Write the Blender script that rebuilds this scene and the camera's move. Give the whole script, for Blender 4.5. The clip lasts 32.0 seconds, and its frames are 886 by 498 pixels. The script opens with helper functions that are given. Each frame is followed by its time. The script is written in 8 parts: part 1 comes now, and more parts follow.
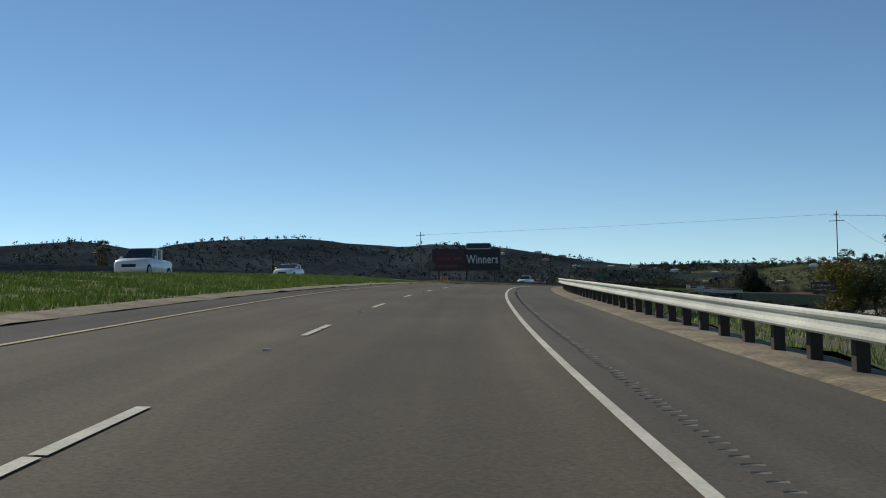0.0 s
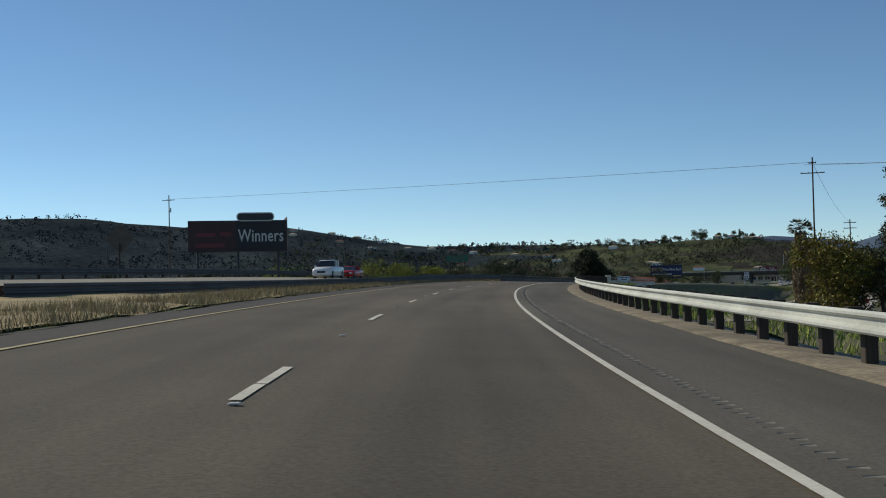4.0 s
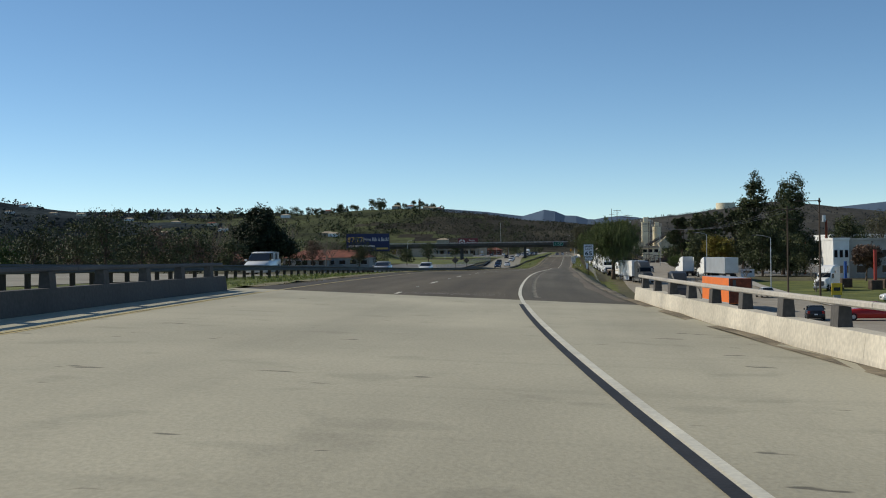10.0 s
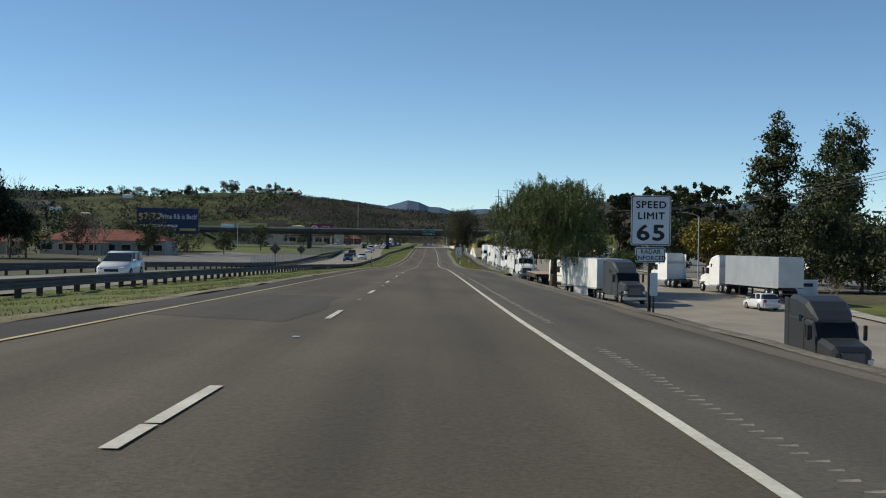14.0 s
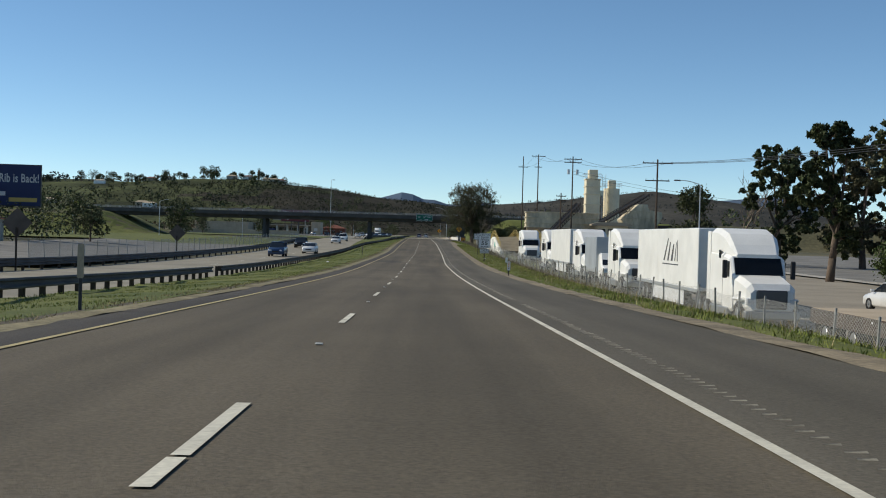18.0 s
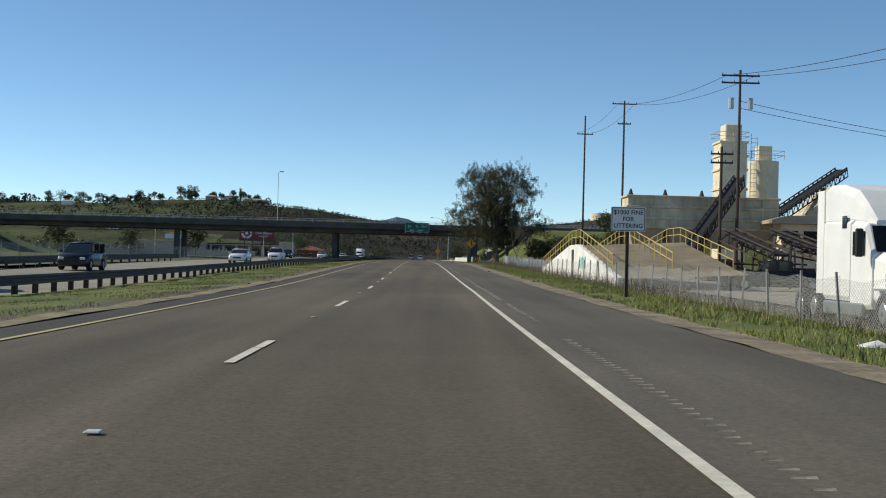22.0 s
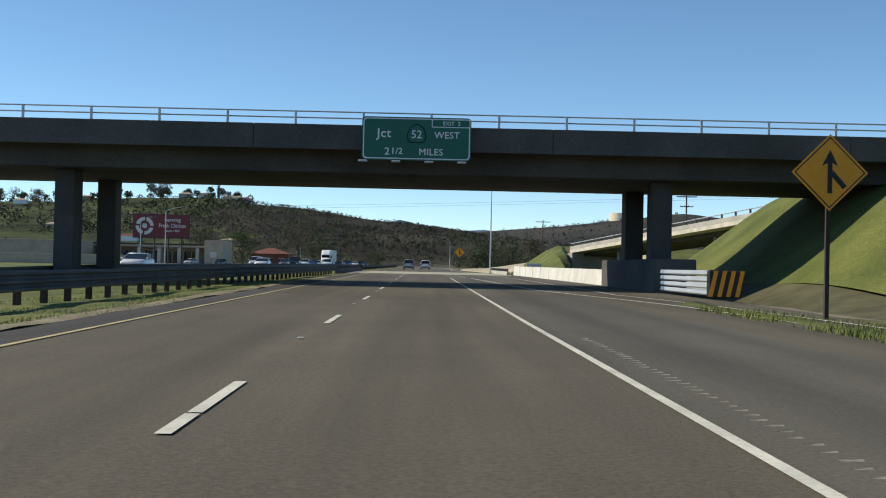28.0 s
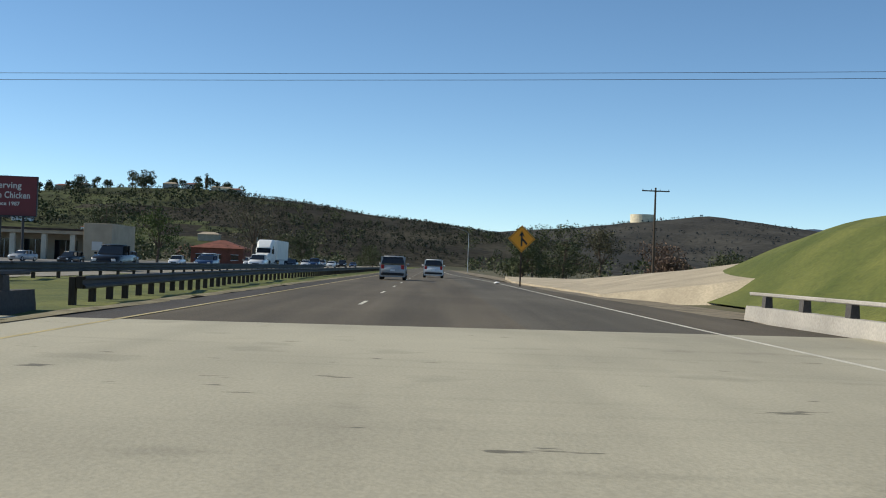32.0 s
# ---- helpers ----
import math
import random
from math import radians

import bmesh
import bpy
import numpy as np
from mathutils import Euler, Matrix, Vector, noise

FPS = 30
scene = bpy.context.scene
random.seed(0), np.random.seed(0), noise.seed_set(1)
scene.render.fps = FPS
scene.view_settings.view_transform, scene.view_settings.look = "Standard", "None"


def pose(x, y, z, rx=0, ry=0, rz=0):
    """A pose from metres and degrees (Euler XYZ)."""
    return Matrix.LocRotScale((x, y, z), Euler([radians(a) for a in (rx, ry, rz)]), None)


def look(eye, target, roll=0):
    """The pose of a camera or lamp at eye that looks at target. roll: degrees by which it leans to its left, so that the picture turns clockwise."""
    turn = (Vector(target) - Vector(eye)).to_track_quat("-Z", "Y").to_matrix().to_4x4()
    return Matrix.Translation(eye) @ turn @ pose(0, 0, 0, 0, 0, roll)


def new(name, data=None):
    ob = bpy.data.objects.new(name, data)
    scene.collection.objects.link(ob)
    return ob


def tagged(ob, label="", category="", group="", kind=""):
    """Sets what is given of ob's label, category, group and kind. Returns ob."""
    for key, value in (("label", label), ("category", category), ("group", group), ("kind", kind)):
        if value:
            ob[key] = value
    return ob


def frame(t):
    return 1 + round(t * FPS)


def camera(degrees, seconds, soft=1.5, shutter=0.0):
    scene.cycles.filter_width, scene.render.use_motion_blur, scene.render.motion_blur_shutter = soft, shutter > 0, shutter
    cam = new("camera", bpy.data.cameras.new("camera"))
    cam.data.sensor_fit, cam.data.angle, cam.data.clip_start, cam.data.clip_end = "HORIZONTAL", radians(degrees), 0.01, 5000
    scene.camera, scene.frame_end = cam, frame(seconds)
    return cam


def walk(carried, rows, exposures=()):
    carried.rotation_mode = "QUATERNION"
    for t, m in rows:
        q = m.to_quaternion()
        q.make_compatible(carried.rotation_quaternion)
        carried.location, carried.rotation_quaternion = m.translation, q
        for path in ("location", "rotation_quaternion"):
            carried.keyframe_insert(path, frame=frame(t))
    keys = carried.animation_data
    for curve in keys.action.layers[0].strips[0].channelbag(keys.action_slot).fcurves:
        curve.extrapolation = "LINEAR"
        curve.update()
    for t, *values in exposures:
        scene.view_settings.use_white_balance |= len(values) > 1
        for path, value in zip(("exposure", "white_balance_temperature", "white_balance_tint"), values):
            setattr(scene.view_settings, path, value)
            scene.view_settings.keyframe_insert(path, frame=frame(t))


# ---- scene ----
cam = camera(39.23, 32.0, soft=1.05)
# seconds, x, y, z, pitch, lean, yaw
PATH = [
    (0, 99.45, -361.07, 1.07, 2.67, 0.99, 30.47),
    (0.5, 92.07, -348.46, 1.54, 2.52, 0.87, 29.76),
    (1, 84.80, -335.82, 2.01, 2.47, 1.16, 28.95),
    (1.5, 77.66, -323.11, 2.47, 2.37, 0.77, 28.11),
    (2, 70.70, -310.28, 2.89, 2.25, 1.29, 27.03),
    (2.5, 64.00, -297.29, 3.27, 2.21, 1.30, 25.44),
    (3, 57.66, -284.06, 3.59, 1.94, 1.23, 23.81),
    (3.5, 51.69, -270.59, 3.86, 1.99, 1.30, 22.31),
    (4, 46.09, -256.91, 4.08, 1.67, 1.26, 20.94),
    (4.5, 40.87, -243.08, 4.27, 1.56, 1.30, 19.62),
    (6.5, 22.47, -187.48, 4.90, 1.04, 0.92, 15.10),
    (7, 18.66, -173.38, 5.06, 0.90, 0.99, 13.85),
    (7.5, 15.15, -159.22, 5.19, 0.83, 0.58, 12.58),
    (8, 11.95, -145.00, 5.28, 0.73, 0.75, 11.33),
    (8.5, 9.05, -130.74, 5.31, 0.63, 0.68, 9.97),
    (9, 6.50, -116.46, 5.29, 0.50, 0.61, 8.55),
    (9.5, 4.33, -102.14, 5.21, 0.20, 0.55, 7.19),
    (10, 2.56, -87.78, 5.11, 0.08, 0.70, 5.78),
    (10.5, 1.15, -73.37, 5.00, 0.15, 0.68, 4.39),
    (11, 0.07, -58.89, 4.92, 0.11, 0.64, 2.99),
    (11.5, -0.70, -44.32, 4.85, 0.62, 0.98, 1.62),
    (12, -1.20, -29.66, 4.81, 0.80, 0.63, 0.62),
    (12.5, -1.49, -14.88, 4.74, 0.48, 0.13, -0.13),
    (13, -1.63, 0.00, 4.63, 0.35, -0.09, -0.56),
    (13.5, -1.70, 14.98, 4.43, -0.04, -0.52, -0.62),
    (14, -1.73, 30.03, 4.19, -0.34, -0.89, -0.57),
    (14.5, -1.75, 45.11, 3.95, -0.65, -0.96, -0.57),
    (16.5, -2.17, 105.72, 3.25, -0.62, -1.84, -0.74),
    (17, -2.22, 121.01, 3.07, -0.62, -1.73, -0.65),
    (17.5, -2.25, 136.36, 2.85, -0.64, -1.68, -0.76),
    (18, -2.29, 151.79, 2.59, -0.61, -1.58, -0.85),
    (18.5, -2.30, 167.26, 2.29, -0.59, -1.84, -0.94),
    (19, -2.27, 182.77, 1.98, -0.53, -1.41, -0.96),
    (19.5, -2.24, 198.29, 1.70, -0.40, -1.29, -1.01),
    (20, -2.19, 213.83, 1.46, -0.33, -1.33, -1.04),
    (20.5, -2.09, 229.41, 1.26, -0.09, -1.36, -1.10),
    (21, -2.04, 245.09, 1.15, 0.22, -1.56, -1.12),
    (21.5, -1.90, 260.87, 1.11, 0.29, -1.35, -1.12),
    (22, -1.75, 276.72, 1.10, 0.60, -1.51, -1.06),
    (22.5, -1.64, 292.59, 1.10, 0.83, -1.76, -1.00),
    (23, -1.53, 308.47, 1.14, 1.01, -1.91, -0.89),
    (23.5, -1.49, 324.39, 1.24, 0.96, -1.96, -0.79),
    (24, -1.51, 340.34, 1.39, 1.09, -1.65, -0.68),
    (24.5, -1.55, 356.29, 1.55, 0.93, -1.66, -0.52),
    (25, -1.65, 372.20, 1.70, 0.99, -1.65, -0.42),
    (25.5, -1.78, 388.07, 1.83, 0.92, -1.61, -0.37),
    (26, -1.82, 403.89, 1.92, 0.94, -1.73, -0.45),
    (26.5, -1.84, 419.70, 2.02, 0.79, -1.50, -0.48),
    (28.5, -2.10, 483.01, 2.20, 0.80, -1.33, -1.03),
    (29, -2.03, 498.86, 2.25, 0.81, -1.64, -1.02),
    (29.5, -1.97, 514.72, 2.30, 0.93, -1.70, -0.85),
    (30, -1.94, 530.57, 2.35, 0.75, -1.49, -0.71),
    (30.5, -1.93, 546.41, 2.41, 0.79, -1.54, -0.66),
    (31, -1.91, 562.24, 2.47, 0.78, -1.76, -0.54),
    (31.5, -1.93, 578.06, 2.50, 0.73, -2.10, -0.49),
    (32, -1.89, 593.88, 2.51, 0.85, -2.17, -0.53),
]
EXPOSURE = [(0, -0.22), (4, -0.2), (7.5, -0.15), (9, -0.08), (10, 0.02), (11, -0.13), (12, 0.05), (13, 0.10), (14.5, 0.1), (18, 0.1), (21.5, 0.2), (26, 0.25), (28.5, 0.4), (29.3, 0.35), (30, 0.3), (30.6, 0.38), (31, 0.36), (32, 0.27)]
walk(cam, [(t, pose(x, y, z, 90 + p, r, a)) for t, x, y, z, p, r, a in PATH], EXPOSURE)

# ---- light ----
SUN_DIR = Vector((-0.76, 0.17, 0.55)).normalized()
world = bpy.data.worlds.new("sky")
scene.world = world
world.use_nodes = True
wn = world.node_tree.nodes
sky = wn.new("ShaderNodeTexSky")
sky.sky_type, sky.sun_disc = "NISHITA", False
sky.sun_elevation = math.asin(SUN_DIR.z)
sky.sun_rotation = math.atan2(SUN_DIR.x, SUN_DIR.y)
sky.altitude, sky.air_density, sky.dust_density, sky.ozone_density = 100, 0.56, 0.0, 4.0
deep = wn.new("ShaderNodeHueSaturation")
deep.inputs["Saturation"].default_value = 1.07
world.node_tree.links.new(sky.outputs[0], deep.inputs["Color"])
tone = wn.new("ShaderNodeMix")
tone.data_type, tone.blend_type = "RGBA", "MULTIPLY"
tone.inputs[0].default_value, tone.inputs[7].default_value = 1.0, (1.05, 1.0, 0.85, 1)
world.node_tree.links.new(deep.outputs[0], tone.inputs[6])
world.node_tree.links.new(tone.outputs[2], wn["Background"].inputs[0])
wn["Background"].inputs[1].default_value = 0.136
sun = new("sun", bpy.data.lights.new("sun", "SUN"))
sun.data.energy, sun.data.angle, sun.data.color = 3.7, radians(0.53), (1.0, 0.92, 0.76)
sun.matrix_world = look((0, 0, 50), Vector((0, 0, 50)) - SUN_DIR)
scene.view_settings.exposure = 0.0

# ---- materials ----
MATS = {}


def mat(name, color, rough=0.8, metal=0.0, fine=40.0, coarse=1.5, amount=0.25, bump=0.3, stretch=(1, 1, 1), tint=None, island=0.0, spec=0.4, uv=False, bump_dist=0.01, low=None):
    """A material with colour varied at two scales and fine relief; fine and coarse in cycles a metre."""
    m = bpy.data.materials.new(name)
    m.use_nodes = True
    nt = m.node_tree
    n, l = nt.nodes, nt.links
    b = n["Principled BSDF"]
    b.inputs["Roughness"].default_value, b.inputs["Metallic"].default_value = rough, metal
    b.inputs["Specular IOR Level"].default_value = spec
    if uv:
        src = n.new("ShaderNodeUVMap").outputs[0]
    else:
        src = n.new("ShaderNodeNewGeometry").outputs["Position"]
    mp = n.new("ShaderNodeMapping")
    mp.inputs["Scale"].default_value = stretch
    l.new(src, mp.inputs[0])
    n1, n2 = n.new("ShaderNodeTexNoise"), n.new("ShaderNodeTexNoise")
    n1.inputs["Scale"].default_value, n2.inputs["Scale"].default_value = fine, coarse
    n1.inputs["Detail"].default_value, n2.inputs["Detail"].default_value = 3, 5
    l.new(mp.outputs[0], n1.inputs[0]), l.new(mp.outputs[0], n2.inputs[0])
    mix = n.new("ShaderNodeMix")
    mix.data_type = "RGBA"
    ramp = n.new("ShaderNodeMapRange")
    ramp.inputs[1].default_value, ramp.inputs[2].default_value = 0.3, 0.7
    l.new(n2.outputs[0], ramp.inputs[0])
    dark = tuple(c * (1 - amount if low is None else low) for c in color[:3])
    other = tint or tuple(min(1, c * (1 + amount)) for c in color[:3])
    mix.inputs[6].default_value, mix.inputs[7].default_value = (*dark, 1), (*other[:3], 1)
    l.new(ramp.outputs[0], mix.inputs[0])
    grain = n.new("ShaderNodeMix")
    grain.data_type, grain.blend_type = "RGBA", "MULTIPLY"
    grain.inputs[0].default_value = min(1.0, amount * 1.6)
    gr = n.new("ShaderNodeMapRange")
    gr.inputs[1].default_value, gr.inputs[2].default_value, gr.inputs[3].default_value, gr.inputs[4].default_value = 0.3, 0.7, 0.45, 1.3
    l.new(n1.outputs[0], gr.inputs[0])
    l.new(mix.outputs[2], grain.inputs[6]), l.new(gr.outputs[0], grain.inputs[7])
    last = grain.outputs[2]
    if island:
        oi, hs = n.new("ShaderNodeNewGeometry"), n.new("ShaderNodeHueSaturation")
        mr = n.new("ShaderNodeMapRange")
        mr.inputs[3].default_value, mr.inputs[4].default_value = 1 - island, 1 + island
        l.new(oi.outputs["Random Per Island"], mr.inputs[0])
        l.new(mr.outputs[0], hs.inputs["Value"]), l.new(last, hs.inputs["Color"])
        last = hs.outputs[0]
    l.new(last, b.inputs["Base Color"])
    if bump:
        bp = n.new("ShaderNodeBump")
        bp.inputs["Strength"].default_value, bp.inputs["Distance"].default_value = bump, bump_dist
        l.new(n1.outputs[0], bp.inputs["Height"]), l.new(bp.outputs[0], b.inputs["Normal"])
    MATS[name] = m
    return m


def plain(name, color, rough=0.5, metal=0.0, spec=0.5):
    return mat(name, color, rough, metal, fine=25, coarse=0.8, amount=0.08, bump=0.05, spec=spec)


def asphalt_mat(name, color):
    """Asphalt with dark and pale streaks along the lanes; the UV map holds metres across and along."""
    m = mat(name, color, 0.85, fine=24, coarse=0.35, amount=0.48, bump=0.9, spec=0.25, low=0.92, tint=tuple(c * 1.05 for c in color))
    for nd in m.node_tree.nodes:
        if nd.type == "TEX_NOISE" and nd.inputs["Scale"].default_value > 20:
            nd.inputs["Detail"].default_value, nd.inputs["Roughness"].default_value = 6, 0.75
    nt = m.node_tree
    n, l = nt.nodes, nt.links
    b = n["Principled BSDF"]
    old = b.inputs["Base Color"].links[0].from_socket
    uvn, mp, nz = n.new("ShaderNodeUVMap"), n.new("ShaderNodeMapping"), n.new("ShaderNodeTexNoise")
    mp.inputs["Scale"].default_value = (1.1, 0.03, 1)
    nz.inputs["Scale"].default_value, nz.inputs["Detail"].default_value = 1.0, 4
    l.new(uvn.outputs[0], mp.inputs[0]), l.new(mp.outputs[0], nz.inputs[0])
    mr = n.new("ShaderNodeMapRange")
    mr.inputs[1].default_value, mr.inputs[2].default_value, mr.inputs[3].default_value, mr.inputs[4].default_value = 0.3, 0.7, 0.78, 1.18
    l.new(nz.outputs[0], mr.inputs[0])
    # wheel paths and the oil line between them repeat with the lanes
    sp = n.new("ShaderNodeSeparateXYZ")
    l.new(uvn.outputs[0], sp.inputs[0])
    ws = n.new("ShaderNodeMath")
    ws.operation = "MULTIPLY_ADD"
    ws.inputs[1].default_value, ws.inputs[2].default_value = 2 * math.pi / 3.63, math.pi
    l.new(sp.outputs[0], ws.inputs[0])
    co = n.new("ShaderNodeMath")
    co.operation = "COSINE"
    l.new(ws.outputs[0], co.inputs[0])
    ma = n.new("ShaderNodeMath")
    ma.operation = "MULTIPLY_ADD"
    ma.inputs[1].default_value, ma.inputs[2].default_value = -0.07, 1.0
    l.new(co.outputs[0], ma.inputs[0])
    mul = n.new("ShaderNodeMath")
    mul.operation = "MULTIPLY"
    l.new(mr.outputs[0], mul.inputs[0]), l.new(ma.outputs[0], mul.inputs[1])
    # large patches
    mp2, nz2, mr2 = n.new("ShaderNodeMapping"), n.new("ShaderNodeTexNoise"), n.new("ShaderNodeMapRange")
    mp2.inputs["Scale"].default_value = (0.25, 0.06, 1)
    nz2.inputs["Scale"].default_value = 1.0
    mr2.inputs[1].default_value, mr2.inputs[2].default_value, mr2.inputs[3].default_value, mr2.inputs[4].default_value = 0.35, 0.65, 0.84, 1.08
    l.new(uvn.outputs[0], mp2.inputs[0]), l.new(mp2.outputs[0], nz2.inputs[0]), l.new(nz2.outputs[0], mr2.inputs[0])
    mul2 = n.new("ShaderNodeMath")
    mul2.operation = "MULTIPLY"
    l.new(mul.outputs[0], mul2.inputs[0]), l.new(mr2.outputs[0], mul2.inputs[1])
    mx = n.new("ShaderNodeVectorMath")
    mx.operation = "SCALE"
    l.new(old, mx.inputs[0]), l.new(mul2.outputs[0], mx.inputs[3])
    l.new(mx.outputs[0], b.inputs["Base Color"])
    return m


M_ASPHALT = asphalt_mat("asphalt", (0.139, 0.117, 0.083))
M_SHOULDER = asphalt_mat("shoulder_asphalt", (0.134, 0.119, 0.091))
M_LEFT_EDGE = asphalt_mat("dark_edge_asphalt", (0.085, 0.075, 0.064))
M_DUSTY = asphalt_mat("dusty_asphalt", (0.21, 0.175, 0.13))
M_DECK = mat("bridge_deck_concrete", (0.44, 0.405, 0.295), 0.85, fine=30, coarse=0.3, amount=0.15, bump=0.25, stretch=(1, 0.6, 1))


def weather_deck(m):
    """Dark transverse tining marks and small pits in the concrete."""
    n, l = m.node_tree.nodes, m.node_tree.links
    b = n["Principled BSDF"]
    last = b.inputs["Base Color"].links[0].from_socket
    geo = n.new("ShaderNodeNewGeometry").outputs["Position"]
    for scale, lo, hi, dark, size in (((0.10, 2.2, 1), 0.60, 0.68, 0.94, 1.0), ((0.45, 1, 1), 0.70, 0.73, 0.40, 2.6), ((0.5, 0.03, 1), 0.5, 0.75, 0.86, 1.6), ((1, 1, 1), 0.62, 0.70, 0.86, 0.9)):
        mp, nz, mr, sc = n.new("ShaderNodeMapping"), n.new("ShaderNodeTexNoise"), n.new("ShaderNodeMapRange"), n.new("ShaderNodeVectorMath")
        mp.inputs["Scale"].default_value = scale
        nz.inputs["Scale"].default_value, nz.inputs["Detail"].default_value = size, 3
        mr.inputs[1].default_value, mr.inputs[2].default_value, mr.inputs[3].default_value, mr.inputs[4].default_value = lo, hi, 1.0, dark
        sc.operation = "SCALE"
        l.new(geo, mp.inputs[0]), l.new(mp.outputs[0], nz.inputs[0]), l.new(nz.outputs[0], mr.inputs[0])
        l.new(last, sc.inputs[0]), l.new(mr.outputs[0], sc.inputs[3])
        last = sc.outputs[0]
    l.new(last, b.inputs["Base Color"])


weather_deck(M_DECK)
M_CONC = mat("concrete", (0.42, 0.39, 0.34), 0.85, fine=18, coarse=0.4, amount=0.2, bump=0.25)
# darkened base colour carries the shade of overpass and left barriers
M_CONC_DARK = mat("shaded_weathered_concrete", (0.092, 0.085, 0.078), 0.9, fine=14, coarse=0.35, amount=0.25, bump=0.25)
M_CONC_WHITE = mat("pale_concrete", (0.57, 0.52, 0.42), 0.85, fine=14, coarse=0.5, amount=0.22, bump=0.2)
M_PAINT_W = mat("road_paint_white", (0.66, 0.63, 0.52), 0.75, fine=20, coarse=1.2, amount=0.16, bump=0.2)
M_PAINT_Y = mat("road_paint_yellow", (0.50, 0.41, 0.20), 0.7, fine=20, coarse=1.2, amount=0.2, bump=0.2)
M_GALV = mat("galvanised_steel", (0.52, 0.54, 0.55), 0.45, 0.55, fine=30, coarse=0.7, amount=0.10, bump=0.05)
# weathered steel, colour lowered further for the rails' side away from the sun
M_GALV_OLD = mat("shaded_weathered_steel", (0.095, 0.095, 0.098), 0.75, 0.15, fine=30, coarse=0.7, amount=0.2, bump=0.08)
M_WOOD_DARK = mat("creosoted_wood", (0.050, 0.038, 0.028), 0.85, fine=30, coarse=2, amount=0.3, bump=0.3, stretch=(1, 1, 0.1))
M_POLE = mat("utility_pole_wood", (0.085, 0.060, 0.042), 0.85, fine=25, coarse=1, amount=0.3, bump=0.3, stretch=(1, 1, 0.1))
M_DIRT = mat("dirt_verge", (0.25, 0.205, 0.135), 0.95, fine=10, coarse=0.9, amount=0.42, bump=0.6, bump_dist=0.03)
M_STRAW = mat("dry_straw_edge", (0.23, 0.195, 0.105), 0.95, fine=9, coarse=0.8, amount=0.35, bump=0.8, tint=(0.31, 0.27, 0.16), bump_dist=0.04)
M_DRYGRASS = mat("dry_grass", (0.36, 0.28, 0.14), 0.95, fine=9, coarse=0.5, amount=0.35, bump=0.8, bump_dist=0.05)
M_GRASS = mat("green_verge", (0.105, 0.140, 0.022), 0.95, fine=7, coarse=0.25, amount=0.35, bump=0.8, tint=(0.165, 0.175, 0.040), bump_dist=0.06)
M_GROUND = mat("valley_ground", (0.075, 0.080, 0.035), 0.95, fine=0.9, coarse=0.02, amount=0.35, bump=0.5, tint=(0.15, 0.13, 0.065), bump_dist=0.3)
M_HILL = mat("grassy_chaparral_slope", (0.040, 0.046, 0.032), 0.95, fine=0.16, coarse=0.012, amount=0.4, bump=0.8, tint=(0.115, 0.132, 0.060), bump_dist=2.5, spec=0.05)
M_HILL_BROWN = mat("brown_chaparral_slope", (0.046, 0.043, 0.036), 0.95, fine=0.16, coarse=0.010, amount=0.4, bump=0.8, tint=(0.080, 0.074, 0.054), bump_dist=2.5, spec=0.05)
# right ridge: brown slope with haze mixed into its colour
M_HILL_HAZE = mat("hazed_brown_chaparral_slope", (0.060, 0.060, 0.056), 0.95, fine=0.14, coarse=0.010, amount=0.3, bump=0.8, tint=(0.092, 0.088, 0.075), bump_dist=2.5, spec=0.05)
# far left ridge: blue-grey distance haze put into the base colour
M_HILL_FAR = mat("hazed_chaparral_slope", (0.038, 0.051, 0.062), 1.0, fine=0.10, coarse=0.006, amount=0.4, bump=0.8, tint=(0.066, 0.082, 0.088), bump_dist=3, spec=0.0)
M_LOT = mat("yard_paving", (0.20, 0.19, 0.17), 0.9, fine=10, coarse=0.2, amount=0.25, bump=0.3)
M_WHITE = plain("white_paint", (0.84, 0.835, 0.80), 0.35)
M_ORANGE = plain("orange_steel", (0.78, 0.19, 0.035), 0.5)
M_BLACK = plain("black_rubber", (0.02, 0.02, 0.021), 0.7)
M_GLASS_DARK = plain("dark_window_glass", (0.015, 0.018, 0.022), 0.06, 0.0, 0.8)
M_GREEN_SIGN = plain("green_sign_sheeting", (0.004, 0.115, 0.075), 0.45)
M_SIGN_WHITE = plain("white_sign_sheeting", (0.74, 0.75, 0.76), 0.45)
M_SIGN_BLACK = plain("black_sign_legend", (0.012, 0.012, 0.013), 0.5)
M_AMBER = plain("amber_sign_sheeting", (0.90, 0.36, 0.01), 0.45)
M_SIGN_BACK = mat("sign_back_metal", (0.13, 0.10, 0.08), 0.6, 0.3, amount=0.2)
M_CREAM = mat("cream_plant_paint", (0.76, 0.67, 0.48), 0.75, fine=6, coarse=0.3, amount=0.14, bump=0.1)
M_BIN = mat("stained_cream_steel", (0.66, 0.56, 0.38), 0.8, fine=1.6, coarse=0.35, amount=0.30, bump=0.1, stretch=(1, 1, 0.35), tint=(0.76, 0.67, 0.48))
M_TAN = mat("tan_stucco", (0.44, 0.36, 0.26), 0.9, fine=20, coarse=0.5, amount=0.12)
M_ROOF = mat("red_tile_roof", (0.20, 0.070, 0.045), 0.85, fine=5, coarse=0.6, amount=0.3, bump=0.6, bump_dist=0.05)
M_YELLOW_RAIL = plain("yellow_rail_paint", (0.56, 0.41, 0.12), 0.6)
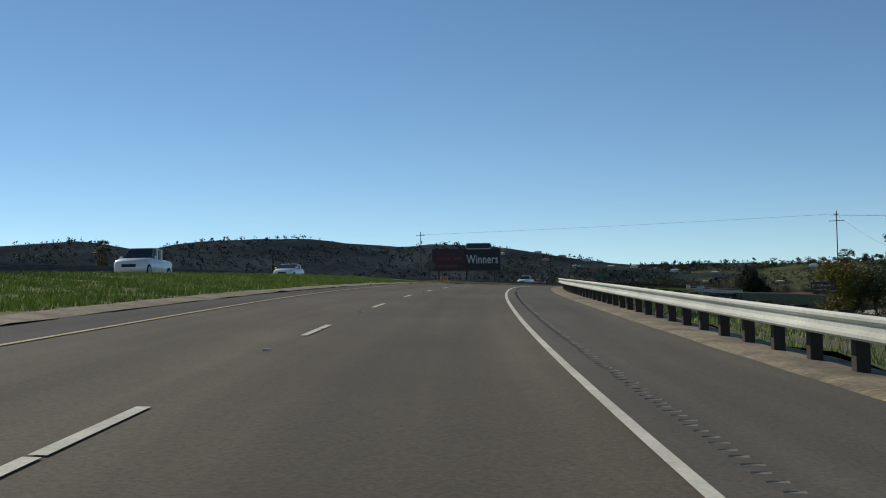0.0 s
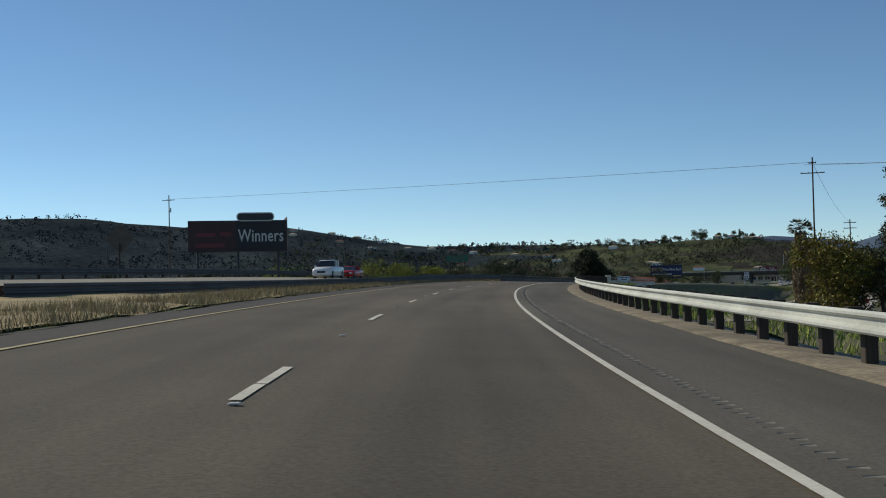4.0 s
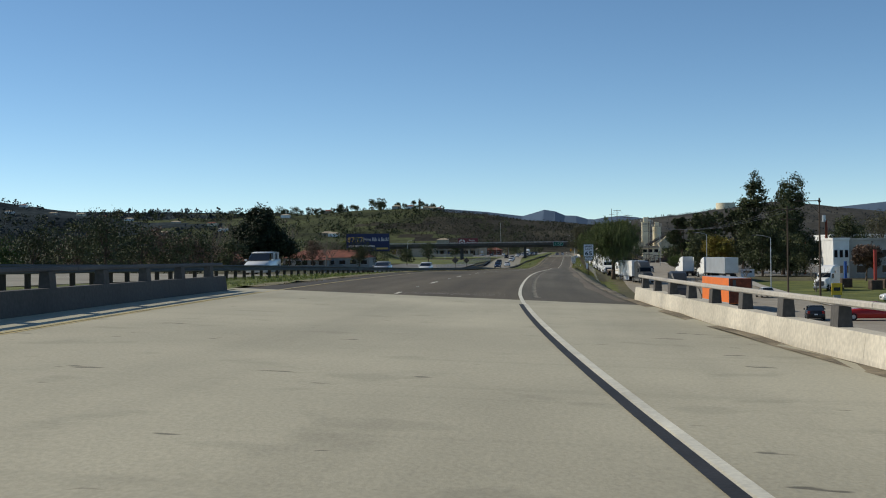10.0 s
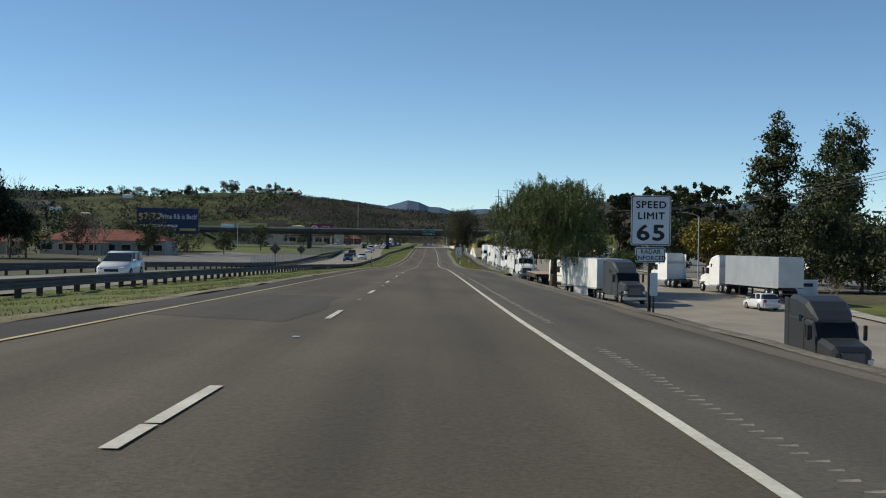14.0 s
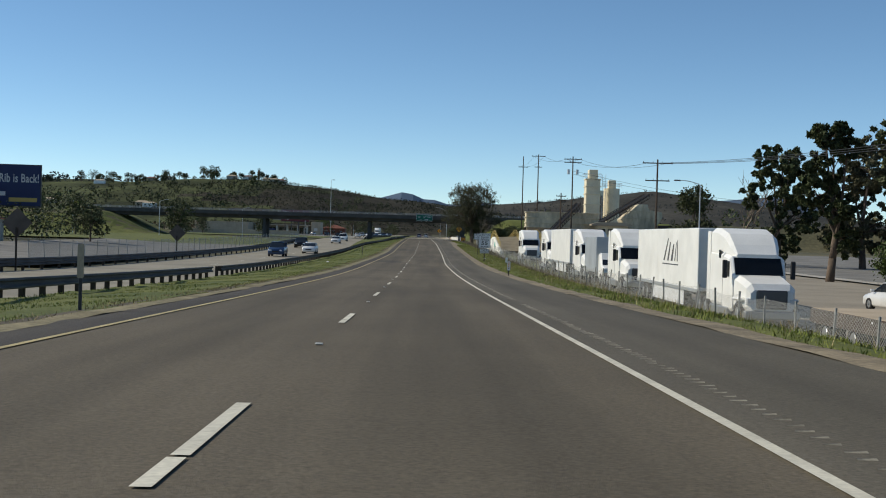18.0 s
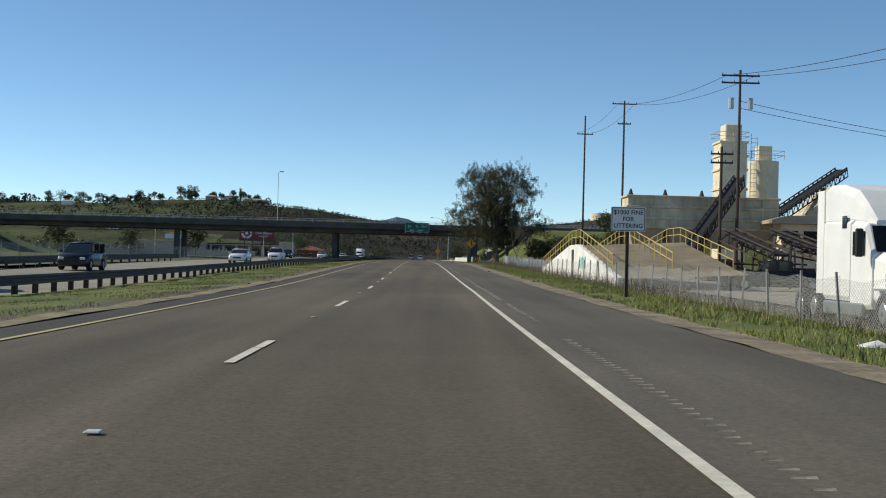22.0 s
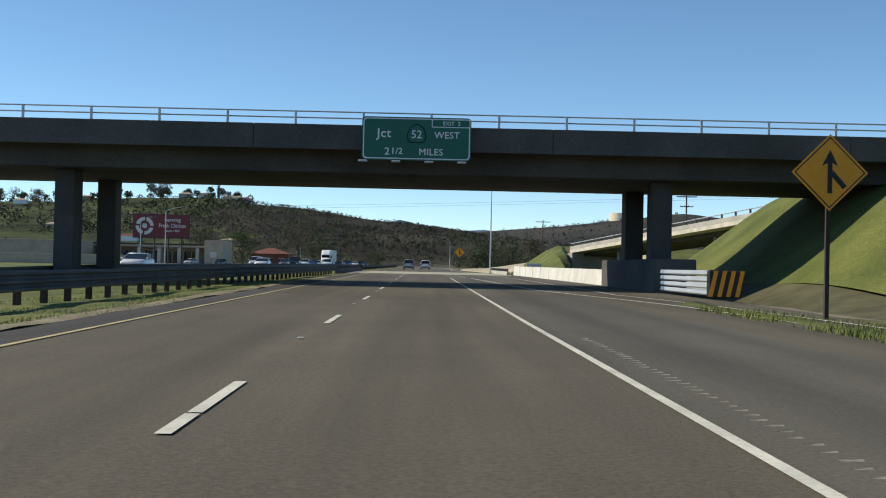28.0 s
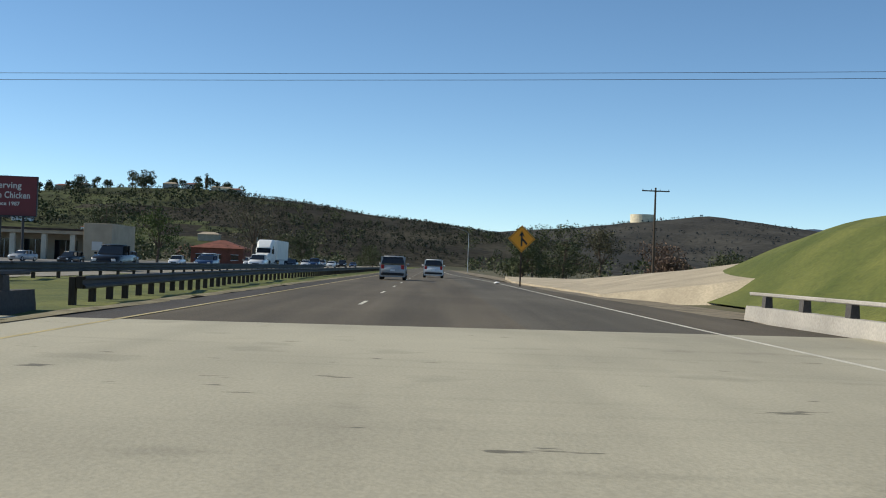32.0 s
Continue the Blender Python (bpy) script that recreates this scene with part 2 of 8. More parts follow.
M_RUST = mat("rusty_steel", (0.085, 0.060, 0.045), 0.75, 0.3, fine=12, coarse=1, amount=0.4)
M_BARK = mat("bark", (0.115, 0.085, 0.062), 0.95, fine=14, coarse=1.5, amount=0.35, bump=0.8, stretch=(1, 1, 0.25), bump_dist=0.03)
M_TWIG = mat("pale_twigs", (0.22, 0.18, 0.14), 0.95, amount=0.2)

# ---- parts ----


def part(name, bm, material, parent=None, label="", category="", group="", kind="", smooth=False):
    """Links a bmesh as one mesh object, under a parent if one is given."""
    me = bpy.data.meshes.new(name)
    bm.to_mesh(me)
    bm.free()
    me.materials.append(material)
    if smooth:
        me.polygons.foreach_set("use_smooth", [True] * len(me.polygons))
    ob = new(name, me)
    if parent:
        ob.parent = parent
    return tagged(ob, label, category, group, kind)


def thing(name, m, label, category, group="", kind=""):
    ob = new(name)
    ob.empty_display_size = 0.3
    ob.matrix_world = m
    return tagged(ob, label, category, group, kind)


def box(bm, x0, x1, y0, y1, z0, z1, bevel=0.0, m=None):
    vs = [bm.verts.new((x, y, z)) for x in (x0, x1) for y in (y0, y1) for z in (z0, z1)]
    fs = [bm.faces.new([vs[i] for i in q]) for q in ((0, 1, 3, 2), (4, 6, 7, 5), (0, 4, 5, 1), (2, 3, 7, 6), (0, 2, 6, 4), (1, 5, 7, 3))]
    if bevel:
        es = {e for f in fs for e in f.edges}
        out = bmesh.ops.bevel(bm, geom=list(es), offset=bevel, segments=1, affect="EDGES")
        vs = list({v for f in out["faces"] for v in f.verts} | {v for v in vs if v.is_valid})
    if m:
        bmesh.ops.transform(bm, matrix=m, verts=vs)
    return bm


def tube(bm, p, q, r0, r1=None, n=8, caps=True):
    """A tapered round bar from p to q."""
    p, q = Vector(p), Vector(q)
    r1 = r0 if r1 is None else r1
    turn = (q - p).to_track_quat("Z", "Y").to_matrix()
    rings = []
    for c, r in ((p, r0), (q, r1)):
        rings.append([bm.verts.new(c + turn @ Vector((r * math.cos(2 * math.pi * k / n), r * math.sin(2 * math.pi * k / n), 0))) for k in range(n)])
    for k in range(n):
        bm.faces.new((rings[0][k], rings[0][(k + 1) % n], rings[1][(k + 1) % n], rings[1][k]))
    if caps:
        bm.faces.new(rings[0][::-1]), bm.faces.new(rings[1])
    return bm


def prism(bm, outline, y0, y1, m=None):
    """An outline in x and z, drawn out from y0 to y1."""
    a = [bm.verts.new((x, y0, z)) for x, z in outline]
    b = [bm.verts.new((x, y1, z)) for x, z in outline]
    k = len(outline)
    for i in range(k):
        bm.faces.new((a[i], a[(i + 1) % k], b[(i + 1) % k], b[i]))
    bm.faces.new(a[::-1]), bm.faces.new(b)
    if m:
        bmesh.ops.transform(bm, matrix=m, verts=a + b)
    return bm


def new_bm():
    return bmesh.new()


# ---- the road's line ----
# heading in degrees at distances back from y = 20, along the right edge line
BACK = (0, 30, 60, 100, 160, 220, 280, 340, 400, 460)
HEAD = (0.0, 0.68, 1.80, 5.43, 11.70, 16.85, 21.39, 27.46, 31.16, 34.86)
_b = np.arange(0, 461.0)
_th = np.radians(np.interp(_b, BACK, HEAD))
_mid = (_th[1:] + _th[:-1]) / 2
_cx = np.concatenate([[0], np.cumsum(np.sin(_mid))])
_cy = 20 - np.concatenate([[0], np.cumsum(np.cos(_mid))])
# the road's height along it, and its bank
ZS = (-460, -379, -336, -292, -248, -189, -146, -117, -88, -59, -30, 0, 30, 60, 105, 136, 167, 198, 230, 261, 293, 325, 357, 388, 420, 483, 530, 594, 700, 1500, 4000)
ZZ = (-2.63, -0.03, 1.37, 2.49, 3.17, 3.80, 4.18, 4.19, 4.01, 3.82, 3.71, 3.53, 3.09, 2.68, 2.16, 1.75, 1.19, 0.61, 0.16, 0.01, 0.01, 0.14, 0.46, 0.73, 0.92, 1.10, 1.25, 1.41, 1.50, 2.00, 4.00)
BANK_S = (-460, -250, -180, -60, -15, 15, 40, 105, 4000)
BANK = (0.047, 0.047, 0.042, 0.040, 0.030, 0.016, 0.010, 0.0, 0.0)
_fs = np.arange(-460, 4001.0, 2.0)
_fz = np.interp(_fs, ZS, ZZ)
_fz = np.convolve(np.pad(_fz, 8, mode="edge"), np.ones(17) / 17, "valid")


# how far the lines wander from the smooth curve
WANDER_S = (-460, -380, -345, -315, -283, -255, -235, -205, -180, -120, -50, 8, 53, 115, 158, 190, 262, 318, 410, 430, 490, 540, 640, 700)
WANDER = (0.0, 0.03, 0.38, 0.56, 0.54, 0.34, 0.28, 0.14, -0.09, 0.02, -0.15, 0.15, -0.09, -0.13, -0.10, -0.20, -0.34, 0.08, 0.14, 0.14, -0.10, -0.11, -0.10, 0.0)


def road_z(s, lat):
    """Height of the pavement's plane at s along the road and lat to the right of the edge line."""
    return np.interp(s, _fs, _fz) - np.interp(s, BANK_S, BANK) * (np.clip(lat, -45, 12) + 1.8)


def road_xy(s, lat):
    s, lat = np.asarray(s, float), np.asarray(lat, float)
    i = np.clip(20 - s, 0, 460)
    x, y, h = np.interp(i, _b, _cx), np.interp(i, _b, _cy), np.interp(i, _b, _th)
    y = np.where(s > 20, s, y)
    lat = lat + np.interp(s, WANDER_S, WANDER)
    return x + lat * np.cos(h), y + lat * np.sin(h), h


def at(s, lat, dz=0.0, turn=0.0, level=True):
    """A pose on the road: x to its right, y along it, z up."""
    x, y, h = road_xy(s, lat)
    p = Vector((float(x), float(y), float(road_z(s, lat)) + dz))
    grade = 0 if level else math.degrees(math.atan2(float(road_z(s + 2, lat) - road_z(s - 2, lat)), 4))
    return pose(p.x, p.y, p.z, grade, 0, math.degrees(float(h)) + turn)


def strip(name, s0, s1, lats, dzs, material, step=4.0, parent=None, label="", category="", kind="structure", skew=0.0, rough=0.0):
    """A ribbon along the road; lats and dzs give its cross-section from left to right (numbers or functions of s)."""
    n = max(2, int((s1 - s0) / step) + 1)
    ss = np.linspace(s0, s1, n)
    co, uv = [], []
    for la, dz in zip(lats, dzs):
        la = np.array([la(v) for v in ss]) if callable(la) else np.full(n, float(la))
        dz = np.array([dz(v) for v in ss]) if callable(dz) else np.full(n, float(dz))
        sk = ss - skew * la
        x, y, _ = road_xy(sk, la)
        z = road_z(sk, la) + dz
        if rough:
            z = z + np.array([rough * noise.noise((a * 0.7, b * 0.7, 3.1)) for a, b in zip(x, y)])
        co.append(np.stack([x, y, z], 1))
        uv.append(np.stack([la, sk], 1))
    co, uv, k = np.array(co), np.array(uv), len(lats)
    me = bpy.data.meshes.new(name)
    faces = [(a * n + i, (a + 1) * n + i, (a + 1) * n + i + 1, a * n + i + 1) for a in range(k - 1) for i in range(n - 1)]
    me.from_pydata(co.reshape(-1, 3).tolist(), [], faces)
    flat = uv.reshape(-1, 2)
    layer = me.uv_layers.new(name="UVMap")
    idx = np.empty(len(me.loops), int)
    me.loops.foreach_get("vertex_index", idx)
    layer.data.foreach_set("uv", flat[idx].ravel())
    me.materials.append(material)
    me.polygons.foreach_set("use_smooth", [True] * len(me.polygons))
    ob = new(name, me)
    if parent:
        ob.parent = parent
    return tagged(ob, label, category, "", kind)


# ---- ground and hills ----

# skyline of the near ridge and of the ranges behind it: x, y, height
RIDGES = (
    # width towards the viewer, width behind, points
    (620, 500, ((-900, 2000, 78), (-560, 1870, 62), (-486, 1850, 65), (-390, 1835, 65), (-305, 1830, 72), (-234, 1825, 72), (-196, 1820, 68), (-159, 1815, 62), (-114, 1812, 53), (-76, 1812, 45), (-39, 1815, 32), (-12, 1820, 21), (30, 1850, 6))),
    (900, 700, ((-2300, 1150, 120), (-1972, 1371, 140), (-1869, 1487, 153), (-1764, 1593, 131), (-1695, 1657, 150), (-1518, 1801, 156), (-1358, 1912, 133), (-1274, 1964, 138), (-1178, 2018, 130), (-1080, 2068, 106), (-937, 2132, 84), (-725, 2210, 84), (-548, 2260, 82))),
    (900, 600, ((178, 2660, 14), (205, 2610, 66), (250, 2600, 77), (322, 2600, 82), (386, 2600, 87), (445, 2600, 102), (491, 2600, 89), (533, 2600, 70), (600, 2600, 50), (900, 2500, 40), (1600, 2300, 60))),
)


def ridge_z(x, y):
    z = np.zeros_like(x)
    for front, back, pts in RIDGES:
        for (ax, ay, az), (bx, by, bz) in zip(pts, pts[1:]):
            dx, dy = bx - ax, by - ay
            t = np.clip(((x - ax) * dx + (y - ay) * dy) / (dx * dx + dy * dy), 0, 1)
            px_, py_ = x - ax - t * dx, y - ay - t * dy
            dist = np.hypot(px_, py_)
            near = px_ * (0 - ax) + py_ * (300 - ay) > 0
            w = np.where(near, front, back)
            u = np.clip(1 - dist / w, 0, 1)
            z = np.maximum(z, (az + t * (bz - az)) * (0.62 * u ** 1.6 + 0.38 * u * u * (3 - 2 * u)))
    return z


def road_coords(x, y):
    """s and lat of places, for the ground's shape (vectorised over flat arrays)."""
    s, lat = y.copy(), x.copy()
    low = np.where(y < 20)[0]
    for block in np.array_split(low, max(1, len(low) // 4000)):
        d = (x[block, None] - _cx[None, ::2]) ** 2 + (y[block, None] - _cy[None, ::2]) ** 2
        k = d.argmin(1) * 2
        s[block] = 20 - k
        lat[block] = (x[block] - _cx[k]) * np.cos(_th[k]) + (y[block] - _cy[k]) * np.sin(_th[k])
    return s, lat


# level of the land on the right and on the left of the freeway
RIGHT_S = (-460, -380, -200, -60, 0, 100, 140, 160, 205, 240, 300, 380, 450, 700, 4000)
RIGHT_Z = (-6.0, -4.5, -3.0, -2.6, -2.5, -2.4, -1.8, -1.0, -0.8, -0.65, -0.5, -0.1, 0.6, 1.0, 3.0)
LEFT_S = (-460, -380, -250, -100, 0, 100, 300, 500, 800, 4000)
LEFT_Z = (-2.0, -0.5, 1.5, 0.5, 0.0, 0.0, 0.0, 0.6, 1.0, 3.0)


def smooth(a, b, v):
    u = np.clip((v - a) / (b - a), 0, 1)
    return u * u * (3 - 2 * u)


def bank_k(s, lat):
    """How far the bank beside the shoulder has come down to the land, 0 to 1."""
    end = np.interp(s, (-104, -60, 150, 175, 230, 400, 500), (13.0, 8.2, 8.2, 10.5, 11.0, 12.0, 13.0))
    return smooth(np.interp(s, (150, 190), (3.5, 4.2)), end, lat)


def ground_z(x, y):
    s, lat = road_coords(x, y)
    mid = road_z(s, np.clip(lat, -44, 5)) - 0.30 - 0.6 * smooth(-9.5, -15.0, lat)
    right = np.interp(s, RIGHT_S, RIGHT_Z)
    left = np.interp(s, LEFT_S, LEFT_Z)
    z = np.where(lat > 0, mid + (right - mid) * bank_k(s, lat), mid + (left - mid) * smooth(-44, -62, lat))
    # fills beside the overpass, the ramp mounds past it
    fill = smooth(10.5, 23.0, x) * smooth(500, 520, y) * (1 - smooth(544, 566, y)) * 7.0 + smooth(-78, -100, x) * smooth(500, 521, y) * (1 - smooth(543, 566, y)) * 7.0
    fill = np.maximum(fill, smooth(30, 42, x) * smooth(540, 560, y) * (1 - smooth(600, 640, y)) * 5.2)
    fill = np.maximum(fill, smooth(9.5, 18.0, x) * smooth(0, 22, y - 602 - 26 * smooth(14.5, 18.5, x)) * (1 - smooth(646, 690, y)) * 4.4 * (1 - 0.5 * smooth(40, 90, x)))
    z = z + fill
    far = np.hypot(x, y - 300)
    z = z + 0.5 * smooth(60, 200, np.abs(lat)) * np.sin(x * 0.021 + 1) * np.cos(y * 0.017)
    rise = ridge_z(x, y) * smooth(500, 900, far)
    return np.maximum(z, rise - 10 + 10 * smooth(0, 15, rise))


def spaced(near0, near1, step, growth, far0, far1, most):
    up, v, d = [near1], near1, step
    while v < far1:
        d = min(d * growth, most)
        v += d
        up.append(v)
    down, v, d = [], near0, step
    while v > far0:
        d = min(d * growth, most)
        v -= d
        down.append(v)
    return np.array(down[::-1] + list(np.arange(near0, near1, step)) + up)


gx = spaced(-70, 160, 3.0, 1.07, -4800, 4800, 30)
gy = spaced(-420, 760, 4.0, 1.06, -1500, 4850, 30)
GX, GY = np.meshgrid(gx, gy)
GZ = ground_z(GX.ravel(), GY.ravel()).reshape(GX.shape)
rough_far = smooth(700, 1100, np.hypot(GX, GY - 300))
GZ = GZ + rough_far * 3.0 * np.array([noise.noise((a * 0.012, b * 0.012, 0.5)) for a, b in zip(GX.ravel(), GY.ravel())]).reshape(GX.shape) * np.clip(GZ / 30, 0, 1)
me = bpy.data.meshes.new("ground")
nx, ny = len(gx), len(gy)
ii = (np.arange(ny - 1)[:, None] * nx + np.arange(nx - 1)[None]).ravel()
me.from_pydata(np.stack([GX, GY, GZ], -1).reshape(-1, 3).tolist(), [], np.stack([ii, ii + 1, ii + nx + 1, ii + nx], 1).tolist())
me.materials.append(M_GROUND), me.materials.append(M_HILL), me.materials.append(M_HILL_FAR), me.materials.append(M_HILL_BROWN), me.materials.append(M_HILL_HAZE)
cell_h = ridge_z(GX.ravel()[ii], GY.ravel()[ii])
cell_x, cell_y = GX.ravel()[ii], GY.ravel()[ii]
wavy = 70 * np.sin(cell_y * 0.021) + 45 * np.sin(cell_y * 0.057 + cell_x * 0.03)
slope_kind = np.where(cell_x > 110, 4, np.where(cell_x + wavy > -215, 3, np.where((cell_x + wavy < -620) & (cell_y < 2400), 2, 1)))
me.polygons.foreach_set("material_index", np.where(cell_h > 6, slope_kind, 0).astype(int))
me.polygons.foreach_set("use_smooth", [True] * len(me.polygons))
tagged(new("ground", me), "grassy valley floor rising to brush-covered hills", "ground", kind="structure")


def land(x, y):
    """Height of the ground at a place."""
    return float(ground_z(np.array([float(x)]), np.array([float(y)]))[0])


# far ranges, distance haze painted in as pale blue
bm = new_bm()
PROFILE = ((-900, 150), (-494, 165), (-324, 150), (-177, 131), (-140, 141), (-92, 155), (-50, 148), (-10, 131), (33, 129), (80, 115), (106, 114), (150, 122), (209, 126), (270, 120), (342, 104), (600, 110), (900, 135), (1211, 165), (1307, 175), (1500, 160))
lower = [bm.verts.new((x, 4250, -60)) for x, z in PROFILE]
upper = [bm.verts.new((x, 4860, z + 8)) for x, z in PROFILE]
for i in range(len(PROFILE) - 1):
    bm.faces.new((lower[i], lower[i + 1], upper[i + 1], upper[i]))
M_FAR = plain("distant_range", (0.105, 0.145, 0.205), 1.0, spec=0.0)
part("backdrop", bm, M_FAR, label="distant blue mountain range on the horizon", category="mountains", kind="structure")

# ---- carriageways ----
# the yellow line and the left edge of the pavement
YELLOW_S = (-458, -360, -270, -172, -110, -50, 14, 44, 134, 166, 260, 323, 420, 546, 2500)
YELLOW = (-7.0, -6.85, -7.45, -6.82, -7.07, -7.15, -7.1, -6.75, -6.67, -6.8, -6.62, -6.6, -6.92, -7.05, -7.2)
yellow_lat = lambda v: float(np.interp(v, YELLOW_S, YELLOW))
pave_left = lambda v: float(np.interp(v, (-458, -110, 20, 60, 168, 260, 326, 421, 546, 1000), (-8.42, -8.42, -8.4, -7.85, -7.75, -7.55, -7.45, -7.85, -8.2, -8.42)))


# the opposite carriageway swings closer and lies lower along the straight
opp_off = lambda v: float(np.interp(v, (-120, 60, 160, 330, 430, 530), (0.0, 2.8, 4.6, 4.6, 1.0, -2.0)))
opp_dz = lambda v: float(np.interp(v, (-120, -20, 480, 540), (0.0, -0.38, -0.38, -0.1)))


def median_dz(s, la):
    """The median swells into a bank beside the curve."""
    low = np.interp(s, (-90, -30, 470, 500), (0.0, 1.0, 1.0, 0.0)) * np.interp(la, (-18.7, -15.5, -12.5, -9.3), (0.0, -0.10, -0.11, 0.0))
    swell = np.interp(s, (-458, -262, -232, -120, -90), (1.0, 1.0, 0.35, 0.25, 0.0))
    return np.interp(la, (-18.7, -15.5, -12.0, -9.2, -8.35), (-0.03, -0.12, -0.12, -0.05, -0.02)) + low + swell * np.interp(la, (-18.9, -17.3, -13.5, -10.0, -8.6), (0.12, 0.46, 0.33, 0.10, 0.0))


road = strip("road", -458, 2600, (-8.45, -7.3, -3.65, -1.8, 0, 2.9), (0, 0, 0, 0, 0, 0), M_ASPHALT, 1.5, label="two-lane grey asphalt freeway carriageway with worn wheel tracks", category="road")
strip("shoulder", -458, 1000, (0.0, 0.9, lambda v: float(np.interp(v, (-112, -100, 110, 150, 380, 420, 450), (3.2, 3.06, 3.06, 2.95, 2.95, 3.4, 3.66)))), (0.006, 0.006, 0.006), M_SHOULDER, 1.5, label="dark asphalt right shoulder with rumble strip", category="shoulder")
strip("dusty_shoulder", -53, 110, (lambda v: 2.62 + 0.08 * math.sin(v * 0.21) + 0.05 * math.sin(v * 0.53), 2.75, 2.91), (0.0095, 0.0095, 0.0095), M_DUSTY, 2.0, label="pale dust drifted over the outer shoulder", category="shoulder")
strip("left_shoulder", -458, 1000, (pave_left, lambda v: (pave_left(v) + yellow_lat(v)) / 2, lambda v: yellow_lat(v) + 0.02), (0.006, 0.006, 0.006), M_LEFT_EDGE, 1.5, label="dark asphalt strip beside the yellow line", category="shoulder")
M_OPP = mat("worn_grey_concrete_pavement", (0.27, 0.245, 0.19), 0.9, fine=20, coarse=0.2, amount=0.2, bump=0.25)
MEDIAN_LATS = (-18.8, -17.6, -16.6, -15.5, -13.5, -12.0, -10.6, -9.2, -8.35)
opp = strip("road", -458, 2600, tuple((lambda v, q=q: q + opp_off(v)) for q in (-30.2, -27.4, -24.2, -20.5, -18.6)), (opp_dz,) * 5, M_OPP, 4.0, label="pale concrete opposite freeway carriageway", category="road")
strip("median", -458, 1600, (*((lambda v, q=q: q if q >= -13.5 else -13.5 + (q + 13.5) * (5.2 - opp_off(v)) / 5.2) for q in MEDIAN_LATS), lambda v: max(-8.3, pave_left(v) - 0.3)), (*((lambda v, q=q: float(median_dz(v, q)) + (opp_dz(v) * min(1.0, (-12.5 - q) / 6.0) if q < -12.5 else 0.0)) for q in MEDIAN_LATS), 0.0), M_GRASS, 2.0, label="grassy freeway median with a dry dusty edge", category="median", rough=0.12)
strip("verge", -104, 470, (lambda v: float(np.interp(v, (120, 160, 380, 420, 450, 470), (3.02, 2.92, 2.92, 3.36, 3.62, 5.05))), lambda v: float(np.interp(v, (120, 160, 380, 420, 450, 470), (3.35, 3.5, 3.6, 4.2, 4.5, 5.6))), lambda v: float(np.interp(v, (120, 160, 380, 420, 450, 470), (3.8, 4.3, 4.5, 5.4, 5.8, 6.6)))), (0.012, 0.01, lambda v: float(np.interp(v, (110, 160), (-0.4, -0.08)))), M_DIRT, 2.0, label="dusty gravel edge of the right shoulder", category="verge", rough=0.06)

# ---- lane markings ----
def ribbon(name, pts, width, material, dz=0.012, label="", category="marking"):
    """A painted line through places (s, lat)."""
    ps, pl = [p[0] for p in pts], [p[1] for p in pts]
    f = lambda v, o: float(np.interp(v, ps, pl)) + o
    return strip(name, ps[0], ps[-1], (lambda v: f(v, -width / 2), lambda v: f(v, width / 2)), (dz, dz), material, 3.0, road, label, kind="")


# far ends of the lane dashes: worn and unevenly laid on the curve, regular on the straight
DASH = [-440, -427, -413, -398, -384, -370, -357, -344, -332, -319, -307, -296, -285, -270, -259, -249, -233, -218, -204, -191, -177, -160, -145, -127, -109, -50, -35, -20, -5]
DASH_N = (0, 3, 7, 8, 12, 13, 17, 21, 28, 29, 33, 37, 39, 112)
DASH_S = (10.6, 55.1, 115.7, 131.3, 190.8, 205.1, 263.1, 322.3, 422.2, 436.4, 492.3, 547.6, 574.6, 1590)
DASH += [float(np.interp(k, DASH_N, DASH_S)) for k in range(80)]
rng_dash = random.Random(5)
dash_lat = lambda v: float(np.interp(v, (-190, -170, -120, -20, 12, 45, 150, 250, 300, 340, 430, 500), (-3.64, -3.5, -3.64, -3.64, -3.67, -3.42, -3.50, -3.46, -3.53, -3.57, -3.58, -3.65)))
for s1 in DASH:
    if not 584 < s1 < 619:
        cut = s1 - 1.2 - 1.3 * rng_dash.random()
        strip("lane_dash", max(s1 - 3.4, -51.7) if s1 == -50 else s1 - 3.4, cut - 0.07, (lambda v: dash_lat(v) - 0.055, lambda v: dash_lat(v) + 0.055), (0.012, 0.012), M_PAINT_W, 1.7, road, kind="")
        strip("lane_dash", cut, s1, (lambda v: dash_lat(v) - 0.05, lambda v: dash_lat(v) + 0.06), (0.012, 0.012), M_PAINT_W, 1.7, road, kind="")
M_REFL = plain("lane_reflector", (0.62, 0.60, 0.52), 0.35)
bm = new_bm()
box(bm, -0.05, 0.05, -0.05, 0.05, 0, 0.018, 0.008)
me_dot = bpy.data.meshes.new("reflector")
bm.to_mesh(me_dot), bm.free()
me_dot.materials.append(M_REFL)
for k, s1 in enumerate(DASH[:70]):
    s1 = s1 + 6.3
    if -102 < s1 < -52 or s1 > 584:
        continue
    ob = new("reflector", me_dot)
    ob.parent, ob.matrix_world = road, at(s1, dash_lat(s1) + 0.05 * math.sin(k), 0.008)
ribbon("edge_line", [(-458, 0), (557, 0)], 0.105, M_PAINT_W, label="solid white edge line")
ribbon("left_edge_line", list(zip(YELLOW_S, YELLOW)), 0.10, M_PAINT_Y, label="solid yellow left edge line")
ribbon("gore_line", [(480, 6.6), (503, 5.4), (520, 2.9), (541, 2.15), (557, 1.5)], 0.15, M_PAINT_W)
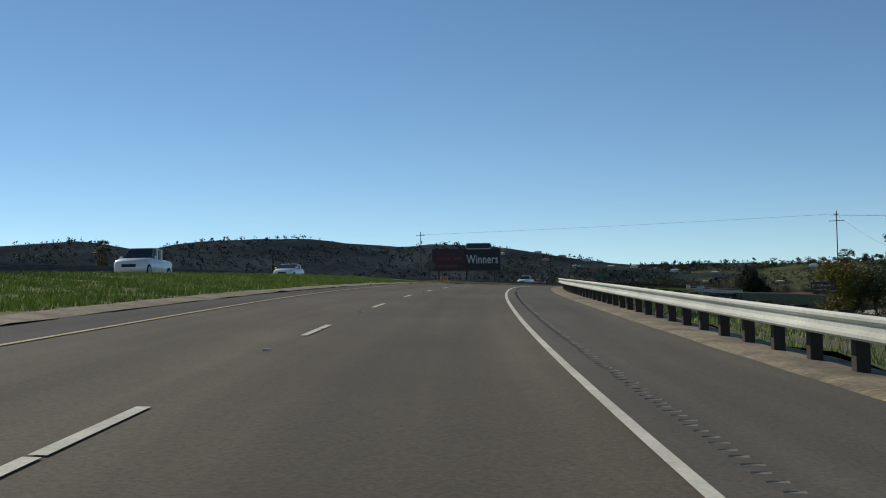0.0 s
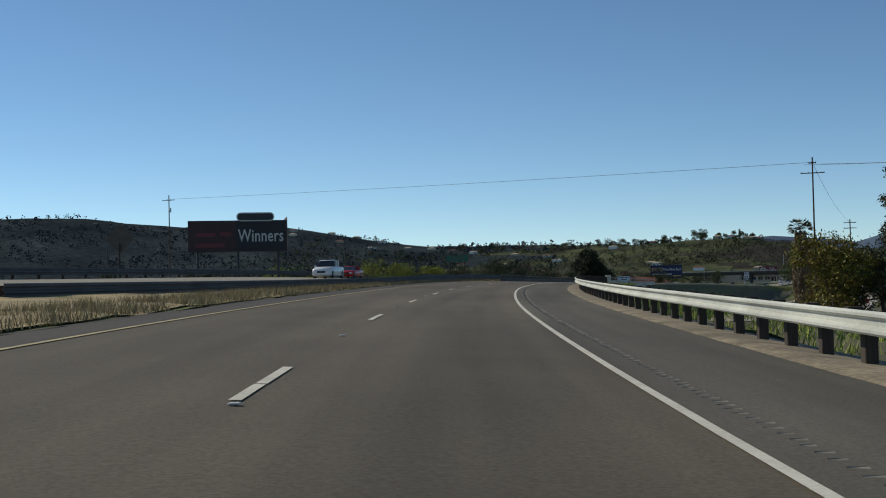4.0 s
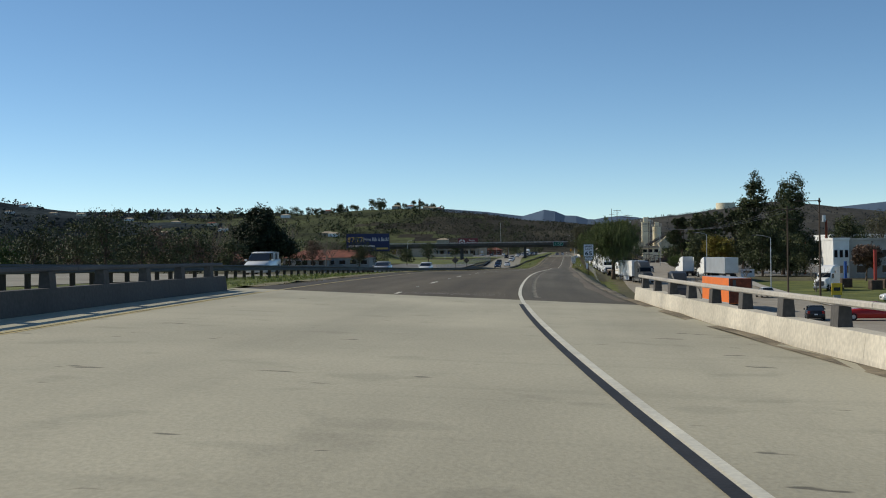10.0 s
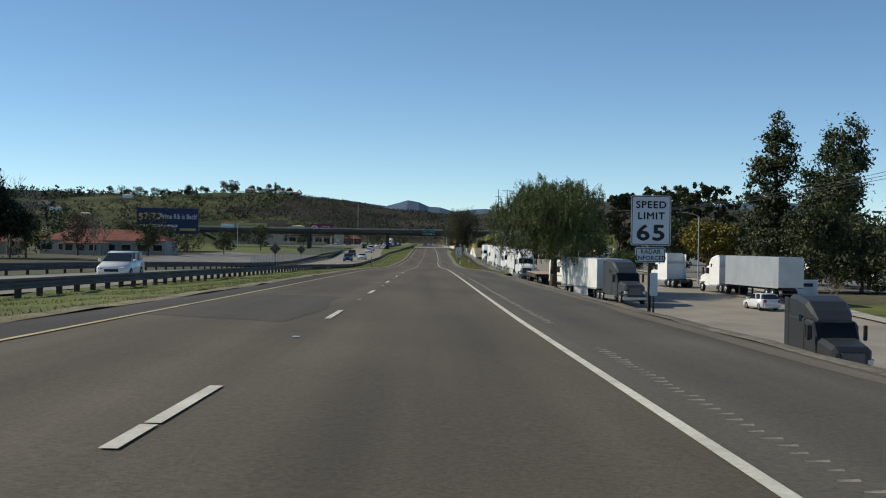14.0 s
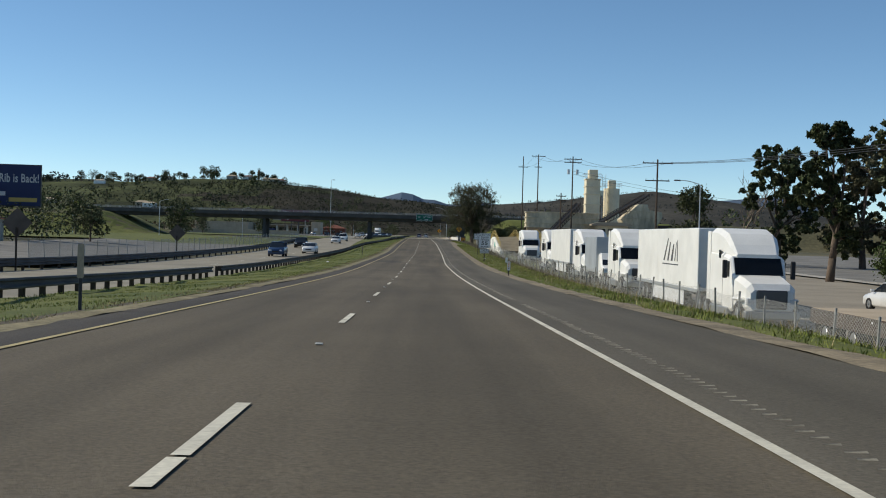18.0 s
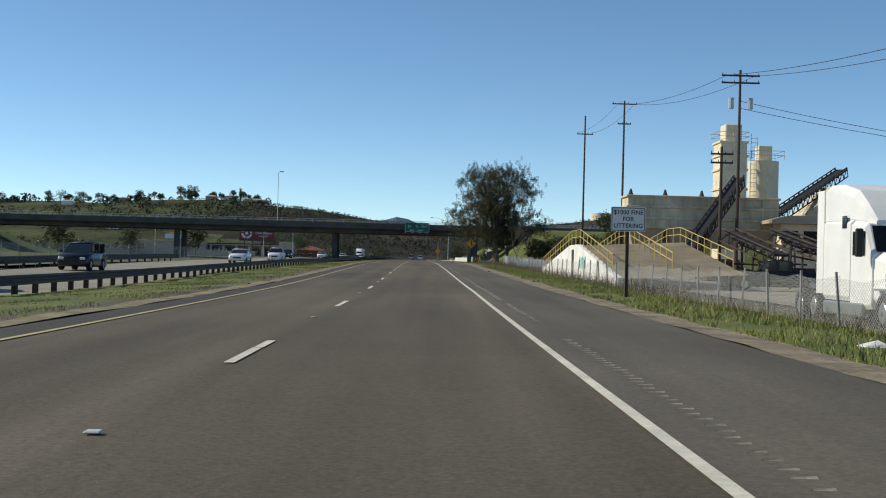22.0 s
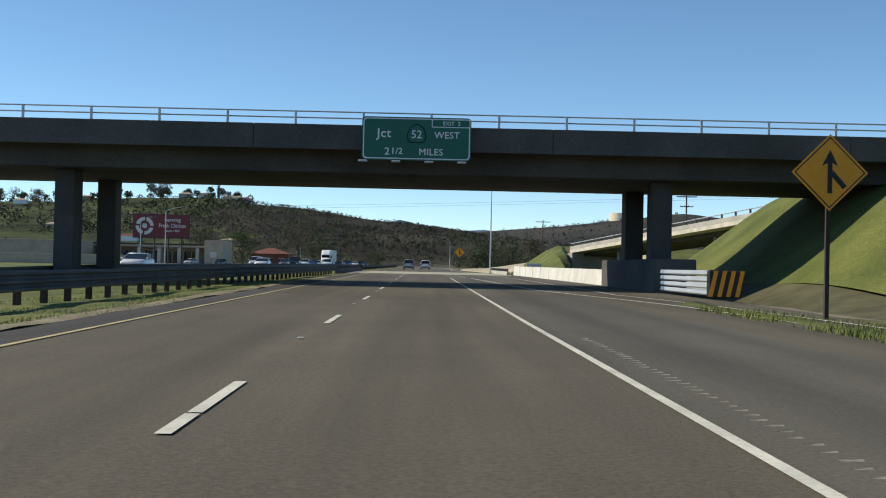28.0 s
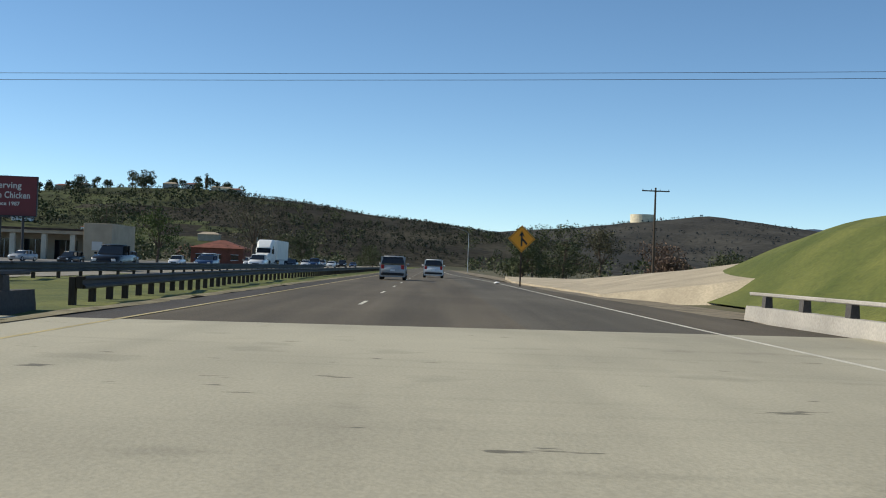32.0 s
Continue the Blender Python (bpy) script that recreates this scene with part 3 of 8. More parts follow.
ribbon("ramp_edge_line", [(485, 7.4), (505, 6.5), (515, 5.4), (550, 5.2), (619, 3.7), (690, 3.0), (760, 0.9), (900, 0.0), (2500, 0.0)], 0.12, M_PAINT_W)
for k in range(-2, 2):
    s0 = 574.2 + k * 6.8
    strip("merge_dash", s0, s0 + 2.4, (1.0 - 0.055 * k, 1.13 - 0.055 * k), (0.016, 0.016), M_PAINT_W, 1.2, road, kind="")
for s0 in range(-450, 900, 15):
    for la in (-24.2,):
        strip("lane_dash", s0, s0 + 3.6, (lambda v: la - 0.06 + opp_off(v), lambda v: la + 0.06 + opp_off(v)), (lambda v: opp_dz(v) + 0.012,) * 2, M_PAINT_W, 1.8, opp, kind="")

# rumble strip: a row of short low ridges beside the edge line
# pale base colour stands in for sunlight on the ridges' edges
M_GROOVE = mat("sunlit_rumble_ridge", (0.29, 0.265, 0.21), 0.9, fine=30, coarse=2, amount=0.3, bump=0.4)
rr = np.random.RandomState(8)
ridge_s = np.arange(-440, 486, 0.305)
ridge_s = ridge_s[(ridge_s < -101) | (ridge_s > -52)] + rr.uniform(-0.02, 0.02, len(ridge_s[(ridge_s < -101) | (ridge_s > -52)]))
worn = np.array([noise.noise((v * 0.11, 1.7, 0.0)) for v in ridge_s])
ridge_s = ridge_s[worn > -0.45]
left0, wide = 0.40 + rr.uniform(-0.02, 0.02, len(ridge_s)), rr.uniform(0.11, 0.16, len(ridge_s))
corners = []
for ds, up in ((0.0, 0.0065), (0.04, 0.015), (0.09, 0.0065)):
    for k in (0, 1):
        x, y, _ = road_xy(ridge_s + ds * (0.25 + 0.75 * k), left0 + k * wide)
        corners.append(np.stack([x, y, road_z(ridge_s + ds, left0 + k * wide) + up], 1))
me = bpy.data.meshes.new("rumble_strip")
b0 = np.arange(len(ridge_s)) * 6
me.from_pydata(np.stack(corners, 1).reshape(-1, 3).tolist(), [], np.concatenate([np.stack([b0, b0 + 1, b0 + 3, b0 + 2], 1), np.stack([b0 + 2, b0 + 3, b0 + 5, b0 + 4], 1)]).tolist())
me.materials.append(M_GROOVE)
rs = new("rumble_strip", me)
rs.parent = road
tagged(rs, "worn rumble strip of short ridges", kind="stuff")

# concrete decks of the two bridges that the freeway runs over
SK = 0.42
strip("bridge_deck", -99, -54, (-8.6, -5, 0, 3.3), (0.010,) * 4, M_DECK, 2.0, label="worn pale concrete bridge deck", category="bridge deck", skew=SK)
strip("bridge_deck", 584, 616.5, (-9.2, -5, 0, 6.6), (0.010,) * 4, M_DECK, 2.0, label="pale concrete bridge deck with pitted surface", category="bridge deck", skew=-0.22)
ribbon("edge_line_on_deck", [(-97, 0.03), (-57, 0.03)], 0.09, M_PAINT_W, dz=0.018)
M_TAR = mat("black_line_shadow", (0.025, 0.025, 0.027), 0.8, fine=20, coarse=1.5, amount=0.3)
ribbon("black_contrast_line", [(-97, -0.09), (-57, -0.09)], 0.11, M_TAR, dz=0.017)
ribbon("left_edge_line_on_deck", [(-96, -7.2), (-54, -7.2)], 0.11, M_PAINT_Y, dz=0.018)
# widened pavement before and after the overpass
strip("ramp_pavement", 430, 900, (2.9, lambda v: float(np.interp(v, (430, 470, 500, 600, 617, 660, 760, 900), (3.1, 5.0, 8.3, 8.2, 6.6, 4.6, 3.4, 3.0)))), (-0.004, -0.004), M_ASPHALT, 3.0, label="asphalt merging lane beside the freeway", category="road")


# ---- guardrails ----
def beam_mesh(name, outline, length, material):
    bm = new_bm()
    prism(bm, outline, 0, length)
    me = bpy.data.meshes.new(name)
    bm.to_mesh(me), bm.free()
    me.materials.append(material)
    return me


def solid_line(pts, t):
    """A bent sheet's outline of thickness t."""
    return [(x, z) for x, z in pts] + [(x + t, z) for x, z in pts[::-1]]


W = [(0.03, 0.44), (0.0, 0.47), (0.0, 0.505), (0.075, 0.55), (0.075, 0.625), (0.0, 0.67), (0.0, 0.705), (0.03, 0.735)]
THRIE = [(0.03, 0.30), (0.0, 0.33), (0.0, 0.37), (0.07, 0.41), (0.07, 0.46), (0.0, 0.50), (0.0, 0.55), (0.07, 0.59), (0.07, 0.65), (0.0, 0.69), (0.0, 0.74), (0.03, 0.78)]


def box_mesh(name, dims, material, bevel=0.01):
    bm = new_bm()
    box(bm, *dims, bevel)
    me = bpy.data.meshes.new(name)
    bm.to_mesh(me), bm.free()
    me.materials.append(material)
    return me


def guardrail(s0, s1, lat, beam_me, post_me, block_me, label, face=1, sink=0.0, post_step=1.905):
    """A run of beam panels on posts. face 1: the beam looks left, to -x."""
    dz = sink if callable(sink) else (lambda v: sink)
    root = thing("guardrail", at(s0, lat(s0), dz(s0)), label, "guardrail")
    turn = 0 if face == 1 else 180
    n = int((s1 - s0) / 3.81)
    for k in range(n):
        s = s0 + k * 3.81
        m0, m1 = at(s, lat(s), dz(s)), at(s + 3.81, lat(s + 3.81), dz(s + 3.81))
        d = m1.translation - m0.translation
        ln = d.length
        ob = new("beam", beam_me)
        ob.parent = root
        yaw = math.degrees(math.atan2(-d.x, d.y))
        pit = math.degrees(math.atan2(d.z, math.hypot(d.x, d.y)))
        base = m0 if face == 1 else m1
        ob.matrix_world = pose(*base.translation, pit if face == 1 else -pit, 0, yaw + turn) @ Matrix.Diagonal((1, (ln + 0.25) / 4.06, 1, 1))
    for k in range(int((s1 - s0) / post_step)):
        s = s0 + k * post_step
        m = at(s, lat(s), dz(s), turn)
        for nm, me in (("post", post_me), ("blockout", block_me)):
            if me is None:
                continue
            ob = new(nm, me)
            ob.parent, ob.matrix_world = root, m
    return root


M_RAIL = mat("pale_zinc_rail", (0.54, 0.55, 0.49), 0.66, 0.10, fine=22, coarse=0.6, amount=0.16, bump=0.06)
me_w = beam_mesh("beam", solid_line(W, 0.012), 4.06, M_RAIL)
me_post = box_mesh("post", (0.29, 0.46, -0.10, 0.10, -0.9, 0.70), M_WOOD_DARK)
me_block = box_mesh("blockout", (0.085, 0.285, -0.09, 0.09, 0.42, 0.75), M_WOOD_DARK)


def rail_lat(s):
    return 3.45 + 0.1 * max(0, (s + 125) / 17) - float(np.interp(s, (-458, -380, -345, -315, -283, -255, -235, -205, -180, -120), (0.0, 0.20, 0.43, 0.56, 0.53, 0.36, 0.26, 0.12, -0.10, 0.0)))


guardrail(-456, -108, rail_lat, me_w, me_post, me_block, "bright galvanised steel guardrail on dark wooden posts")
me_th = beam_mesh("beam", solid_line(THRIE, 0.012), 4.06, M_GALV_OLD)
me_post2 = box_mesh("post", (0.28, 0.43, -0.09, 0.09, -0.8, 0.62), M_WOOD_DARK)
me_block2 = box_mesh("blockout", (0.085, 0.275, -0.08, 0.08, 0.30, 0.72), M_WOOD_DARK)
LR_S = (-228, -205, -180, -112, -50, -20, 30, 70, 130, 220, 300, 380, 432, 500, 560, 575, 617, 660, 900)
LR_L = (-14.5, -10.8, -9.3, -8.4, -8.6, -11.5, -12.4, -12.6, -12.6, -13.0, -13.3, -13.2, -12.0, -10.8, -9.7, -9.3, -9.3, -11.0, -11.0)
left_rail = lambda s: float(np.interp(s, LR_S, LR_L))
mid_rail = lambda s: float(np.interp(s, (-130, -20, 10, 32, 60, 150, 220), (-14.6, -15.0, -14.6, -13.2, -12.6, -12.6, -13.0)))
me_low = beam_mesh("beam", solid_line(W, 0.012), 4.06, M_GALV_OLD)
me_post3 = box_mesh("post", (0.28, 0.43, -0.09, 0.09, -0.5, 0.70), M_WOOD_DARK)
me_block3 = box_mesh("blockout", (0.085, 0.275, -0.08, 0.08, 0.44, 0.72), M_WOOD_DARK)
LOW = "low shade-darkened weathered median guardrail on short wooden posts"
TALL = "shade-darkened weathered steel median guardrail on wooden posts"
curve_sink = lambda v: float(np.interp(v, (-228, -190, -150, -115), (-0.34, -0.30, -0.18, -0.05)))
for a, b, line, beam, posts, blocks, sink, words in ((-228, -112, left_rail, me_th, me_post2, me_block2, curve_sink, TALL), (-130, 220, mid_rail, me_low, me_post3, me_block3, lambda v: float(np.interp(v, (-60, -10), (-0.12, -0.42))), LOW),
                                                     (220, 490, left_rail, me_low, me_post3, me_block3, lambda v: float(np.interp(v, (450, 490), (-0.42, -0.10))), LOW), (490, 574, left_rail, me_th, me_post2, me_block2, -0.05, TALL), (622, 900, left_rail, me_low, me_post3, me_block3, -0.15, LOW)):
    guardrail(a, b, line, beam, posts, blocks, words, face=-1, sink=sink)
for a, b in ((-345, -105), (60, 420), (506, 800)):
    guardrail(a, b, lambda s: -30.6 + opp_off(s) if s < 425 else -17.6 + opp_off(s), me_th, me_post2, None, "dark steel guardrail beside the opposite carriageway", face=-1, sink=lambda v: opp_dz(v) - 0.05, post_step=3.81)


# ---- bridge barriers: a concrete kerb wall with a steel rail on stubs ----
def bridge_rail(s0, s1, lat, h, label, flip=1, ends=True, material=M_CONC):
    root = thing("bridge_barrier", at(s0, lat), label, "bridge barrier")
    seg = 6.0
    n = max(1, round((s1 - s0) / seg))
    seg = (s1 - s0) / n
    for k in range(n):
        m0, m1 = at(s0 + k * seg, lat), at(s0 + (k + 1) * seg, lat)
        d = m1.translation - m0.translation
        yaw, pit = math.degrees(math.atan2(-d.x, d.y)), math.degrees(math.atan2(d.z, math.hypot(d.x, d.y)))
        mm = pose(*m0.translation, pit, 0, yaw)
        bm = new_bm()
        prism(bm, [(0, -0.5), (0, 0.05), (flip * 0.04, h), (flip * 0.30, h), (flip * 0.34, -0.5)] if flip > 0 else [(-0.34, -0.5), (-0.30, h), (-0.04, h), (0, 0.05), (0, -0.5)], 0.004, d.length - 0.004)
        ob = part("wall_segment", bm, material, root)
        ob.matrix_world = mm
        bm = new_bm()
        box(bm, flip * 0.17 - 0.05, flip * 0.17 + 0.05, 0, d.length, h + 0.28, h + 0.37, 0.02)
        ob = part("rail", bm, M_GALV_OLD if material is M_CONC_DARK else M_CONC, root)
        ob.matrix_world = mm
        for j in range(2):
            bm = new_bm()
            y = (j + 0.5) * d.length / 2
            prism(bm, [(flip * 0.17 - 0.10, h), (flip * 0.17 + 0.10, h), (flip * 0.17 + 0.08, h + 0.28), (flip * 0.17 - 0.08, h + 0.28)], y - 0.17, y + 0.17)
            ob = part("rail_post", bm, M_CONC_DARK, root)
            ob.matrix_world = mm
    return root


bridge_rail(-107, -50, 3.45, 0.36, "pale concrete bridge barrier with a rail on short posts", material=M_CONC_WHITE)
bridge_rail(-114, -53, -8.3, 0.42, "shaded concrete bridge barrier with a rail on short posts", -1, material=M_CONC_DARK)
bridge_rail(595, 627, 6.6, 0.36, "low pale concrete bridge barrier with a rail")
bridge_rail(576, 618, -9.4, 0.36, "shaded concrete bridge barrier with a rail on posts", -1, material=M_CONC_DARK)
bm = new_bm()
box(bm, 3.5, 4.1, -0.9, 0.6, -0.6, 0.82, 0.04)
bb = part("end_block", bm, M_CONC_WHITE, label="pale concrete end block where the guardrail meets the bridge", category="concrete block")
bb.matrix_world = at(-107.5, 0, 0)

# white retaining wall past the overpass
M_WALL = mat("pale_weathered_wall", (0.64, 0.62, 0.55), 0.85, fine=3, coarse=0.35, amount=0.14, bump=0.15)
root = thing("retaining_wall", at(530, 8.0), "bright pale concrete wall with dark scuff marks", "wall")
for k in range(11):
    s0 = 528.5 + k * 6.0
    la = float(np.interp(s0, (529, 560, 601), (8.4, 7.9, 7.1)))
    m0 = at(s0, la)
    bm = new_bm()
    prism(bm, [(0, -0.3), (0.02, 0.02), (0.07, 0.92), (0.35, 0.92), (0.4, -0.3)], 0.0, 6.002)
    ob = part("wall_segment", bm, M_WALL, root)
    ob.matrix_world = m0 @ pose(0, 0, 0, 0, 0, 0.9)


# ---- overpass ----
def overpass():
    root = thing("overpass", pose(0, 523, 0), "grey concrete road overpass with a steel pipe rail and shaded girders", "bridge")
    x0, x1 = -104, 44

    def add(name, dims, material, bevel=0.0, label=""):
        bm = new_bm()
        box(bm, *dims, bevel)
        part(name, bm, material, root, label).matrix_parent_inverse = root.matrix_world.inverted()

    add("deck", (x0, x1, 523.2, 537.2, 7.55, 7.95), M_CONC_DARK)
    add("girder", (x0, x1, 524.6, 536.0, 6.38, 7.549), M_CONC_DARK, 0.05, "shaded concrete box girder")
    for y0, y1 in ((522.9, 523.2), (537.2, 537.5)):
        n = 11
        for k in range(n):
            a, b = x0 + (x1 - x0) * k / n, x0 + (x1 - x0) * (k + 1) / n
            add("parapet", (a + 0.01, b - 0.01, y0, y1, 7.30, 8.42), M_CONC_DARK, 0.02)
        for z in (8.72, 9.0):
            bm = new_bm()
            tube(bm, (x0, (y0 + y1) / 2, z), (x1, (y0 + y1) / 2, z), 0.035, n=6)
            part("rail", bm, M_GALV, root).matrix_parent_inverse = root.matrix_world.inverted()
        for x in np.arange(x0 + 1.5, x1, 3.05):
            add("rail_post", (x - 0.05, x + 0.05, (y0 + y1) / 2 - 0.05, (y0 + y1) / 2 + 0.05, 8.40, 9.02), M_GALV)
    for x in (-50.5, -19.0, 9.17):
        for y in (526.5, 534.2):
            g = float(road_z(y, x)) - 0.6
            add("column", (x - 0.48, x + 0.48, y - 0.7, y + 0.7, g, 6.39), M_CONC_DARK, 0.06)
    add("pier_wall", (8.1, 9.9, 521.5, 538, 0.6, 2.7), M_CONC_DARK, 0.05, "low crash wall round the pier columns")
    return root


overpass()


# ---- signs ----
def text_mesh(body, size, spacing=1.0):
    cu = bpy.data.curves.new("legend", "FONT")
    cu.body, cu.size, cu.align_x, cu.align_y, cu.space_character = body, size, "CENTER", "CENTER", spacing
    cu.resolution_u = 3
    tmp = bpy.data.objects.new("tmp", cu)
    scene.collection.objects.link(tmp)
    me = bpy.data.meshes.new_from_object(tmp.evaluated_get(bpy.context.evaluated_depsgraph_get()))
    bpy.data.objects.remove(tmp)
    bpy.data.curves.remove(cu)
    return me


def legend(body, size, x, z, y, material, parent, sx=1.0, bold=0.0, spacing=1.05):
    """Lettering that looks towards -y, centred at x and z."""
    me = text_mesh(body, size, spacing)
    me.materials.append(material)
    ob = new("legend", me)
    ob.parent = parent
    ob.matrix_local = Matrix.Translation((x, y, z)) @ Matrix.Rotation(math.pi / 2, 4, "X") @ Matrix.Diagonal((sx, 1, 1, 1))
    if bold:
        for dx, dz in ((bold, 0), (-bold, 0), (0, bold), (0, -bold)):
            o2 = new("legend_stroke", me)
            o2.parent = ob
            o2.matrix_local = Matrix.Translation((dx, dz, 0.0006 * (1 + (dx > 0) + 2 * (dz > 0))))
    return ob


def rounded(bm, w, h, r, y, x=0.0, z=0.0, thick=0.004, n=4):
    pts = []
    for cx, cz, a0 in ((w / 2 - r, h / 2 - r, 0), (-w / 2 + r, h / 2 - r, 90), (-w / 2 + r, -h / 2 + r, 180), (w / 2 - r, -h / 2 + r, 270)):
        for k in range(n + 1):
            a = radians(a0 + 90 * k / n)
            pts.append((x + cx + r * math.cos(a), z + cz + r * math.sin(a)))
    return prism(bm, pts, y - thick, y)


def panel(root, w, h, z, face, border, r=0.06, x=0.0, y=0.0, inset=0.022, bw=0.022, name="panel"):
    """A sign plate with a border line, centred at x and z."""
    p = part(name, rounded(new_bm(), w, h, r, y + 0.004, x, z), face, root)
    part("border", rounded(new_bm(), w - 2 * inset, h - 2 * inset, r * 0.8, y - 0.0015, x, z, 0.002), border, p)
    part("field", rounded(new_bm(), w - 2 * inset - 2 * bw, h - 2 * inset - 2 * bw, r * 0.7, y - 0.0045, x, z, 0.002), face, p)
    return p


def post(root, x, z0, z1, y=0.06, r=0.05, material=M_WOOD_DARK, square=True):
    bm = new_bm()
    if square:
        box(bm, x - r, x + r, y, y + 2 * r, z0, z1, 0.006)
    else:
        tube(bm, (x, y + r, z0), (x, y + r, z1), r, n=8)
    return part("post", bm, material, root)


def speed_sign(s, lat, top, lines, plate=True, w=1.22, h=1.53, turn=0):
    m = at(s, lat, 0, turn)
    root = thing("road_sign", m, "", "road sign")
    zc = top - h / 2
    panel(root, w, h, zc, M_SIGN_WHITE, M_SIGN_BLACK)
    for body, size, dz in lines:
        legend(body, size * (0.9 if body.isdigit() else 0.94), 0, zc + dz, -0.012, M_SIGN_BLACK, root, 1.28 if body.isdigit() else (1.06 if len(body) < 7 else 0.92), size * 0.026, 1.12 if len(body) < 7 else 1.05)
    post(root, 0, -1.2, top - h * 0.05)
    if plate:
        zp = top - h - 0.06 - 0.23
        panel(root, 0.92, 0.46, zp, M_SIGN_WHITE, M_SIGN_BLACK, 0.04)
        legend("RADAR", 0.19, 0, zp + 0.095, -0.012, M_SIGN_BLACK, root, 0.95, 0.003)
        legend("ENFORCED", 0.19, 0, zp - 0.10, -0.012, M_SIGN_BLACK, root, 0.95, 0.003)
    return root


tagged(speed_sign(68, 5.1, 3.15, (("SPEED", 0.32, 0.47), ("LIMIT", 0.32, 0.13), ("65", 0.74, -0.40))), "white speed limit 65 sign with radar plate on a wooden post")
r55 = speed_sign(279.3, 4.1, 2.95, (("AUTOS WITH", 0.195, 0.58), ("TRAILERS", 0.21, 0.35), ("TRUCKS", 0.21, 0.08), ("55", 0.56, -0.27), ("MAXIMUM", 0.195, -0.62)))
tagged(r55, "white truck speed 55 maximum sign with radar plate")
part("rule", box(new_bm(), -0.40, 0.40, -0.008, -0.006, 2.95 - 0.765 + 0.215, 2.95 - 0.765 + 0.232), M_SIGN_BLACK, r55)
m = at(316, 4.75)
lit = thing("road_sign", m, "white littering fine notice on a wooden post", "road sign")
panel(lit, 1.10, 0.78, 2.5, M_SIGN_WHITE, M_SIGN_BLACK, 0.05)
for body, dz in (("$1000 FINE", 0.21), ("FOR", 0.0), ("LITTERING", -0.21)):
    legend(body, 0.195, 0, 2.5 + dz, -0.012, M_SIGN_BLACK, lit, 0.95, 0.003)
post(lit, 0, -1.0, 2.8)


def diamond(s, lat, top, label, face=M_AMBER, arrow=True, size=1.25, turn=0, base=-1.0):
    root = thing("warning_sign", at(s, lat, 0, turn), label, "warning sign")
    d = size / math.sqrt(2)
    zc = top - d
    for nm, k, y, mt, th in (("panel", 1.0, 0.004, face, 0.004), ("border", 0.93, -0.0015, M_SIGN_BLACK if arrow else face, 0.002), ("field", 0.885, -0.0045, face, 0.002)):
        part(nm, prism(new_bm(), [(d * k, zc), (0, zc + d * k), (-d * k, zc), (0, zc - d * k)], y - th, y), mt, root)
    if arrow:
        bm = new_bm()
        prism(bm, [(-0.055, zc - 0.48), (0.055, zc - 0.48), (0.055, zc + 0.22), (0.19, zc + 0.14), (0, zc + 0.52), (-0.19, zc + 0.14), (-0.055, zc + 0.22)], -0.010, -0.008)
        prism(bm, [(0.30, zc - 0.38), (0.39, zc - 0.30), (0.06, zc + 0.06), (0.05, zc - 0.10)], -0.0145, -0.0125)
        part("arrow", bm, M_SIGN_BLACK, root)
    post(root, 0, base, zc - d * 0.3)
    return root


diamond(495.5, 7.3, 4.25, "amber merging traffic warning sign on a wooden post")
diamond(674, 3.9, 3.95, "amber merging traffic sign on a post")
diamond(224.4, -25.7, 3.3, "dark back of a diamond warning sign", M_SIGN_BACK, False, turn=180)
diamond(-166, -33, 4.3, "brown back of a large diamond warning sign", M_SIGN_BACK, False, 1.7, 180)
diamond(280, -27.5, 3.0, "dark back of a diamond warning sign", M_SIGN_BACK, False, turn=180)

# green guide sign hung on the overpass
gs = thing("guide_sign", pose(-2.5, 522.35, 6.85), "green overhead guide sign hung on the overpass", "guide sign")
part("panel", rounded(new_bm(), 4.85, 1.92, 0.18, 0.02, 0, 0.95, 0.03), M_GREEN_SIGN, gs)
part("border", rounded(new_bm(), 4.75, 1.82, 0.16, -0.0115, 0, 0.95, 0.002), M_SIGN_WHITE, gs)
part("field", rounded(new_bm(), 4.65, 1.72, 0.14, -0.0145, 0, 0.95, 0.002), M_GREEN_SIGN, gs)
legend("Jct", 0.56, -1.45, 1.17, -0.018, M_SIGN_WHITE, gs, 1.05, 0.006)
legend("WEST", 0.42, 1.35, 1.12, -0.018, M_SIGN_WHITE, gs, 1.0, 0.005)
legend("2", 0.46, -1.30, 0.36, -0.018, M_SIGN_WHITE, gs, 1.0, 0.005)
legend("1/2", 0.40, -0.87, 0.38, -0.018, M_SIGN_WHITE, gs, 1.0, 0.005)
legend("MILES", 0.42, 0.65, 0.36, -0.018, M_SIGN_WHITE, gs, 1.0, 0.005)
spade = [(0, 0.46), (0.30, 0.28), (0.42, 0.0), (0.40, -0.25), (0.28, -0.40), (-0.28, -0.40), (-0.40, -0.25), (-0.42, 0.0), (-0.30, 0.28)]
part("route_shield", prism(new_bm(), [(x * 1.0 - 0.0, z + 1.17) for x, z in spade], -0.0165, -0.0155), M_SIGN_WHITE, gs)
part("shield_field", prism(new_bm(), [(x * 0.92, z * 0.92 + 1.17) for x, z in spade], -0.0185, -0.0175), M_GREEN_SIGN, gs)
legend("52", 0.50, 0.0, 1.13, -0.0215, M_SIGN_WHITE, gs, 0.95, 0.005)
tab = part("exit_tab", rounded(new_bm(), 1.72, 0.38, 0.06, -0.0165, 1.52, 1.66, 0.001), M_SIGN_WHITE, gs)
part("tab_field", rounded(new_bm(), 1.64, 0.30, 0.05, -0.0185, 1.52, 1.66, 0.001), M_GREEN_SIGN, tab)
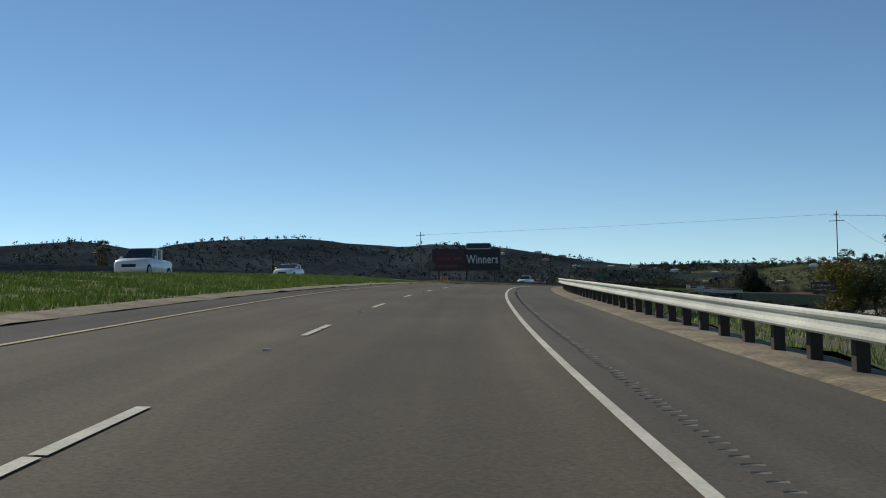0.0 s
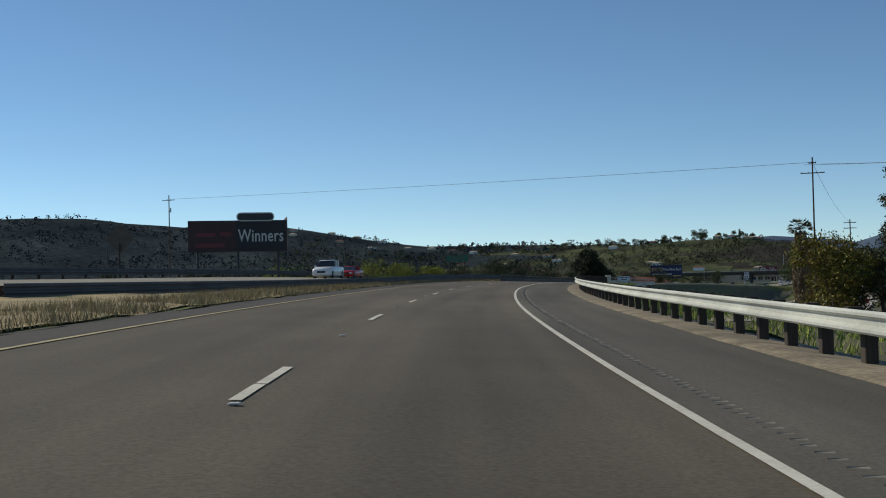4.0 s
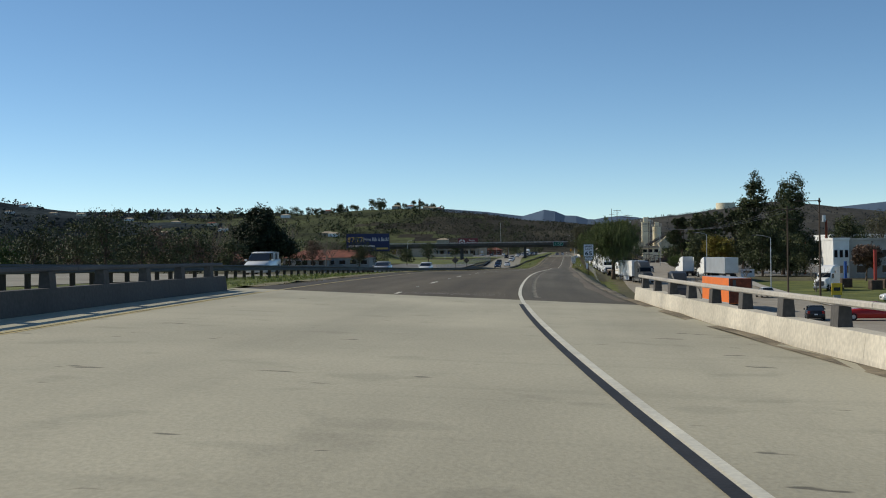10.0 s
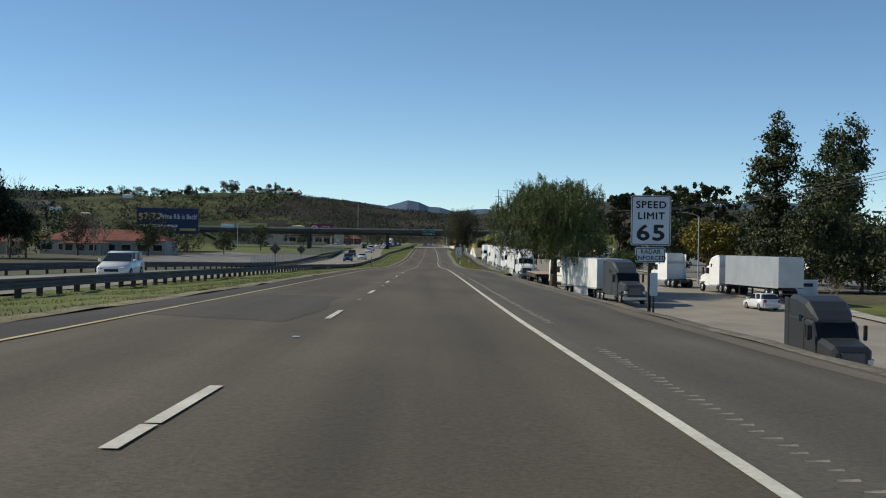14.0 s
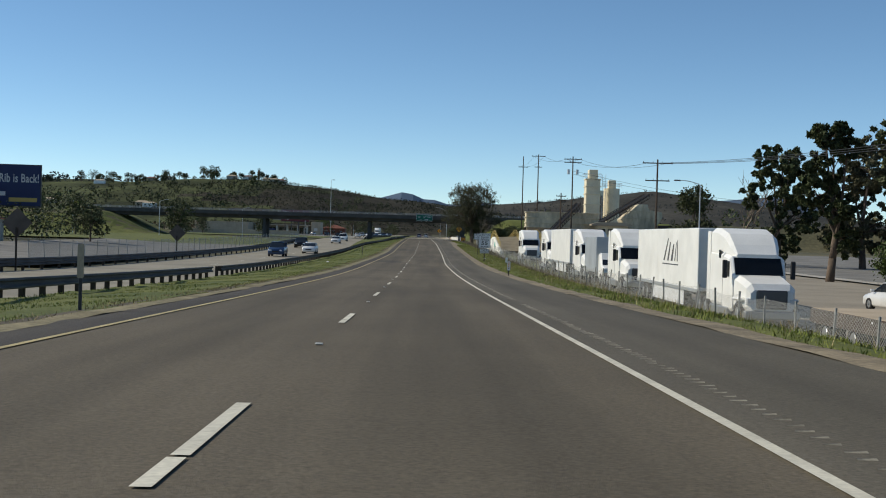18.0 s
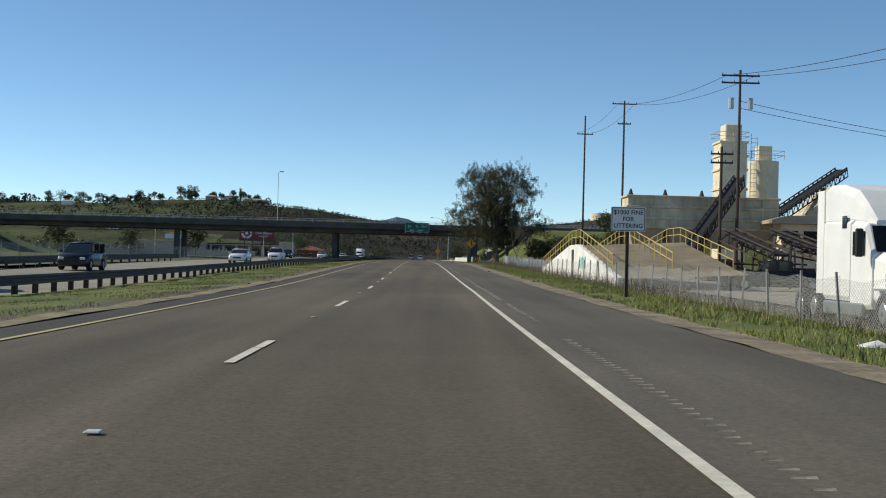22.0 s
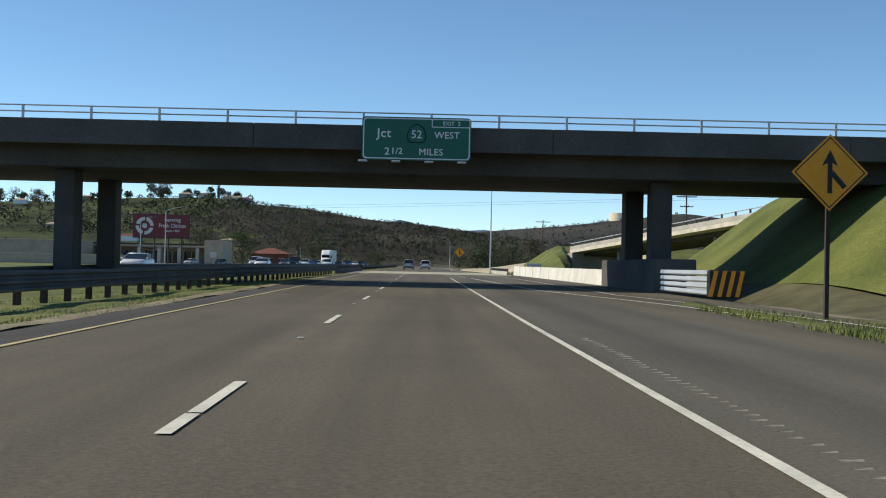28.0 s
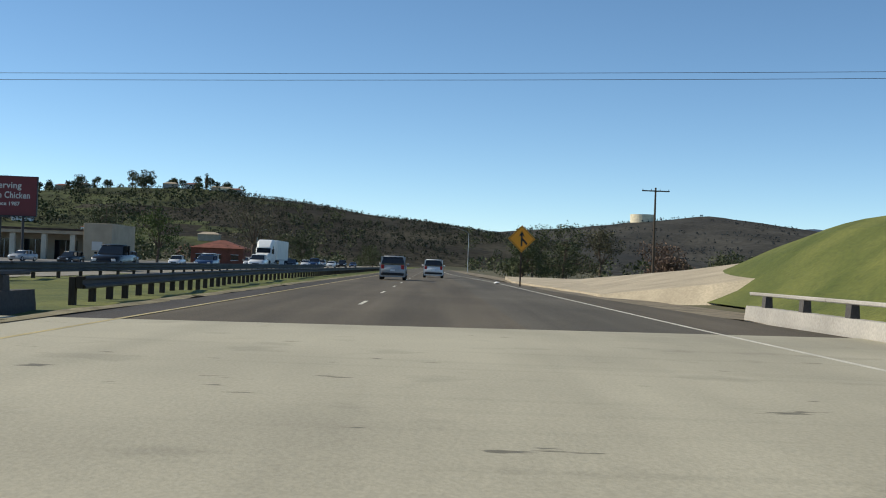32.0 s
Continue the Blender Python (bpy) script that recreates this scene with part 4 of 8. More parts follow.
legend("EXIT  2", 0.24, 1.55, 1.65, -0.0215, M_SIGN_WHITE, gs, 1.0, 0.003)
for x in (-2.2, -0.75, 0.7, 2.15):
    bm = new_bm()
    tube(bm, (x, 0.6, -0.04), (x - 0.12, -0.75, -0.14), 0.035, n=6)
    box(bm, x - 0.32, x + 0.05, -0.85, -0.62, -0.17, -0.09, 0.02)
    part("lamp_arm", bm, M_GALV, gs)

# green guide sign on posts in the median of the curve
g1 = thing("guide_sign", at(-103, -16.1, 0, 0), "dark green guide sign on two posts in the median", "guide sign")
part("panel", rounded(new_bm(), 2.9, 0.75, 0.06, 0.02, 0, 2.85, 0.03), M_GREEN_SIGN, g1)
for x in (-0.95, 0.95):
    post(g1, x, -0.6, 2.9, 0.05, 0.06)
for z in (3.0, 2.75):
    part("legend_bar", box(new_bm(), -1.05, 1.05, -0.014, -0.011, z - 0.05, z + 0.05), M_SIGN_BACK, g1)


# ---- billboards ----
M_NAVY = plain("navy_poster", (0.012, 0.022, 0.085), 0.5)
M_WINE = plain("wine_red_poster", (0.16, 0.022, 0.026), 0.5)
M_DARKRED = plain("dark_brown_poster", (0.045, 0.012, 0.012), 0.5)
M_PALE = plain("pale_print", (0.62, 0.60, 0.56), 0.5)
M_GOLD = plain("gold_print", (0.62, 0.42, 0.10), 0.5)
M_STEEL = plain("dark_steel", (0.055, 0.055, 0.06), 0.6, 0.4)


def billboard(m, w, h, z0, ground, face, label, legs=(0.0,), leg_r=0.35, depth=0.5):
    root = thing("billboard", m, label, "billboard")
    part("frame", box(new_bm(), -w / 2 - 0.12, w / 2 + 0.12, 0.0, depth, z0 - 0.12, z0 + h + 0.12, 0.03), M_STEEL, root)
    part("poster", box(new_bm(), -w / 2, w / 2, -0.04, -0.005, z0, z0 + h), face, root)
    part("catwalk", box(new_bm(), -w / 2, w / 2, -0.9, 0.0, z0 - 0.30, z0 - 0.2), M_STEEL, root)
    for x in legs:
        part("leg", tube(new_bm(), (x, depth / 2 + leg_r, ground), (x, depth / 2 + leg_r, z0 + h * 0.6), leg_r, n=10), M_STEEL, root)
    return root


bb = billboard(pose(-66, 334, 0, 0, 0, 6), 14.6, 5.9, 5.3, land(-66, 334) - 0.3, M_NAVY, "navy blue roadside billboard with white lettering", (0.6,), 0.45)
legend("$7.77", 2.3, -4.3, 9.2, -0.06, M_GOLD, bb, 1.0, 0.03)
legend("Prime Rib is Back!", 1.75, 2.7, 9.25, -0.06, M_PALE, bb, 0.66, 0.03)
for x0, x1, z, mt in ((-6.6, 2.4, 7.0, M_PALE), (2.9, 6.9, 6.15, M_GOLD), (-6.6, -1.5, 6.0, M_STEEL)):
    part("print_bar", box(new_bm(), x0, x1, -0.055, -0.05, z - 0.30, z + 0.30), mt, bb)
rb = billboard(pose(-67.5, 777.5, 0, 0, 0, 4), 13.8, 5.7, 7.8, land(-67, 777) - 0.3, M_WINE, "wine red billboard with cream print above a shop", (-5, -1.7, 1.7, 5), 0.2)
legend("Serving", 1.3, 2.7, 12.2, -0.06, M_PALE, rb, 1.0, 0.03)
legend("Fresh Chicken", 1.35, 2.7, 10.75, -0.06, M_PALE, rb, 0.8, 0.03)
legend("Since 1987", 0.8, 2.7, 9.5, -0.06, M_PALE, rb, 1.0, 0.02)
bm = new_bm()
for k in range(24):
    a, b = 2 * math.pi * k / 24, 2 * math.pi * (k + 1) / 24
    for r0, r1 in ((1.35, 2.2), (0.0, 0.62)):
        if r0 > 0 and k % 6 == 5:
            continue
        prism(bm, [(-4.1 + r0 * math.cos(a), 10.65 + r0 * math.sin(a)), (-4.1 + r1 * math.cos(a), 10.65 + r1 * math.sin(a)), (-4.1 + r1 * math.cos(b), 10.65 + r1 * math.sin(b)), (-4.1 + r0 * math.cos(b), 10.65 + r0 * math.sin(b))][: 4], -0.055, -0.05)
bmesh.ops.remove_doubles(bm, verts=bm.verts, dist=0.001)
part("emblem", bm, M_PALE, rb, "pale round emblem")
wb = billboard(pose(-98, -10, 0, 0, 0, 32), 22.0, 6.8, 12.9, land(-98, -10) - 0.3, M_DARKRED, "dark red and brown billboard with white script", (-9, 0, 9), 0.3)
part("poster_half", box(new_bm(), -0.4, 10.7, -0.06, -0.045, 13.1, 19.5), plain("black_poster", (0.012, 0.010, 0.012), 0.5), wb)
legend("Winners", 4.0, 5.2, 16.2, -0.10, M_PALE, wb, 0.70, 0.05)
part("topper", rounded(new_bm(), 8.5, 2.0, 0.9, -0.05, 4.0, 20.6, 0.15), M_PALE, wb)
part("topper_field", rounded(new_bm(), 8.0, 1.5, 0.7, -0.23, 4.0, 20.6, 0.02), M_STEEL, wb)
for x0, x1, z in ((-9.5, -5, 16.6), (-4, -1.5, 16.7), (-9.5, -3, 14.2)):
    part("print_bar", box(new_bm(), x0, x1, -0.055, -0.05, z - 0.45, z + 0.45), M_WINE, wb)
# the second face, seen edge-on with its open truss
bm = new_bm()
for k in range(6):
    z = 13.5 + k * 1.3
    tube(bm, (11.2, 0.4, z), (11.2, 9.5, z + 0.6), 0.06, n=5)
for y in np.linspace(0.4, 9.5, 7):
    tube(bm, (11.2, y, 13.2), (11.2, y, 20.6), 0.06, n=5)
part("truss", bm, M_TAN, wb, "open steel truss of the second face")


# ---- utility poles ----
def pole_thing(x, y, top, arms, label, r=0.16, ground=None, can=None, extra=0.0, turn=0.0):
    """arms: (height below the top, half width). The wires run along the road."""
    g = land(x, y) if ground is None else ground
    root = thing("utility_pole", pose(x, y, g - 0.3, 0, 0, turn), label, "utility pole")
    h = top - g + 0.3
    part("mast", tube(new_bm(), (0, 0, -1.0), (0, 0, h + extra), r, r * 0.65, n=9), M_POLE, root)
    for d, hw in arms:
        part("crossarm", box(new_bm(), -hw, hw, -0.22, -0.10, h - d - 0.07, h - d + 0.07, 0.01), M_POLE, root)
        for x_ in np.linspace(-hw * 0.94, hw * 0.94, 4):
            bm = new_bm()
            tube(bm, (x_, -0.16, h - d + 0.06), (x_, -0.16, h - d + 0.24), 0.045, 0.025, n=6)
            part("insulator", bm, M_STEEL, root)
    if can:
        for x_ in can:
            bm = new_bm()
            tube(bm, (x_, -0.35, h - 3.1), (x_, -0.35, h - 2.2), 0.24, n=10)
            part("transformer", bm, M_GALV, root, "grey transformer can")
    return root


POLES = {}
for key, x, y, top, arms, can, extra in (
    ("p1", 31.7, -63, 21.6, ((0.4, 0.55), (1.9, 1.75)), None, 0.5), ("p2", -103, -30, 24.0, ((0.5, 1.5),), (0.5,), 0.6),
    ("q0", 33.6, 4, 15.2, ((0.4, 1.2), (1.5, 1.2)), None, 0.3), ("q1", 37.2, 89, 11.6, ((0.3, 0.2),), (0.5,), 0.2), ("q2", 36.1, 108, 11.2, ((0.4, 1.5), (1.9, 1.2)), None, 0.1),
    ("pD", 28.1, 315, 13.2, ((0.3, 2.0), (2.6, 1.6)), None, 0.2), ("pC", 24.6, 380, 17.6, ((0.3, 1.6), (0.9, 1.6)), (-0.8, 0.8), 0.2),
    ("pE", 22.1, 375.5, 10.6, ((0.3, 0.9), (1.0, 0.9)), None, 0.3), ("pB", 22.4, 426, 21.0, ((0.3, 1.5), (2.7, 0.8)), None, 0.1), ("pA", 21.1, 452, 20.4, ((0.7, 1.15),), None, 1.9),
    ("r1", 23.8, 738, 12.6, ((0.3, 1.6),), None, 0.1), ("r2", 37.6, 655, 14.0, ((0.5, 1.5), (2.0, 1.0)), None, 0.4), ("r3", 60, 560, 13, ((0.5, 1.5), (1.6, 1.2)), None, 0.2)):
    pole_thing(x, y, top, arms, "weathered wooden utility pole with crossarms" if not can else "wooden utility pole with crossarms and transformer cans", can=can, extra=extra)
    POLES[key] = (x, y, top)

# the short arm and brace of the pole beside the yard
bm = new_bm()
box(bm, -3.4, 0, -0.06, 0.06, 11.35, 11.47, 0.01)
tube(bm, (-1.6, 0, 11.35), (0, 0, 9.6), 0.045, n=5)
part("bracket_arm", bm, M_POLE, label="long bracket arm on a wooden pole", category="pole bracket").matrix_world = pose(37.2, 88.85, 0)


def wire(p, q, sag, r=0.022, n=18):
    cu = bpy.data.curves.new("power_line", "CURVE")
    cu.dimensions, cu.bevel_depth, cu.bevel_resolution = "3D", r, 0
    sp = cu.splines.new("POLY")
    sp.points.add(n)
    for i in range(n + 1):
        t = i / n
        v = Vector(p).lerp(Vector(q), t)
        sp.points[i].co = (v.x, v.y, v.z - sag * 4 * t * (1 - t), 1)
    cu.materials.append(M_STEEL)
    return tagged(new("power_line", cu), "thin dark overhead power line", "power line", "power lines over the freeway")


def span(a, b, offs, sag, drop=0.3):
    (x0, y0, z0), (x1, y1, z1) = POLES[a], POLES[b]
    for o in offs:
        wire((x0 + o, y0 - 0.16, z0 - drop), (x1 + o, y1 - 0.16, z1 - drop), sag)


span("p1", "p2", (-0.4, 0.4), 0.25), span("p1", "q0", (0.0,), 1.2)
for o in (-1.2, 1.2):
    wire((31.7 + o, -63.1, 21.0), (95, -120, 19), 1.4)
span("q2", "pD", (-1.3, 0, 1.3), 2.5), span("pD", "pC", (-1.3, 1.3), 1.0), span("pC", "pB", (-1.2, 1.2), 0.8), span("pB", "pA", (-1.0, 1.0), 0.6, 0.5)
wire((24.6, 380, 15.2), (75, 372, 9.5), 1.5), wire((24.6, 380, 14.6), (75, 365, 8.5), 1.5)
for z, y in ((12.2, 650), (12.6, 650.6)):
    wire((-110, y, z - 4.2), (90, y, z + 3.5), 1.2, 0.011)


# ---- street lamps ----
def street_lamp(m, h, arm, label, r=0.10, material=M_GALV, rise=1.4):
    root = thing("street_lamp", m, label, "street lamp")
    part("mast", tube(new_bm(), (0, 0, -0.6), (0, 0, h), r, r * 0.55, n=10), material, root)
    if arm:
        bm = new_bm()
        pts = [Vector((arm * t, 0, h + rise * (1 - (1 - t) ** 2))) for t in np.linspace(0, 1, 8)]
        for a, b in zip(pts, pts[1:]):
            tube(bm, a, b, 0.045, n=6, caps=False)
        bmesh.ops.remove_doubles(bm, verts=bm.verts, dist=0.03)
        part("arm", bm, material, root)
        e = pts[-1]
        sx = 1 if arm > 0 else -1
        part("lamp_head", box(new_bm(), min(e.x, e.x + sx * 0.75), max(e.x, e.x + sx * 0.75), -0.16, 0.16, e.z - 0.10, e.z + 0.06, 0.05), M_GALV_OLD, root)
    part("base", box(new_bm(), -0.22, 0.22, -0.22, 0.22, -0.6, 0.12, 0.03), M_CONC, root)
    return root


street_lamp(at(613, 5.85), 10.2, -4.2, "tall galvanised street lamp arching over the freeway")
street_lamp(pose(-31.1, 531, 8.0), 10.4, 0.35, "slim lamp standard on the overpass", 0.08, rise=0.3)
street_lamp(pose(37.0, 130, land(37, 130)), 8.6, -2.4, "galvanised street lamp by the frontage road", rise=0.5)
street_lamp(pose(32.6, 189, land(32, 189)), 8.8, -2.2, "galvanised street lamp by the frontage road", rise=0.5)
street_lamp(pose(30.5, 300, land(30, 300)), 10.0, -2.4, "galvanised street lamp by the frontage road", rise=0.5)
for x, y in ((-62, 560), (-70, 470), (-92, 470), (-55, 700), (-45, 900), (-40, 650)):
    street_lamp(pose(x, y, land(x, y)), 8.8, 2.2, "distant grey street lamp", rise=0.6)
street_lamp(pose(-50.9, -123.6, land(-50.9, -123.6)), 12.6 - land(-50.9, -123.6), -1.2, "dark street lamp below the freeway bank", 0.14, M_GALV_OLD, rise=0.4)
street_lamp(at(900, 7), 9.5, -4.5, "distant freeway lamp arching over the lanes")


# darker mended patches and a scatter of broken concrete where the deck ends
M_MENDED = asphalt_mat("mended_asphalt", (0.104, 0.091, 0.069))
for s0, s1, la, lb in ((-17, -7, -6.9, -4.1), (12, 20, -6.9, -3.9), (48, 61, -6.8, -3.9), (133, 141, -6.8, -4.2), (262, 271, -6.6, -4.0), (331, 343, -6.5, -3.8)):
    strip("asphalt_patch", s0, s1, (lambda v, q=la: q + 0.14 * math.sin(v * 0.5), (la + lb) / 2, lambda v, q=lb: q + 0.12 * math.sin(v * 0.6 + 1)), (0.004,) * 3, M_MENDED, 0.5, road, "darker mended asphalt patch", kind="", skew=0.6)
fr = np.random.RandomState(12)
fs = -50.9 + np.abs(fr.normal(size=3200)) * 1.5
fl = -2.3 + fr.normal(size=3200) * 0.75 + (fs + 50.9) * 0.1
size = fr.uniform(0.002, 0.013, 3200) * np.exp(-(fs + 50.9) * 0.15)
quad = []
for du, dv in ((-1, -0.6), (1, -0.8), (0.8, 0.7), (-0.7, 0.9)):
    x, y, _ = road_xy(fs + dv * size * 1.6, fl + du * size)
    quad.append(np.stack([x, y, road_z(fs, fl) + 0.005], 1))
me = bpy.data.meshes.new("broken_concrete")
b0 = np.arange(3200) * 4
me.from_pydata(np.stack(quad, 1).reshape(-1, 3).tolist(), [], np.stack([b0, b0 + 1, b0 + 2, b0 + 3], 1).tolist())
me.materials.append(M_CONC)
ob = new("broken_concrete", me)
ob.parent = road
tagged(ob, "pale crumbs of broken concrete", kind="stuff")

# ---- grass, lots and yards ----
def right_dz(la):
    return lambda v: float(np.interp(v, RIGHT_S, RIGHT_Z)) - float(road_z(v, la))


def mix_dz(la, lift=0.03):
    f = right_dz(la)
    return lambda v: float(bank_k(v, la)) * f(v) + lift


wide_dirt = lambda v: float(np.interp(v, (385, 420, 470, 505), (0.0, 0.9, 1.6, 2.0)))
strip("verge_grass", 118, 505, (lambda v: 3.6 + wide_dirt(v), lambda v: 4.1 + wide_dirt(v), lambda v: 5.2 + 0.6 * wide_dirt(v), 6.4, 7.6, 9.0, 10.5, 13.2), (-0.06, 0.03, mix_dz(5.2, 0.06), mix_dz(6.4, 0.06), mix_dz(7.6), mix_dz(9.0), mix_dz(10.5), mix_dz(13.2, -0.1)), M_GRASS, 1.5, label="green grassy verge below the shoulder", category="grass verge", rough=0.07)
M_WEEDS = mat("brown_weedy_slope", (0.16, 0.135, 0.075), 0.95, fine=6, coarse=0.4, amount=0.35, bump=0.8, tint=(0.13, 0.15, 0.05), bump_dist=0.05)
strip("verge_slope", -60, 122, (3.35, 4.2, 5.2, 6.4, 7.6, 9.5, 13.2), (-0.05, mix_dz(4.2, -0.02), mix_dz(5.2), mix_dz(6.4), mix_dz(7.6), mix_dz(9.5), mix_dz(13.2, -0.1)), M_WEEDS, 2.0, label="dry weedy bank below the shoulder", category="bank", rough=0.14)


def drop(v):
    """Where the bank behind the guardrail falls away steeply."""
    return float(np.interp(v, (-350, -325, -130, -110), (0, 1, 1, 0)))


strip("shoulder_edge", -456, -108, (lambda v: rail_lat(v) - 0.50, lambda v: rail_lat(v) - 0.38, lambda v: rail_lat(v) - 0.1, 4.02), (0.004, 0.035, 0.05, 0.0), M_DIRT, 1.5, label="low tan asphalt kerb with dirt under the guardrail", category="shoulder edge", rough=0.02)
strip("verge_slope", -458, -104, (4.0, 4.6, 6.0, 10.0, 16.0), (-0.02, lambda v: -0.10 - 0.5 * drop(v), lambda v: -0.3 - 1.3 * drop(v), mix_dz(10.0), mix_dz(16.0, -0.2)), M_GRASS, 3.0, label="green bank behind the guardrail", category="bank", rough=0.2)
strip("verge_grass", 500, 1000, (lambda v: float(np.interp(v, (500, 600, 617, 660, 1000), (8.0, 8.0, 6.9, 4.8, 3.2))), lambda v: float(np.interp(v, (500, 600, 617, 660, 1000), (10.5, 10.5, 10, 9, 8)))), (-0.05, -0.2), M_DIRT, 3.0, label="dusty ground beside the merging lane", category="verge", rough=0.08)
# the dry border between median grass and pavement, and the weedy strip along the curve
strip("median_edge", -49, 1000, (lambda v: pave_left(v) - 0.62, lambda v: pave_left(v) - 0.25, lambda v: pave_left(v) + 0.12), (-0.03, 0.035, 0.016), M_STRAW, 2.0, label="dry straw-coloured edge of the median", category="median edge", rough=0.05)
strip("median_edge", -458, -264.2, (-9.7, -9.1, -8.35), (-0.02, 0.07, 0.022), M_DIRT, 2.0, label="brown dirt edge of the median", category="median edge", rough=0.035)
strip("median_edge", -264, -112, (lambda v: left_rail(v) if v > -205 else -15.0, lambda v: (left_rail(v) if v > -205 else -15.0) * 0.5 - 4.5, -9.2, -8.6), (lambda v: 0.06 + (float(median_dz(v, -15.0)) + 0.02 if v < -205 else 0.0), lambda v: 0.05 + (float(median_dz(v, -12.0)) + 0.04 if v < -205 else 0.0), 0.05, 0.015), M_DRYGRASS, 2.0, label="dry straw-coloured weeds along the median", category="median edge", rough=0.12)


def sheet(name, pts, material, dz, label, category, n=14):
    """A paved sheet that follows the ground: four corners in plan."""
    a, b, c, d = [np.array(p, float) for p in pts]
    u, v = np.meshgrid(np.linspace(0, 1, n), np.linspace(0, 1, n))
    xy = (1 - u[..., None]) * ((1 - v[..., None]) * a + v[..., None] * d) + u[..., None] * ((1 - v[..., None]) * b + v[..., None] * c)
    z = ground_z(xy[..., 0].ravel().copy(), xy[..., 1].ravel().copy()) + dz
    me = bpy.data.meshes.new(name)
    i = (np.arange(n - 1)[:, None] * n + np.arange(n - 1)[None]).ravel()
    me.from_pydata(np.c_[xy.reshape(-1, 2), z].tolist(), [], np.stack([i, i + 1, i + n + 1, i + n], 1).tolist())
    me.materials.append(material)
    return tagged(new(name, me), label, category, kind="structure")


M_STREET = mat("sunlit_street", (0.30, 0.265, 0.21), 0.9, fine=10, coarse=0.2, amount=0.18, bump=0.3)
sheet("frontage_road", ((13.0, -60), (35, -60), (35, 420), (13.0, 420)), M_STREET, 0.10, "pale dusty frontage street and truck parking", "street", 40)
sheet("yard", ((35.4, 30), (70, 30), (70, 150), (35.4, 150)), M_GRASS, 0.08, "lawn between the street and the yards", "lawn", 16)
sheet("pavement", ((34.6, -60), (36.6, -60), (36.6, 420), (34.6, 420)), M_CONC, 0.24, "concrete pavement along the frontage street", "pavement", 40)
sheet("yard", ((36.7, 170), (120, 170), (120, 420), (36.7, 420)), M_LOT, 0.09, "paved industrial yard", "yard", 30)
sheet("yard", ((-58, 250), (-32, 250), (-32, 372), (-58, 372)), M_LOT, 0.35, "parking lot beside the opposite carriageway", "parking lot", 20)
sheet("field", ((-110, 374), (-33, 374), (-33, 500), (-110, 500)), M_GRASS, 0.30, "green field beyond the opposite carriageway", "field", 20)
sheet("field", ((-120, 576), (-33, 576), (-33, 699), (-120, 699)), M_GRASS, 0.30, "green field past the overpass", "field", 16)
sheet("yard", ((-95, 700), (-38, 700), (-38, 900), (-95, 900)), M_LOT, 0.35, "pale forecourt beside the freeway", "forecourt", 14)
sheet("bank", ((15.5, 488), (70, 488), (70, 572), (9.6, 572)), M_GRASS, 0.16, "green grassy bank beside the overpass", "bank", 50)
sheet("bank", ((10.6, 572.2), (100, 572.2), (100, 760), (10.6, 760)), M_GRASS, 0.22, "green grassy mounds beside the ramp", "bank", 70)
sheet("bank", ((-130, 488), (-72, 488), (-72, 575), (-130, 575)), M_GRASS, 0.06, "green grassy bank at the overpass", "bank", 18)

# pale ramp that climbs behind the mound
M_SAND = mat("pale_sandy_ramp", (0.44, 0.37, 0.26), 0.95, fine=9, coarse=0.4, amount=0.2, bump=0.4)
bm = new_bm()
near_row = [bm.verts.new(p) for p in ((5.0, 700, 1.56), (6.6, 656, 1.47), (11, 651, 2.2), (17, 647, 3.4), (30, 640, 5.6))]
far_row = [bm.verts.new(p) for p in ((6.5, 735, 1.75), (9.5, 690, 2.0), (14, 672, 2.9), (20, 664, 4.1), (33, 655, 6.0))]
for k in range(4):
    bm.faces.new((near_row[k], near_row[k + 1], far_row[k + 1], far_row[k]))
low_row = bmesh.ops.extrude_face_region(bm, geom=bm.faces[:])["geom"]
bmesh.ops.translate(bm, vec=(0, -9, -4.5), verts=[v for v in low_row if isinstance(v, bmesh.types.BMVert)])
me = bpy.data.meshes.new("ramp_road")
bm.normal_update()
bm.to_mesh(me), bm.free()
me.materials.append(M_SAND)
tagged(new("ramp_road", me), "pale dusty ramp climbing beside the freeway", "ramp", kind="structure")


